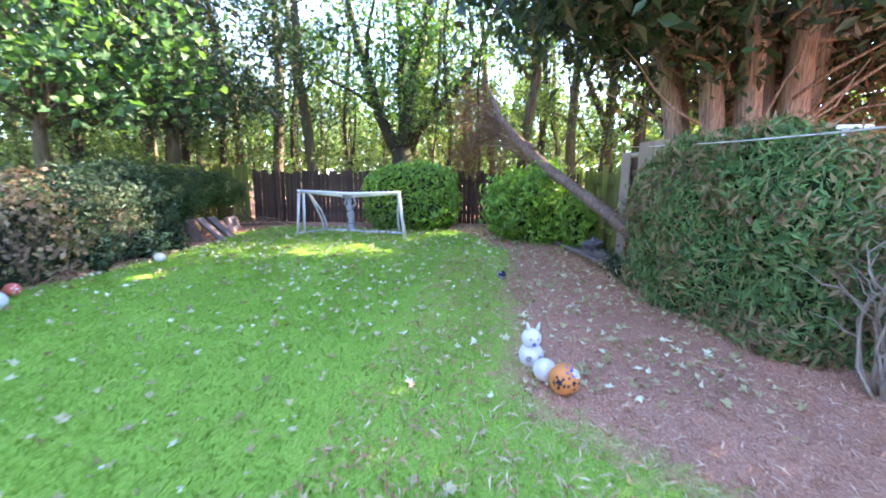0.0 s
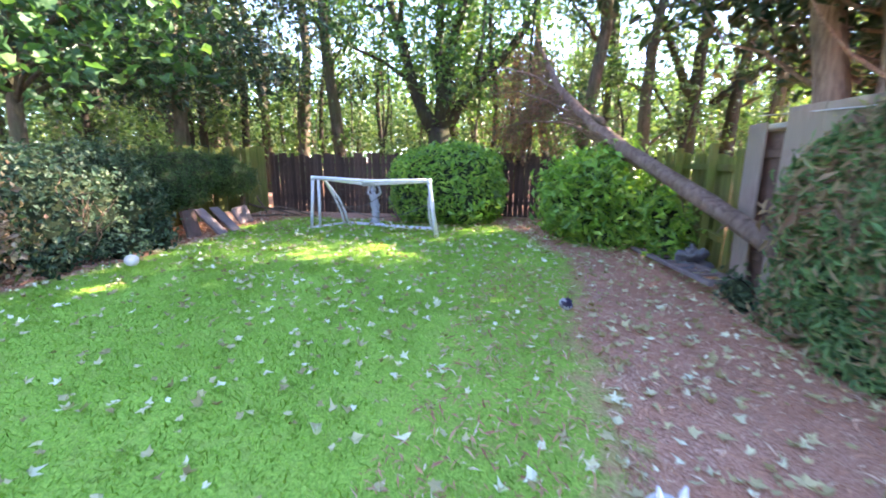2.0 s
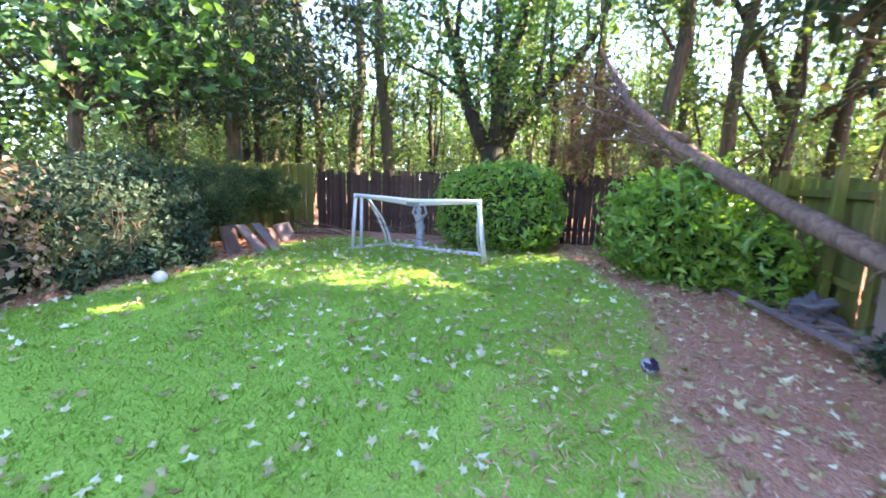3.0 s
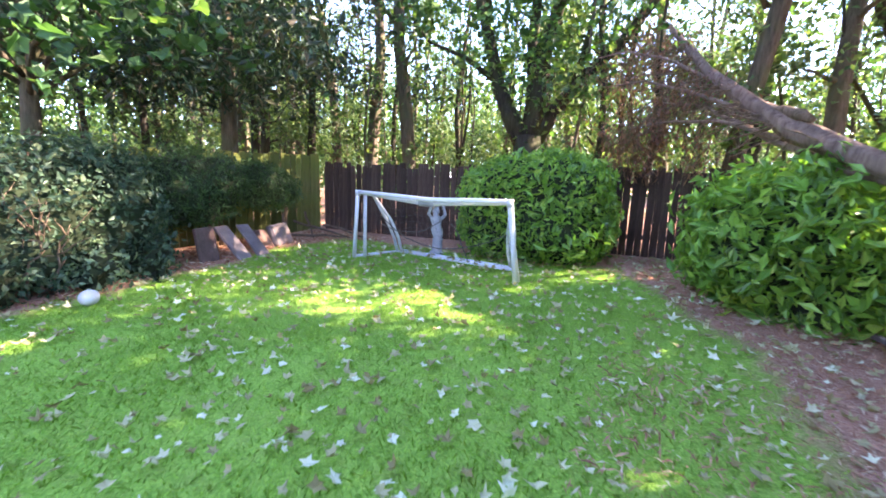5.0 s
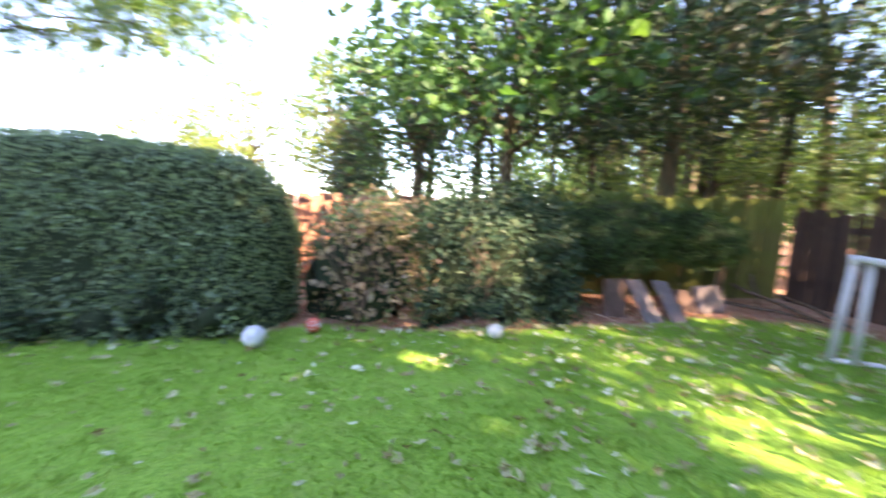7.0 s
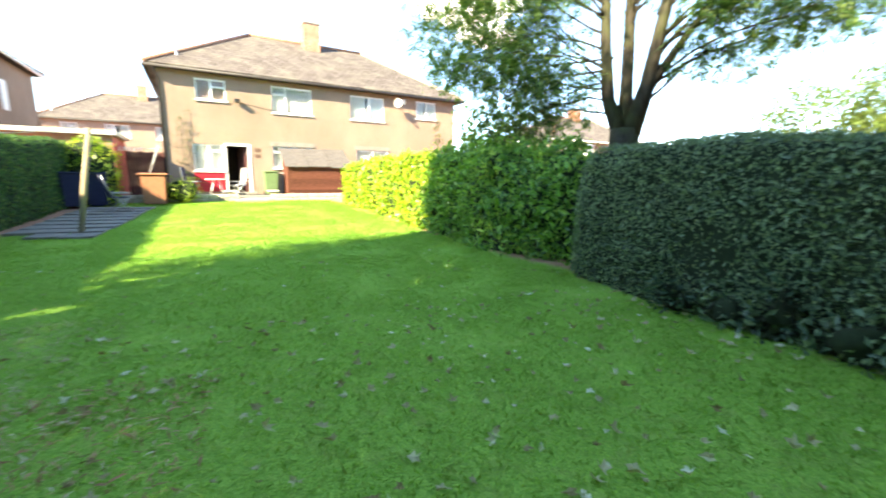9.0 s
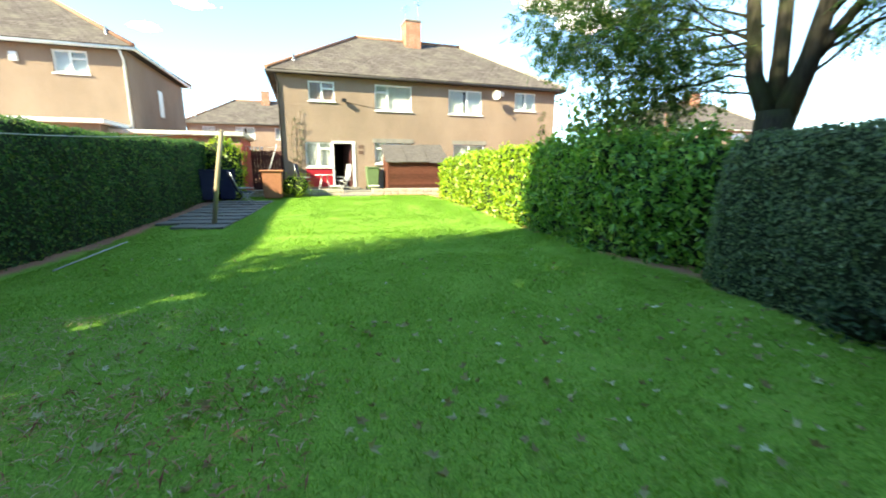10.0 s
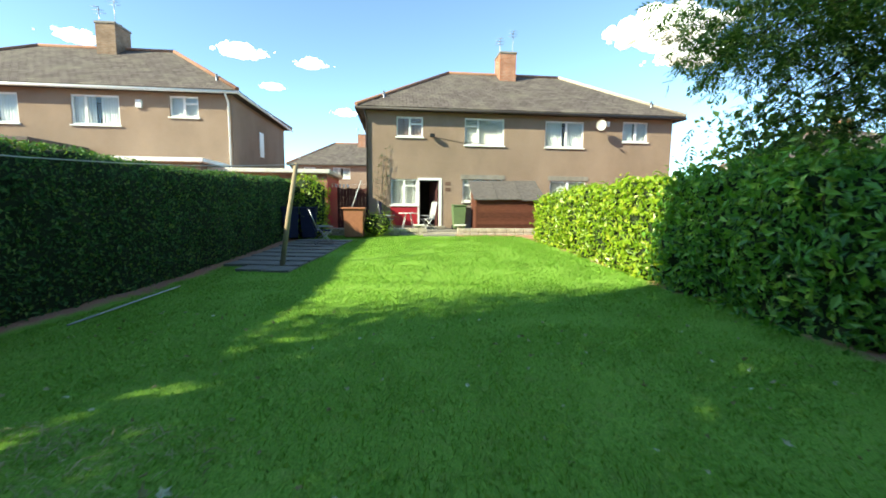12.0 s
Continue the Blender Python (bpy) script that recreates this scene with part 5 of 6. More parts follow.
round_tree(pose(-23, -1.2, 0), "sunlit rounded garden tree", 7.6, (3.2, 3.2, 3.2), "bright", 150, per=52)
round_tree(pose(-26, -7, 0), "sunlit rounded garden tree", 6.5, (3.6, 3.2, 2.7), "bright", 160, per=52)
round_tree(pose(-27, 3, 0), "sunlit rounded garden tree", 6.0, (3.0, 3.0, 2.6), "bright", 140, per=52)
round_tree(pose(-17.5, 7.2, 0), "mid-green garden tree beyond the fence", 8.5, (2.4, 2.4, 3.6), "maple", 100)
round_tree(pose(-7.4, -5.6, 0), "leafy green shrub rising behind the laurel hedge", 3.5, (1.2, 1.2, 1.1), "ash", 60, trunk_r=0.08)
round_tree(pose(9.3, 5.2, 0.1), "tall dense tree in the neighbouring garden", 10.5, (2.0, 1.5, 4.6), "spruce", 150, per=60)
# added tree: blocks the sun that would speckle the lawn
round_tree(pose(8.6, 13.3, 0.3), "tall leafy tree added at the edge of the wood to shade the lawn", 12.0, (3.2, 2.4, 3.1), "wood_leaf", 170, per=64, clump=0.5)


def pinnate_leaves(name, places, size, pairs=5):
    """Compound leaves: drooping stalks with paired slender leaflets and one at the end."""
    n = len(places)
    d = unit(np.stack([rng.normal(0, 1, n), rng.normal(0, 1, n), rng.normal(-0.55, 0.45, n)], 1))
    side = unit(np.cross(d, np.array([0, 0, 1.0]) + rng.normal(0, 0.35, (n, 3))))
    up = np.cross(side, d)
    long = size * rng.uniform(0.7, 1.25, (n, 1))
    chunks = []
    for j in range(pairs + 1):
        root = places + d * long * (0.2 + 0.8 * j / pairs)
        for s in ((-1, 1) if j < pairs else (0,)):
            way = unit(d * (0.55 if s else 1.0) + side * s + np.array([0, 0, -0.3]) + rng.normal(0, 0.12, (n, 3)))
            l = long * 0.36 * (1 - 0.35 * abs(j / pairs - 0.55)) * rng.uniform(0.85, 1.15, (n, 1))
            wide = np.cross(way, up) * l * 0.17
            mid = root + way * l * 0.45 + up * l * 0.05
            chunks.append(np.stack([root, mid + wide, root + way * l, mid - wide], 1))
    verts = np.concatenate(chunks).reshape(-1, 3)
    return array_mesh(name, verts, np.arange(len(verts)).reshape(-1, 4))


def ash_tree():
    """The ash beyond the privet hedge: four upright stems, long limbs and hanging compound leaves."""
    stems = [([(0, 0, -0.2), (0.02, 0, 1.2), (0, 0, 2.5)], 0.33, 0.29),
             ([(-0.05, 0, 2.3), (-0.35, 0, 3.1), (-0.5, 0.1, 4.3), (-0.65, 0.1, 6.5)], 0.17, 0.08),
             ([(0, 0.1, 2.4), (-0.02, 0.15, 3.4), (-0.08, 0.2, 5), (0, 0.3, 7.5)], 0.17, 0.07),
             ([(0.1, 0, 2.3), (0.35, -0.05, 3.3), (0.5, -0.1, 4.4), (0.8, -0.1, 6.5)], 0.2, 0.08),
             ([(0.35, -0.05, 3.2), (0.9, -0.1, 4.1), (1.5, -0.1, 5.0), (2.0, 0, 5.9)], 0.1, 0.03)]
    st = random.Random(3)
    tips = []

    def limb(o, e, sag, r, seed, leafy_from):
        br = bend(o, e, sag, 0.09, 8, seed)
        stems.append((br, r, 0.006))
        for i in range(leafy_from, 9):
            for _ in range(3):
                q = br[i] + Vector((st.uniform(-0.5, 0.5), st.uniform(-0.5, 0.5), st.uniform(-0.35, 0.4)))
                stems.append(([tuple(br[i]), tuple(br[i].lerp(q, 0.5) + Vector((0, 0, 0.05))), tuple(q)], 0.009, 0.003))
                tips.append(tuple(q))
            tips.append(tuple(br[i]))

    # the long upper limbs that hang over the laurel hedge
    for k in range(14):
        reach, z = st.uniform(2.4, 4.3), 3.9 + 3.8 * st.random()
        limb((-0.35 - 0.05 * (z - 3), 0.05, min(z * 0.75 + 0.4, 6.2)), (-reach, st.uniform(-1.3, 1.6), z), 0.45, 0.028, k + 500, 4 if reach > 3.4 else 3)
    # low sprays just over the hedge
    for k in range(6):
        limb((-0.3, 0.0, 2.8 + 0.22 * k), (-1.9 - 0.33 * k, st.uniform(-0.6, 0.9), 2.5 + 0.09 * k), 0.3, 0.026, k + 540, 4)
    # the far side
    for k in range(13):
        reach, z = st.uniform(1.6, 4.6), 3.5 + 3.6 * st.random()
        limb((0.4, 0.0, min(z * 0.75 + 0.4, 5.6)), (reach, st.uniform(-1.4, 1.4), z + 0.12 * reach), 0.4, 0.032, k + 560, 4)
    for k in range(14):
        limb((0.0, 0.1, st.uniform(4.5, 6.5)), (st.uniform(-2, 2), st.uniform(-1.8, 1.8), st.uniform(5.5, 8.5)), 0.3, 0.03, k + 590, 3)
    for k in range(470):
        reach = 0.7 + 3.65 * st.random() ** 0.75
        tips.append((-reach, st.gauss(0.1, 0.8), 3.35 + 0.12 * reach + 3.4 * st.random() ** 1.7 - 0.3 * (reach < 2)))
    for k in range(320):
        reach = 0.8 + 4.0 * st.random() ** 0.8
        tips.append((reach, st.gauss(0.0, 0.9), 3.2 + 0.3 * reach + 2.8 * st.random() ** 1.2))
    t = base_at("tree", pose(-7.75, -1.15, 0, 0, 0, 134), "spreading ash tree with dark trunk behind the privet hedge", "tree")
    bm = bmesh.new()
    for pts, r0, r1 in stems:
        tube(bm, pts, [r0 + (r1 - r0) * (i / (len(pts) - 1)) ** 0.8 for i in range(len(pts))], 12 if r0 > 0.06 else 5, 0.15)
    part("trunk", bm, "bark", t)
    p, _ = spray(tips, 6, 0.19)
    tagged(part("crown", pinnate_leaves("crown", p, 0.28), "ash", t), kind="stuff")
    return t


ash_tree()


# ---- the fallen trunk ----
def fallen_trunk():
    """A snapped conifer: a stout leaning stem with a torn knot, a second limb below it and hanging dead sprays."""
    line = [(2.62, 5.3, 0.3), (2.32, 6.25, 0.63), (2.08, 7.0, 0.88), (1.66, 8.3, 1.31), (1.28, 9.45, 1.7), (0.95, 10.47, 2.07), (0.6, 11.2, 2.51), (0.24, 11.92, 3.0), (-0.03, 13.1, 3.7), (-0.35, 14.6, 4.55), (-0.56, 16.0, 5.25)]
    thick = [0.11, 0.105, 0.1, 0.095, 0.096, 0.12, 0.09, 0.075, 0.062, 0.045, 0.028]
    o = Vector((2.62, 5.3, float(G(5.3))))
    t = base_at("fallen_tree", pose(*o), "broken conifer trunk leaning across the fence with dead brown sprays", "tree")
    pts = [Vector(p) - o for p in line]
    fine, rad = [], []
    for k in range(len(pts) - 1):
        for j in range(4):
            fine.append(pts[k].lerp(pts[k + 1], j / 4))
            rad.append(thick[k] + (thick[k + 1] - thick[k]) * j / 4)
    fine.append(pts[-1])
    rad.append(thick[-1])
    n = len(fine)
    part("trunk", tube_mesh(fine, rad, 18, 0.3), "log", t)
    part("torn_knot", tube_mesh([pts[5] + Vector((0.05, -0.25, 0.08)), pts[5] + Vector((0.0, 0.0, 0.17)), pts[5] + Vector((-0.1, 0.2, 0.25)), pts[5] + Vector((-0.2, 0.34, 0.29))], [0.03, 0.07, 0.055, 0.015], 9, 0.6), "twig", t, "dark torn wood at the break")
    limbs = [[(1.4, 9.1, 1.5), (1.12, 10.2, 1.76), (0.7, 11.0, 2.12), (0.21, 11.6, 2.52), (-0.5, 12.2, 2.75)],
             [(0.9, 10.6, 2.0), (0.3, 11.3, 2.3), (-0.4, 11.8, 2.35), (-1.0, 12.1, 2.25)],
             [(0.6, 11.2, 2.4), (0.0, 11.7, 2.75), (-0.6, 12.0, 3.0), (-1.2, 12.3, 3.0)],
             [(0.24, 11.9, 2.9), (-0.2, 12.3, 3.3), (-0.9, 12.6, 3.6), (-1.4, 12.8, 3.6)]]
    for k, l in enumerate(limbs):
        ps = [Vector(p) - o for p in l]
        run = []
        for p, q in zip(ps, ps[1:]):
            run += bend(p, q, 0, 0.05, 3, k + 980)[:3]
        run.append(ps[-1])
        r0 = 0.06 if k == 0 else 0.03
        part("limb", tube_mesh(run, [r0 - (r0 - 0.008) * i / (len(run) - 1) for i in range(len(run))], 9, 0.25), "log", t)
    st = random.Random(8)
    tips, hanging = [], []
    for k in range(100):
        i = st.randrange(20, n - 5)
        p = fine[i]
        e = p + Vector((st.uniform(-1.5, 0.05), st.uniform(0.1, 0.8), st.uniform(-0.9, 0.3))) * (0.55 + 0.45 * (i > 25))
        br = bend(p, e, 0, 0.12, 4, k + 900)
        part("dead_branch", tube_mesh(br, [0.016, 0.012, 0.009, 0.006, 0.003], 5), "twig", t)
        if i > 24:
            tips += [tuple(q) for q in br[2:]]
    for k in range(70):
        c = Vector((st.gauss(-1.0, 0.5), st.gauss(14.6, 0.35), st.uniform(2.0, 4.9))) - o
        tips.append(tuple(c))
        if k % 3 == 0:
            h = Vector((st.gauss(-0.5, 0.35), st.gauss(11.9, 0.15), st.uniform(1.9, 2.5))) - o
            hanging += [tuple(h + Vector((0, 0, -0.12 * j))) for j in range(4)]
    for k in range(16):
        i = st.randrange(8, 22)
        p = fine[i]
        part("dead_branch", tube_mesh(bend(p, p + Vector((st.uniform(-0.4, 0.3), st.uniform(-0.2, 0.5), st.uniform(-0.45, 0.25))), 0, 0.1, 3, k + 950), [0.014, 0.01, 0.008, 0.004], 5), "twig", t)
    p, nor = spray(tips, 24, 0.16)
    q, nq = spray(hanging, 24, 0.08)
    p, nor = np.concatenate([p, q]), np.concatenate([nor, nq])
    tagged(part("dead_foliage", leaf_mesh("dead_foliage", p, nor, 0.085, 0.22, 1.3), "dead", t), kind="stuff")


fallen_trunk()


# ---- garden things ----
def football_goal():
    g = base_at("football_goal", pose(-4.297, 9.742, float(G(9.74)), 0, 0, -5.3), "white plastic garden football goal with sagging crossbar and torn net", "goal")
    w, d, r = 2.6, 0.72, 0.03
    lt, rt = Vector((0.1, -0.02, 0.99)), Vector((2.52, -0.12, 0.985))
    mid = Vector((1.28, -0.06, 0.885))
    part("post", tube_mesh([(0, 0, 0), lt], r, 10), "goal", g)
    part("post", tube_mesh([(0.1, 0.13, 0), lt + Vector((0.06, 0.09, -0.02))], r * 0.9, 10), "goal", g)
    part("post", tube_mesh([(w, 0, 0), rt], r * 1.15, 10), "goal", g)
    part("post", tube_mesh([(w - 0.02, 0.13, 0), rt + Vector((-0.05, 0.09, -0.02))], r * 0.9, 10), "goal", g)
    part("crossbar", tube_mesh([lt, lt.lerp(rt, 0.2) + Vector((0, 0, -0.012)), lt.lerp(rt, 0.52) + Vector((0, 0, -0.04)), lt.lerp(rt, 0.8) + Vector((0, 0, -0.012)), rt], r, 10), "goal", g)
    part("inner_crossbar", tube_mesh([lt + Vector((0.06, 0.09, -0.02)), mid + Vector((-0.09, 0.09, 0))], r * 0.8, 10), "goal", g)
    part("inner_crossbar", tube_mesh([mid + Vector((0.09, 0.09, 0)), rt + Vector((-0.05, 0.09, -0.02))], r * 0.8, 10), "goal", g)
    part("joint", tube_mesh([mid + Vector((-0.12, 0.09, 0)), mid + Vector((0.12, 0.09, 0))], r * 1.25, 10), "grey", g)
    for x, top in ((0.02, lt), (w - 0.02, rt)):
        s = 1 if x < 1 else -1
        for o in (0.0, 0.09):
            part("back_stay", tube_mesh([top + Vector((0.02 * s, 0.03, -0.01)), top + Vector((0.08 * s, 0.25, -0.05)), (x + 0.22 * s + o * s, 0.48, 0.55), (x + 0.26 * s + o * s, 0.62, 0.26), (x + 0.25 * s + o * s, d, 0.03)], r * 0.8, 10), "goal", g)
        part("ground_bar", tube_mesh([(x, 0, 0.025), (x + 0.25 * s, d, 0.025)], r * 0.85, 10), "goal", g)
    part("ground_bar", tube_mesh([(0.25, d, 0.03), (w - 0.25, d - 0.1, 0.03)], r * 0.85, 10), "goal", g)
    part("ground_bar", tube_mesh([(0.28, d + 0.12, 0.03), (w - 0.28, d + 0.02, 0.03)], r * 0.8, 10), "goal", g)
    for p in (lt, rt):
        part("corner_joint", tube_mesh([p + Vector((0, 0, -0.06)), p + Vector((0, 0, 0.03))], r * 1.3, 10), "goal", g)
    bm = bmesh.new()
    pt = lambda u, v: Vector((0.15 + 2.3 * u, 0.12 + 0.6 * v + 0.1 * math.sin(u * 7) * v, 0.93 - 0.88 * v - 0.05 * math.sin(math.pi * u) + 0.04 * math.sin(u * 19 + v * 5)))
    for k in range(22):
        tube(bm, [pt(k / 21, v / 6) for v in range(7)], 0.0011, 3, closed=False)
    for k in range(9):
        tube(bm, [pt(u / 12, k / 8) for u in range(13)], 0.0011, 3, closed=False)
    tagged(part("net", bm, "net", g, "thin torn net"), kind="stuff")
    for k, (a, b, s) in enumerate((((0.3, 0.3, 0.62), (2.3, 0.35, 0.55), -0.35), ((0.2, 0.4, 0.5), (1.2, 0.5, 0.6), -0.15), ((1.5, 0.3, 0.62), (1.75, 0.4, 0.1), 0.05))):
        part("net_cord", tube_mesh(bend(a, b, s, 0.04, 8, k + 40), 0.007, 5), "net", g)


football_goal()


def statue():
    """A worn stone figure carrying a bowl, as one plain turned shape."""
    bm = bmesh.new()
    prof = [(0.0, 0.0), (0.17, 0.0), (0.17, 0.05), (0.13, 0.08), (0.12, 0.3), (0.14, 0.34), (0.1, 0.36), (0.12, 0.46), (0.13, 0.55), (0.1, 0.65), (0.12, 0.76), (0.13, 0.83), (0.06, 0.87), (0.085, 0.93), (0.09, 0.99), (0.06, 1.04),
            (0.07, 1.08), (0.12, 1.11), (0.15, 1.16), (0.12, 1.165), (0.0, 1.13)]
    rings = []
    for i, (r, z) in enumerate(prof):
        sway = 0.03 * math.sin(z * 5)
        rings.append([bm.verts.new((r * math.cos(a) * (1.12 if 0.4 < z < 0.85 else 1) + sway, r * math.sin(a) * (0.85 if 0.4 < z < 0.85 else 1), z)) for a in [2 * math.pi * k / 18 for k in range(18)]])
    for a, b in zip(rings, rings[1:]):
        for k in range(18):
            bm.faces.new((a[k], a[(k + 1) % 18], b[(k + 1) % 18], b[k])).smooth = True
    for s in (-1, 1):
        tube(bm, [(0.11 * s, 0, 0.8), (0.2 * s, -0.03, 0.9), (0.15 * s, -0.02, 1.05), (0.11 * s, 0, 1.12)], [0.045, 0.04, 0.035, 0.03], 8)
    bmesh.ops.remove_doubles(bm, verts=bm.verts, dist=0.0005)
    ob = part("statue", bm, "statue")
    ob.matrix_world = pose(-3.35, 10.62, float(G(10.62)), 0, 0, 20) @ Matrix.Diagonal((0.66, 0.66, 0.71, 1))
    return tagged(ob, "small grey stone garden figure carrying a bowl, behind the goal", "statue")


statue()


def ball(name, x, y, r, mat, label, patches=(), squash=1.0):
    bm = bmesh.new()
    bmesh.ops.create_uvsphere(bm, u_segments=24, v_segments=14, radius=r)
    for v in bm.verts:
        v.co.z *= squash
    for f in bm.faces:
        f.smooth = True
    b = part(name, bm, mat)
    b.matrix_world = pose(x, y, float(G(y)) + r * squash * 0.94 + 0.012, 20, 10, 30)
    tagged(b, label, "ball")
    for k, (az, el, size, pm) in enumerate(patches):
        d = Vector((math.cos(radians(el)) * math.cos(radians(az)), math.cos(radians(el)) * math.sin(radians(az)), math.sin(radians(el))))
        bm = bmesh.new()
        ring = [bm.verts.new((size * math.cos(2.0944 * 0.6 * i), size * math.sin(2.0944 * 0.6 * i), 0)) for i in range(5)]
        c = bm.verts.new((0, 0, size * size / r * 0.5))
        for i in range(5):
            bm.faces.new((ring[i], ring[(i + 1) % 5], c)).smooth = True
        p = part("patch", bm, pm, b)
        p.matrix_basis = Matrix.Translation(d * (r * 1.004 - size * size / r * 0.5 + 0.002)) @ d.to_track_quat("Z", "Y").to_matrix().to_4x4()
    return b


ball("football", 0.87, 3.67, 0.108, "ball_orange", "orange football with dark patches on the soil edge",
     ((-95, 30, 0.055, "patch"), (-40, 5, 0.055, "patch"), (-150, 10, 0.05, "patch"), (-80, -30, 0.05, "patch"), (-110, 75, 0.05, "blue"), (60, 20, 0.05, "patch"), (-60, 62, 0.04, "white")))
ball("ball", 0.75, 3.83, 0.085, "ball_white", "plain white plastic ball beside the orange football")
ball("ball", -4.98, 4.42, 0.105, "ball_white", "white football lying by the shrubs")
ball("ball", -5.4, 4.88, 0.08, "ball_red", "red and white ball under the dry shrub", ((-30, 30, 0.05, "white"), (40, 10, 0.04, "white")))
ball("football", 0.4, 6.6, 0.065, "grey", "deflated black and white football in the leaves", ((-95, 30, 0.04, "patch"), (-40, 5, 0.04, "patch"), (-150, 10, 0.04, "patch"), (-80, 75, 0.04, "patch")), 0.8)
ball("ball", -5.12, 6.75, 0.085, "pale_stone", "dirty white half-flat ball by the shrubs", (), 0.85)


def toy_rabbit():
    bm = bmesh.new()
    for z, r, dx in ((0.09, 0.098, 0.0), (0.235, 0.078, -0.01)):
        s = bmesh.ops.create_uvsphere(bm, u_segments=22, v_segments=14, radius=r)
        bmesh.ops.translate(bm, vec=(dx, 0, z), verts=s["verts"])
    t = base_at("toy_rabbit", pose(0.66, 4.07, float(G(4.07)) + 0.01, 8, 0, 15), "white plastic rabbit ornament with grey spots on the soil edge", "toy")
    for f in bm.faces:
        f.smooth = True
    part("body", bm, "ball_white", t)
    for s in (-1, 1):
        part("ear", tube_mesh([(0.03 * s, 0, 0.285), (0.042 * s, 0.01, 0.33), (0.05 * s, 0.015, 0.365)], [0.013, 0.014, 0.005], 8), "ball_white", t)
        part("eye", tube_mesh([(0.028 * s - 0.01, -0.066, 0.262), (0.028 * s - 0.01, -0.076, 0.262)], 0.008, 8), "grey", t)
        part("spot", tube_mesh([(0.045 * s, -0.08, 0.1), (0.046 * s, -0.091, 0.1)], 0.026, 10), "grey", t)
    part("muzzle", tube_mesh([(-0.01, -0.066, 0.222), (-0.01, -0.085, 0.218)], [0.02, 0.012], 8), "blue", t)


toy_rabbit()


def slab_thing(name, size, m, mat, label, category, bevel=0.012):
    o = part(name, box_mesh((-size[0] / 2, -size[1] / 2, 0), (size[0] / 2, size[1] / 2, size[2]), bevel), mat)
    for v in o.data.vertices:
        v.co += Vector((noise.noise(v.co * 9), noise.noise(v.co * 9 + Vector((5, 0, 0))), noise.noise(v.co * 9 + Vector((0, 7, 0))))) * 0.012
    o.matrix_world = m
    return tagged(o, label, category)


g9 = float(G(9))
slab_thing("old_board", (0.05, 0.24, 0.66), pose(-5.55, 8.86, g9 - 0.02, 0, -46, 8), "board", "grey weathered board leaning under the yew", "board")
slab_thing("old_board", (0.05, 0.2, 0.72), pose(-5.5, 9.15, g9 - 0.02, 0, -52, -6), "board", "grey weathered board leaning under the yew", "board")
slab_thing("old_board", (0.06, 0.3, 0.5), pose(-5.85, 8.5, g9 - 0.03, 0, -14, 4), "rust", "brown board standing under the yew", "board")
slab_thing("stone_block", (0.12, 0.44, 0.4), pose(-6.0, 10.0, g9, 4, -24, 6), "board", "rough pinkish stone slab leaning in the corner", "slab", 0.03)
slab_thing("stone_block", (0.12, 0.3, 0.34), pose(-6.0, 9.6, g9, -5, -35, 10), "rust", "rough brown stone block in the corner", "slab", 0.03)
for k, (a, b) in enumerate((((-6.4, 10.4, 0.32), (-5.4, 11.0, 0.3)), ((-6.5, 10.7, 0.55), (-5.3, 10.9, 0.3)), ((-6.2, 11.2, 0.45), (-5.0, 11.05, 0.29)), ((-6.5, 11.0, 0.7), (-5.9, 10.6, 0.28)))):
    tagged(part("fallen_branch", tube_mesh(bend(a, b, 0, 0.04, 5, k + 60), [0.025, 0.024, 0.022, 0.02, 0.016, 0.01], 7, 0.2), "twig"), "thin brown dead branch lying in the corner", "branch")
for k, (x, y, h) in enumerate(((-6.5, 9.0, 0.8), (-6.75, 9.35, 0.8), (-6.3, 10.3, 0.75), (-6.5, 10.5, 0.75))):
    tagged(part("bush_stem", tube_mesh(bend((x, y, float(G(y)) - 0.05), (x + 0.1, y - 0.1, h + 0.4), 0, 0.08, 5, k + 20), [0.05, 0.045, 0.04, 0.04, 0.035, 0.03], 8, 0.2), "twig"), "bare brown stem of the yew bush", "stem")


def rotten_ladder():
    t = base_at("wooden_ladder", pose(1.42, 9.4, float(G(9.4)) + 0.015, -1.7, 0, 10), "rotten grey wooden ladder lying on the soil by the fence", "ladder")
    for x in (0.0, 0.32):
        part("rail", box_mesh((x, -2.2, 0), (x + 0.06, 0, 0.05), 0.008), "board", t)
    for k in range(8):
        part("rung", box_mesh((0.061, -0.025, 0.008), (0.319, 0.025, 0.042), 0.006), "board", t).matrix_basis = pose(0, -2.08 + k * 0.27 + 0.03 * math.sin(k * 2.7), 0, 0, 1.5 * math.sin(k * 5), 3 * math.sin(k * 1.9))


rotten_ladder()


def sack():
    v, q = blob_shell((0, 0, 0.17), (0.15, 0.13, 0.15), 0.16, 2.2, 0.09, 40, 26)
    o = part("plastic_sack", array_mesh("plastic_sack", v, q, True), "bag")
    o.matrix_world = pose(1.95, 8.3, float(G(8.3)), 0, 0, 20)
    return tagged(o, "crumpled grey plastic sack at the fence foot", "sack")


sack()
hedge("weed_clump", blob_shell((2.05, 7.15, 0.25), (0.12, 0.3, 0.16), 0.08, 2.2, 0.3, 14, 8), 240, "mixed", 0.07, 0.6, "pale green weeds at the gate foot", "weeds", loose=0.06)
hedge("weed_clump", blob_shell((2.25, 6.7, 0.2), (0.15, 0.25, 0.2), 0.08, 2.2, 0.3, 14, 8), 240, "cypress", 0.09, 0.5, "green weeds at the hedge foot", "weeds", loose=0.06)


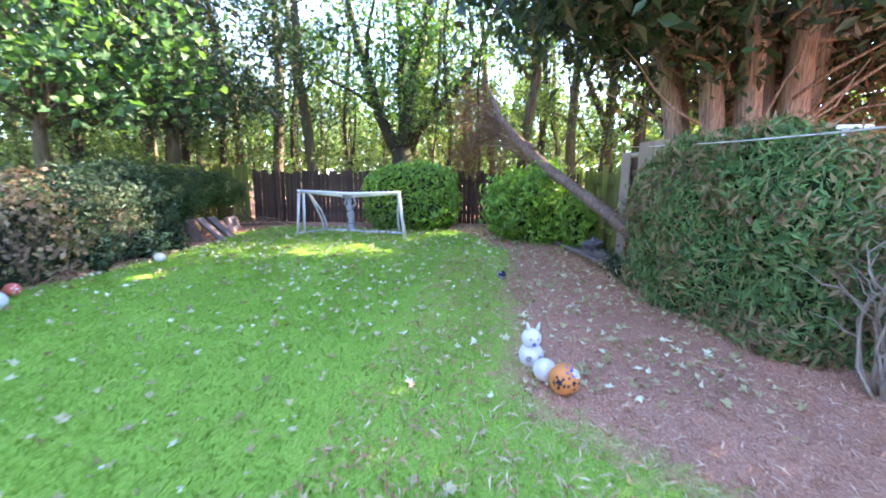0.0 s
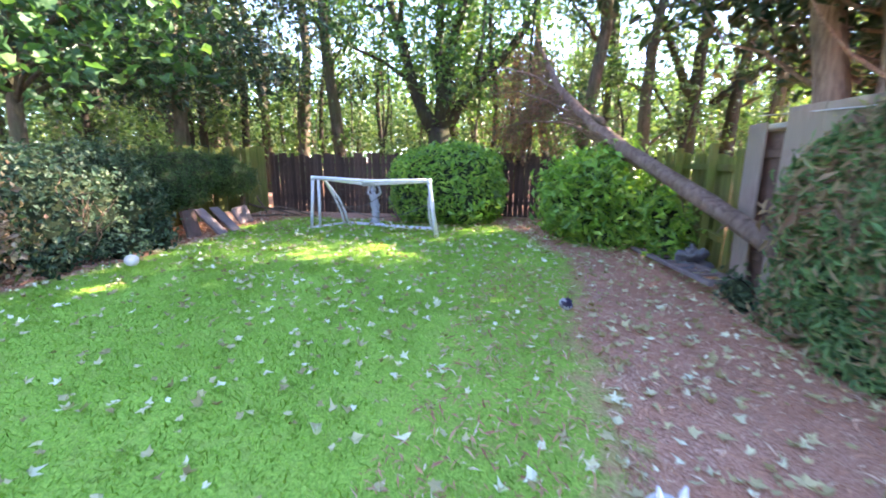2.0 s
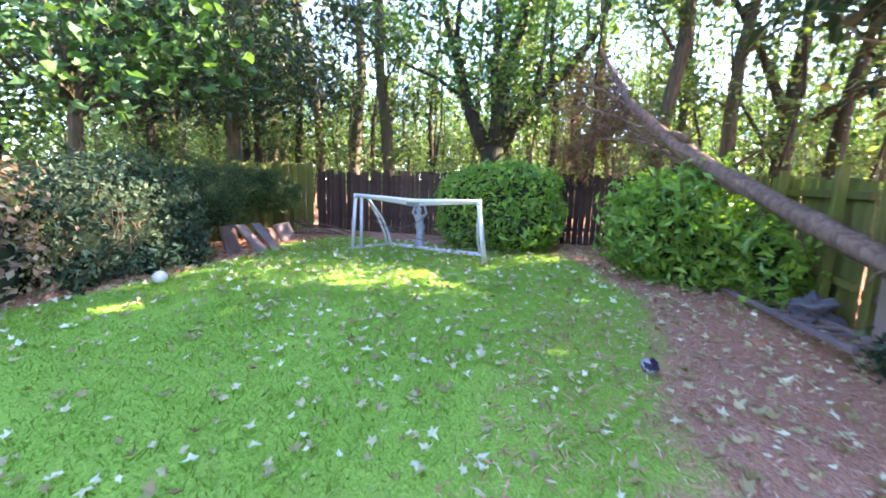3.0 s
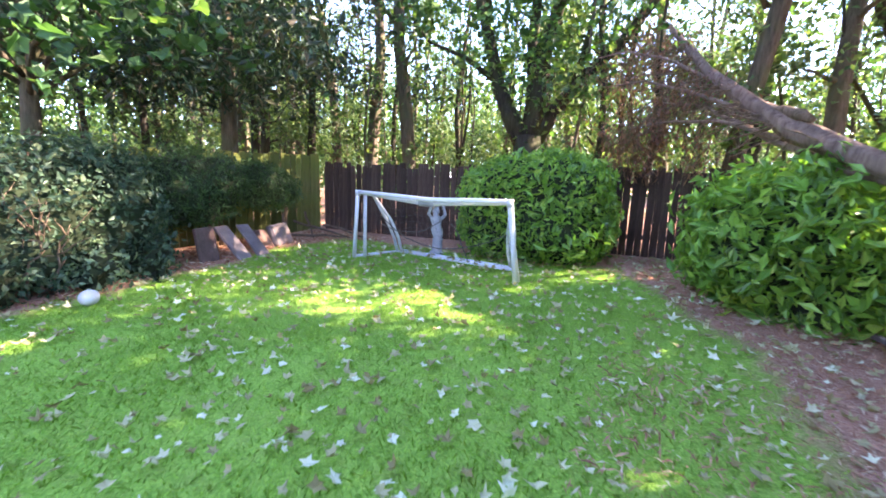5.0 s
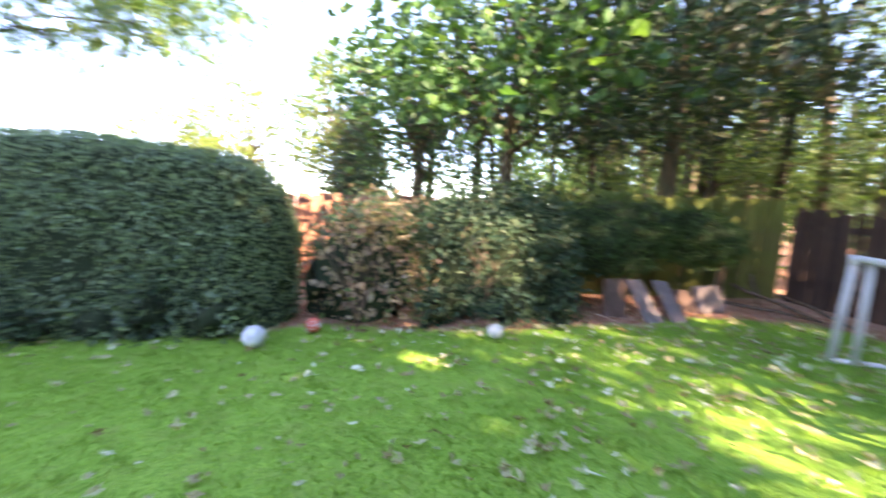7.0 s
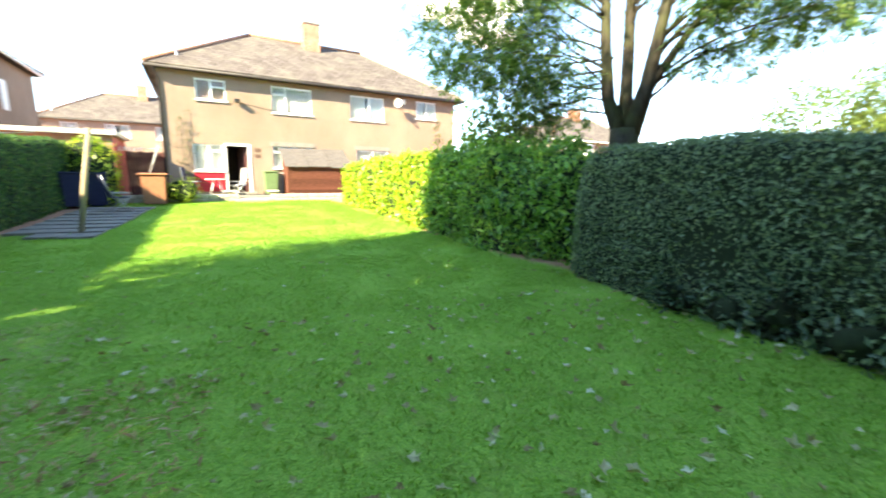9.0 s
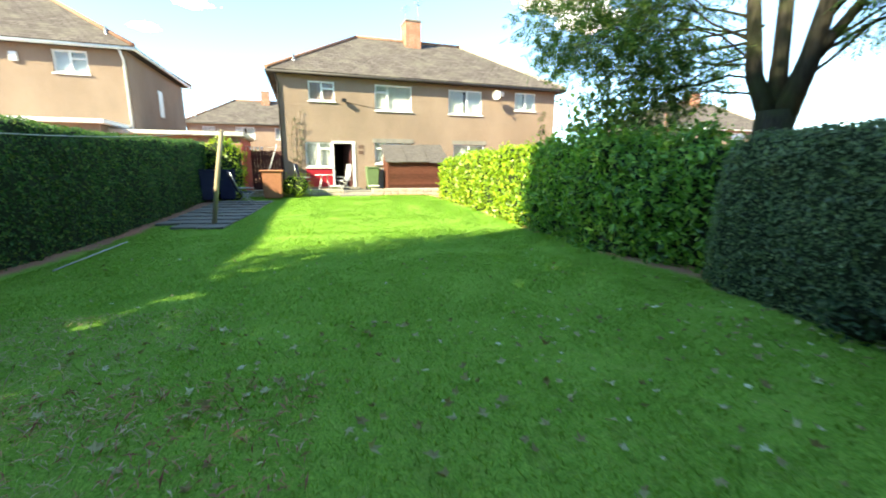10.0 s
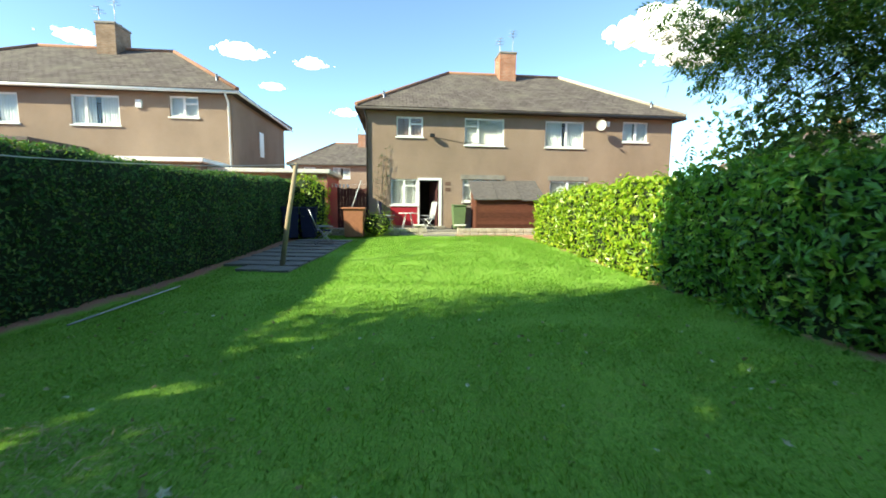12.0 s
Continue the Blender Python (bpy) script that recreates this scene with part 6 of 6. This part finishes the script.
def bare_shrub(m, label, n, tall, seed, mat="pale_twig"):
    st = random.Random(seed)
    t = base_at("bare_shrub", m, label, "shrub")
    for k in range(n):
        a = st.uniform(0, 6.28)
        e = Vector((math.cos(a) * 0.55 * st.random(), math.sin(a) * 0.75 * st.random(), tall * st.uniform(0.55, 1.0)))
        br = bend((st.uniform(-0.06, 0.06), st.uniform(-0.06, 0.06), -0.03), e, 0, 0.14, 7, seed * 17 + k)
        bm = tube(bmesh.new(), br, [0.017, 0.015, 0.013, 0.011, 0.009, 0.007, 0.005, 0.003], 6, 0.2)
        for j in range(4):
            o = br[3 + j]
            tube(bm, bend(o, o + Vector((st.uniform(-0.35, 0.35), st.uniform(-0.35, 0.35), st.uniform(0.05, 0.4))), 0, 0.15, 4, seed * 91 + k * 7 + j), [0.009, 0.007, 0.006, 0.004, 0.002], 5)
        part("branch", bm, mat, t)
    return t


bare_shrub(pose(3.0, 3.95, 0.05), "bare pale-twigged shrub at the end of the cypress hedge", 9, 1.7, 4)
bare_shrub(pose(-5.75, 5.35, 0.1), "bare brown stems within the dry shrub", 8, 1.35, 6, "twig")
bare_shrub(pose(-5.6, 3.3, 0.03), "bare dead stems at the foot of the privet hedge", 7, 0.6, 9, "twig")
bare_shrub(pose(-5.85, 6.6, 0.12), "bare grey stems among the privet shrubs", 8, 1.2, 12, "twig")


for k, (y, r, h) in enumerate(((2.3, 0.26, 0.3), (2.9, 0.3, 0.38), (3.45, 0.34, 0.5), (3.95, 0.3, 0.42), (6.2, 0.28, 0.45), (7.1, 0.3, 0.5), (7.7, 0.3, 0.42))):
    x = -5.3 if y < 5 else -5.62
    hedge("leafy_shoots", blob_shell((x, y, float(G(y)) + h * 0.45), (r * 0.6, r, h * 0.62), 0.3, 2.0, 0.25, 18, 12), 330, "privet" if k % 2 else "mixed", 0.075, 0.5,
          "loose green shoots growing out at the hedge foot", "shrub", loose=0.09, core_in=0.18, scatter=0.9)


# ---- clothes line ----
post = base_at("clothes_post", pose(3.06, -6.2, float(G(-6.2)) - 0.05), "leaning grey wooden clothes-line post on the paving edge", "post")
part("shaft", tube_mesh([(0, 0, 0), (-0.16, -0.07, 1.2), (-0.35, -0.15, 2.42)], [0.062, 0.055, 0.05], 10, 0.1), "post_wood", post)
part("hook", tube_mesh([(-0.35, -0.15, 2.36), (-0.3, -0.05, 2.4), (-0.31, -0.02, 2.34)], 0.01, 6), "steel", post)
line = tube_mesh(bend((2.72, -6.33, 2.4), (2.3, 7.95, 2.03), -0.4, 0.0, 14, 3), 0.006, 5)
tagged(part("clothes_line", line, "rope"), "thin white clothes line strung from the post past the hedge", "line")
hook = base_at("line_bracket", pose(3.05, 4.7, 0.08), "white bracket post for the clothes line behind the cypress hedge", "post")
part("shaft", tube_mesh([(0, 0, 0), (0, 0, 1.88)], 0.022, 8), "white", hook)
part("arm", tube_mesh([(-0.1, -0.06, 1.86), (0.25, 0.1, 1.88)], 0.018, 8), "white", hook)
tagged(part("pole", tube_mesh([(3.64, -1.54, 0.03), (3.78, -2.8, 0.035), (3.92, -3.95, 0.03)], 0.012, 8), "rope"), "thin white pole lying along the lawn edge", "pole")


# ---- patio by the house ----
def local_thing(name, u, depth, label, category, turn=0.0, z=0.5):
    return base_at(name, house_pose(u, depth, z) @ pose(0, 0, 0, 0, 0, turn), label, category)


def patio():
    p = base_at("patio", house_pose(0, 0, 0.5), "raised concrete-paved patio with a low stone edge", "patio", kind="structure")
    part("bed", box_mesh((-1.6, -2.1, -0.6), (9.0, -0.02, -0.045), 0), "concrete", p)
    shapes = []
    for k in range(3):
        bm = box_mesh((0.006, 0.006, -0.044), (0.594, 0.594, 0.0 + 0.004 * k), 0.006)
        me = bpy.data.meshes.new("slab")
        bm.to_mesh(me)
        bm.free()
        shapes.append(me)
    for i in range(17):
        for k in range(3):
            part("slab", shapes[(i * 7 + k * 3) % 3], "concrete", p).matrix_basis = pose(-1.5 + i * 0.6, -1.9 + k * 0.6, -0.002)
    st = random.Random(2)
    x = -1.6
    while x < 9.0:
        w = st.uniform(0.26, 0.48)
        for row in range(2):
            if not (2.25 < x < 3.6 and row == 1):
                part("stone", box_mesh((x + 0.006, -2.42 + st.uniform(0, 0.02), -0.2 + row * 0.16), (x + w - 0.006, -2.12, -0.05 + row * 0.16), 0.02), "stone", p)
        x += w
    part("step", box_mesh((2.3, -2.8, -0.3), (3.5, -2.43, -0.1), 0.02), "concrete", p)


patio()
for u in (2.15, 3.75):
    t = local_thing("stone_pedestal", u, -2.3, "small pale stone pedestal beside the patio steps", "pedestal", 0, 0.4)
    part("column", box_mesh((-0.1, -0.1, 0), (0.1, 0.1, 0.3), 0.02), "stone", t)
    part("cap", box_mesh((-0.22, -0.16, 0.302), (0.22, 0.16, 0.36), 0.015), "pale_stone", t)


def shed():
    s = local_thing("garden_shed", 4.42, -2.0, "low brown timber shed with sagging felt roof on the patio", "shed")
    w, d, hf, hb = 2.7, 1.15, 1.32, 1.98
    n = 11
    for k in range(n):
        z = 0.02 + k * (hf - 0.02) / n
        bm = box_mesh((0.02, -0.02, z), (w - 0.02, 0.012, z + (hf - 0.02) / n + 0.015), 0.003)
        bmesh.ops.rotate(bm, cent=(0, 0, z), matrix=Matrix.Rotation(radians(4), 3, "X"), verts=bm.verts)
        part("board", bm, "shed_wood", s)
    for x in (0.0, w - 0.02):
        bm = bmesh.new()
        pts = [(x, 0.03, 0), (x, d, 0), (x, d, hb), (x, 0.03, hf + 0.02)]
        a = [bm.verts.new(p) for p in pts]
        b = [bm.verts.new((p[0] + 0.02, p[1], p[2])) for p in pts]
        bm.faces.new(a[::-1])
        bm.faces.new(b)
        for k in range(4):
            bm.faces.new((a[k], a[(k + 1) % 4], b[(k + 1) % 4], b[k]))
        part("side", bm, "shed_wood", s)
        part("corner_post", box_mesh((x - 0.03, -0.035, 0), (x + 0.05, 0.03, hf + 0.04), 0.005), "shed_wood", s)
    part("back", box_mesh((0.02, d - 0.02, 0), (w - 0.02, d, hb), 0), "shed_wood", s)
    slope = math.degrees(math.atan2(hb - hf, d))
    for k in range(3):
        x0, x1 = -0.12 + k * 0.98, -0.12 + (k + 1) * 0.98 - 0.01
        bm = bmesh.new()
        m = 8
        rows = []
        for i in range(m + 1):
            y = -0.16 + (d + 0.2) * i / m
            z = hf + 0.07 + (y) * (hb - hf) / d + 0.02 * math.sin(i * 1.3 + k * 2) - (0.03 if i == 0 else 0)
            rows.append([(x0, y, z), ((x0 + x1) / 2, y, z - 0.012), (x1, y, z + 0.01)])
        top = [[bm.verts.new(p) for p in r] for r in rows]
        low = [[bm.verts.new((p[0], p[1], p[2] - 0.035)) for p in r] for r in rows]
        for i in range(m):
            for j in range(2):
                bm.faces.new((top[i][j], top[i][j + 1], top[i + 1][j + 1], top[i + 1][j]))
                bm.faces.new((low[i][j], low[i + 1][j], low[i + 1][j + 1], low[i][j + 1]))
            bm.faces.new((top[i][0], top[i + 1][0], low[i + 1][0], low[i][0]))
            bm.faces.new((top[i][2], low[i][2], low[i + 1][2], top[i + 1][2]))
        for i, j in ((0, 0), (0, 1)):
            bm.faces.new((top[i][j], low[i][j], low[i][j + 1], top[i][j + 1]))
            bm.faces.new((top[m][j], top[m][j + 1], low[m][j + 1], low[m][j]))
        part("felt_sheet", bm, "felt", s)


shed()


def wheelie_bin(u, depth, mat, label, h=0.98, z=0.5, turn=0):
    b = local_thing("wheelie_bin", u, depth, label, "bin", turn, z)
    bm = bmesh.new()
    lo = [bm.verts.new(p) for p in ((-0.22, -0.24, 0.05), (0.22, -0.24, 0.05), (0.22, 0.24, 0.05), (-0.22, 0.24, 0.05))]
    hi = [bm.verts.new(p) for p in ((-0.28, -0.3, h), (0.28, -0.3, h), (0.28, 0.32, h), (-0.28, 0.32, h))]
    bm.faces.new(lo[::-1])
    bm.faces.new(hi)
    for k in range(4):
        bm.faces.new((lo[k], lo[(k + 1) % 4], hi[(k + 1) % 4], hi[k]))
    bmesh.ops.bevel(bm, geom=list(bm.edges), offset=0.025, segments=2, affect="EDGES")
    part("body", bm, mat, b)
    part("lid", box_mesh((-0.3, -0.34, h + 0.002), (0.3, 0.34, h + 0.06), 0.025), mat, b)
    part("handle", tube_mesh([(-0.2, 0.36, h), (0.2, 0.36, h)], 0.018, 8), mat, b)
    for x in (-0.24, 0.24):
        part("wheel", tube_mesh([(x - 0.025, 0.2, 0.1), (x + 0.025, 0.2, 0.1)], 0.1, 14), "black", b)
    return b


wheelie_bin(3.85, -1.25, "green", "green plastic wheelie bin by the shed")
wheelie_bin(4.2, -0.7, "grey", "grey plastic wheelie bin by the shed", 0.9)
navy = wheelie_bin(-1.75, -3.4, "navy", "dark navy wheelie bin on the side path", 1.05, 0.3)
wheelie_bin(-2.35, -3.6, "navy", "dark navy wheelie bin on the side path", 1.05, 0.3, 15)


def composter():
    c = local_thing("water_butt", -0.25, -2.9, "square terracotta-brown plastic water butt with overhanging lid", "water butt", 0, 0.33)
    bm = bmesh.new()
    lo = [bm.verts.new(p) for p in ((-0.33, -0.3, 0), (0.33, -0.3, 0), (0.33, 0.3, 0), (-0.33, 0.3, 0))]
    hi = [bm.verts.new(p) for p in ((-0.36, -0.33, 1.0), (0.36, -0.33, 1.0), (0.36, 0.33, 1.0), (-0.36, 0.33, 1.0))]
    bm.faces.new(lo[::-1])
    bm.faces.new(hi)
    for k in range(4):
        bm.faces.new((lo[k], lo[(k + 1) % 4], hi[(k + 1) % 4], hi[k]))
    bmesh.ops.bevel(bm, geom=list(bm.edges), offset=0.03, segments=2, affect="EDGES")
    part("body", bm, "terracotta", c)
    part("lid", box_mesh((-0.42, -0.38, 1.0), (0.42, 0.38, 1.07), 0.02), "terracotta", c)


composter()
tagged(part("broom_handle", tube_mesh([house_pose(-0.35, -2.75, 1.42).translation, house_pose(-0.05, -2.3, 2.4).translation], 0.018, 8), "rope"), "thin pale pole leaning behind the water butt", "pole")


def folding_chair(m, seat_mat, frame_mat, label, recline=20):
    c = base_at("garden_chair", m, label, "chair")
    for x in (-0.26, 0.26):
        part("leg", tube_mesh([(x, -0.28, 0.0), (x, 0.2, 0.55)], 0.014, 8), frame_mat, c)
        part("leg", tube_mesh([(x * 0.94, 0.3, 0.0), (x * 0.94, -0.22, 0.45)], 0.014, 8), frame_mat, c)
        part("armrest", box_mesh((x - 0.03, -0.25, 0.56), (x + 0.03, 0.22, 0.59), 0.008), "grey", c)
        part("back_tube", tube_mesh([(x * 0.9, 0.2, 0.42), (x * 0.9, 0.2 + 0.72 * math.sin(radians(recline)), 0.42 + 0.72 * math.cos(radians(recline)))], 0.013, 8), frame_mat, c)
    part("foot_bar", tube_mesh([(-0.26, -0.28, 0.02), (0.26, -0.28, 0.02)], 0.013, 8), frame_mat, c)
    bm = bmesh.new()
    boxed(bm, (-0.23, -0.24, 0.425), (0.23, 0.22, 0.45), 0.008)
    part("seat", bm, seat_mat, c)
    bm = box_mesh((-0.23, -0.012, 0.05), (0.23, 0.012, 0.74), 0.008)
    bmesh.ops.rotate(bm, cent=(0, 0, 0), matrix=Matrix.Rotation(radians(-recline), 3, "X"), verts=bm.verts)
    bmesh.ops.translate(bm, vec=(0, 0.2, 0.42), verts=bm.verts)
    part("backrest", bm, seat_mat, c)
    return c


folding_chair(pose(3.25, -9.75, float(G(-9.75)) + 0.03, 0, 0, -62), "navy", "steel", "folding garden recliner with navy fabric and pale metal frame")
folding_chair(house_pose(2.55, -1.15, 0.5) @ pose(0, 0, 0, 0, 0, -70), "grey", "white", "white-framed garden chair beside the small table", 10)
folding_chair(house_pose(0.9, -1.2, 0.5) @ pose(0, 0, 0, 0, 0, 75), "navy", "steel", "dark-seated garden chair beside the small table", 10)


def small_table():
    t = local_thing("garden_table", 1.75, -1.25, "small white metal garden table on the patio", "table")
    part("tabletop", tube_mesh([(0, 0, 0.66), (0, 0, 0.69)], 0.4, 24), "white", t)
    for k in range(4):
        a = k * math.pi / 2 + 0.6
        part("leg", tube_mesh([(0.12 * math.cos(a), 0.12 * math.sin(a), 0.66), (0.34 * math.cos(a), 0.34 * math.sin(a), 0)], 0.012, 8), "white", t)


small_table()


def outbuilding():
    o = local_thing("outbuilding", -6.2, -1.4, "flat-roofed brick outhouse between the houses", "outbuilding", 0, 0.4)
    part("wall", uv_box((0, 0, -0.3), (4.75, 3.4, 2.3)), "brick", o)
    part("roof", box_mesh((-0.15, -0.2, 2.302), (4.9, 3.6, 2.46), 0.02), "pale_stone", o)
    part("painted_side", box_mesh((4.752, 0.0, 0.0), (4.77, 3.3, 2.2), 0), "red", o, "red-painted side wall")


outbuilding()
g = local_thing("side_gate", -1.35, 0.6, "dark reddish timber gate between the buildings", "gate", 0, 0.4)
for k in range(10):
    part("board", box_mesh((0.02 + k * 0.135, 0, 0), (0.148 + k * 0.135, 0.025, 1.85 - 0.02 * (k % 3)), 0.004), "dark_wood", g)
for z in (0.3, 1.5):
    part("rail", box_mesh((0.0, 0.026, z), (1.38, 0.06, z + 0.09), 0.005), "dark_wood", g)
bunting = local_thing("bunting", -1.4, -0.3, "string of small white pegs and flags across the side passage", "bunting", 0, 0.4)
part("cord", tube_mesh(bend((-0.2, 0, 2.02), (1.4, 0.2, 2.0), -0.08, 0, 8, 1), 0.008, 5), "rope", bunting)
for k in range(5):
    part("flag", box_mesh((-0.05 + k * 0.16, 0.02, 1.82), (0.02 + k * 0.16, 0.03, 1.96), 0.004), "white", bunting)
hedge("climber", blob_shell((4.45, -11.7, 1.22), (0.72, 0.6, 1.25), 0.22, 2.4), 3000, "laurel_hedge", 0.1, 0.5, "bright green climber over the outhouse end", "bush", loose=0.08)
hedge("shrub", blob_shell(tuple(house_pose(0.55, -2.75, 0.78).translation), (0.5, 0.32, 0.42), 0.14, 2.2), 900, "laurel_hedge", 0.09, 0.22, "spiky yellow-green shrub at the house corner", "bush", loose=0.12)


def wall_climber():
    st = random.Random(11)
    t = local_thing("wall_climber", 0.55, -0.06, "sparse climbing plant with thin stems up the house wall", "climber")
    tips = []
    for k in range(4):
        x = st.uniform(-0.3, 0.3)
        br = bend((x * 0.6, -0.03, 0), (x, -0.03, st.uniform(2.6, 3.4)), 0, 0.05, 9, k + 30)
        br = [Vector((p.x, min(-0.02, p.y * 0.2 - 0.02), p.z)) for p in br]
        bm = tube(bmesh.new(), br, 0.008, 5)
        for p in br[2:]:
            e = p + Vector((st.uniform(-0.25, 0.25), -0.02, st.uniform(-0.02, 0.12)))
            tube(bm, [p, e], 0.005, 4)
            tips += [tuple(p), tuple(e), tuple(p.lerp(e, 0.6))]
        part("stem", bm, "twig", t)
    p, nor = spray(tips, 4, 0.05)
    tagged(part("foliage", leaf_mesh("foliage", p, nor, 0.055, 0.5), "mixed", t), kind="stuff")


wall_climber()


def side_paving():
    p = base_at("paving", pose(2.5, -11.0, 0), "worn concrete paving slabs on the shaded lawn side", "paving", kind="structure")
    st = random.Random(6)
    for k in range(3):
        bm = box_mesh((0.008, 0.008, -0.04), (0.592, 0.592, 0.046 + 0.004 * k), 0.008)
        me = bpy.data.meshes.new("slab")
        bm.to_mesh(me)
        bm.free()
        for i in range(k, 36, 3):
            c, r = i % 3, i // 3
            if r > 8 or (c == 2 and r > 7):
                continue
            y = 0.35 + r * 0.6
            part("slab", me, "concrete", p).matrix_basis = pose(c * 0.6 + 0.1 + 0.03 * math.sin(r), y - 0.3, float(G(y - 11.0)), st.uniform(-0.8, 0.8), st.uniform(-0.8, 0.8), st.uniform(-1, 1))


side_paving()


# ---- litter ----
def litter(name, n, area, size, mat, label, want, slim=0.7, lift=0.018, dense=None):
    x0, x1, y0, y1 = area
    x, y = rng.uniform(x0, x1, n), rng.uniform(y0, y1, n)
    m = soil_mask(x, y)
    keep = (m > 0.45) if want == "soil" else (m < 0.4) if want == "lawn" else m < 2
    if dense is not None:
        keep &= rng.random(n) < dense(x, y)
    x, y = x[keep], y[keep]
    p = np.stack([x, y, G(y) + lift + rng.random(len(x)) * 0.012], 1)
    nor = unit(rng.normal(0, 0.35, p.shape) + np.array([0, 0, 1.0]))
    me = lobed_leaves(name, p, nor, size) if mat == "litter" else leaf_mesh(name, p, nor, size, slim, 0.0, 0.15, 0.45)
    return tagged(part(name, me, mat), label, "leaves", kind="stuff")


litter("fallen_leaves", 4600, (-5.4, 1.5, 1.2, 11), 0.068, "litter", "pale and brown fallen leaves scattered on the lawn", "lawn", dense=lambda x, y: 0.25 + 0.75 * np.clip((y - 4) / 4, 0, 1), lift=0.03)
litter("fallen_leaves", 260, (-5.2, 3.5, -2.5, 2.5), 0.045, "litter", "a few dry fallen leaves on the lawn", "lawn", lift=0.03)
litter("fallen_leaves", 2300, (-1, 2.4, 3.6, 12), 0.07, "litter", "pale and brown fallen leaves on the soil bed", "soil")
litter("needle_litter", 46000, (-0.5, 3.2, 1.2, 12), 0.055, "needles", "reddish conifer needles and twigs strewn on the soil", "soil", 0.11, 0.006)
litter("needle_litter", 6000, (-7, -4.8, 4.5, 11.4), 0.06, "needles", "brown twigs and dead leaves under the shrubs", "soil", 0.3, 0.006)
litter("dry_straw", 5200, (-0.2, 2.6, 0.6, 3.6), 0.075, "straw", "pale dry straw lying in the thin grass", "lawn", 0.07, 0.03, dense=lambda x, y: np.clip((x - 0.1) / 1.0, 0, 1))
litter("stray_needles", 9000, (-0.6, 2.2, 2.2, 8), 0.055, "needles", "reddish needles scattered in the thin grass", "lawn", 0.14, 0.022)


# ---- undergrowth and far wood ----
def undergrowth():
    st = random.Random(77)
    tips = []
    for k in range(820):
        y = 12.9 + st.random() ** 1.2 * 16
        x = st.uniform(-22, 12)
        z = float(G(y)) + st.random() ** 1.4 * 7.0 + 0.2
        tips.append((x, y, z))
    for k in range(110):
        tips.append((st.uniform(-16, -8.8), st.uniform(4.5, 13), 0.2 + st.random() ** 1.5 * 3.2))
    p, nor = spray(tips, 60, 0.42)
    tagged(part("undergrowth", leaf_mesh("undergrowth", p, nor, 0.115, 0.6), "wood_leaf"), "light green saplings and undergrowth in the wood", "undergrowth", kind="stuff")


undergrowth()


def far_wood():
    st = random.Random(78)
    tips = []
    for k in range(2500):
        a = radians(st.uniform(-68, 48))
        d = st.uniform(36, 52)
        tips.append((d * math.sin(a), d * math.cos(a), st.uniform(0.3, 1.0) * 11 * st.random() ** 0.6))
    p, nor = spray(tips, 32, 0.95)
    tagged(part("far_wood", leaf_mesh("far_wood", p, nor, 0.42, 0.6), "ash"), "distant sunlit tree crowns beyond the wood", "trees", kind="stuff")


far_wood()


def saplings():
    """Bare thin poles of young trees among the others."""
    st = random.Random(31)
    made = []
    for k in range(4):
        t = base_at("sapling", pose(0, 0, 0), "thin bare sapling stem in the wood", "tree", "saplings of the wood")
        top = (st.uniform(-0.8, 0.8), st.uniform(-0.8, 0.8), st.uniform(6, 9))
        pts = bend((0, 0, -0.1), top, 0, 0.05, 9, k + 300)
        part("stem", tube_mesh(pts, [0.05 - 0.0045 * i for i in range(10)], 6), "bark_light" if k % 2 else "bark", t)
        made.append(t)
    for k in range(86):
        y = 13.0 + st.random() * 14
        m = pose(st.uniform(-19, 11), y, float(G(y)), 0, 0, st.uniform(0, 360))
        if k < 4:
            made[k].matrix_world = m
        else:
            copy_thing(made[k % 4], m)


saplings()


# ---- clouds ----
def cloud(m, wide, seed):
    st = random.Random(seed)
    bm = bmesh.new()
    for k in range(110):
        x = st.gauss(0, 0.22)
        r = wide * (0.15 - 0.25 * abs(x)) * st.uniform(0.2, 1.1) ** 1.4
        r = max(r, wide * 0.018)
        s = bmesh.ops.create_icosphere(bm, subdivisions=3, radius=r)
        c = Vector((x * wide, st.gauss(0, 0.06) * wide, abs(st.gauss(0, 0.06)) * wide))
        for v in s["verts"]:
            v.co.z *= 0.7
            v.co = v.co * (1 + 0.22 * noise.noise(v.co / r * 1.7 + c) + 0.12 * noise.noise(v.co / r * 4.5 - c)) + c
    for f in bm.faces:
        f.smooth = True
    o = part("cloud", bm, "cloud")
    o.matrix_world = m
    return tagged(o, "small white fair-weather cloud in the blue sky", "cloud", "clouds", "structure")

cloud(pose(306, -590, 211, 0, 0, -153), 77, 428)
cloud(pose(222, -628, 207, 0, 0, -161), 56, 550)
cloud(pose(179, -658, 143, 0, 0, -165), 42, 611)
cloud(pose(274, -618, 172, 0, 0, -156), 42, 485)
cloud(pose(454, -493, 195, 0, 0, -137), 57, 137)
cloud(pose(-283, -594, 234, 0, 0, 155), 182, 1185)
cloud(pose(-313, -591, 202, 0, 0, 152), 115, 1225)
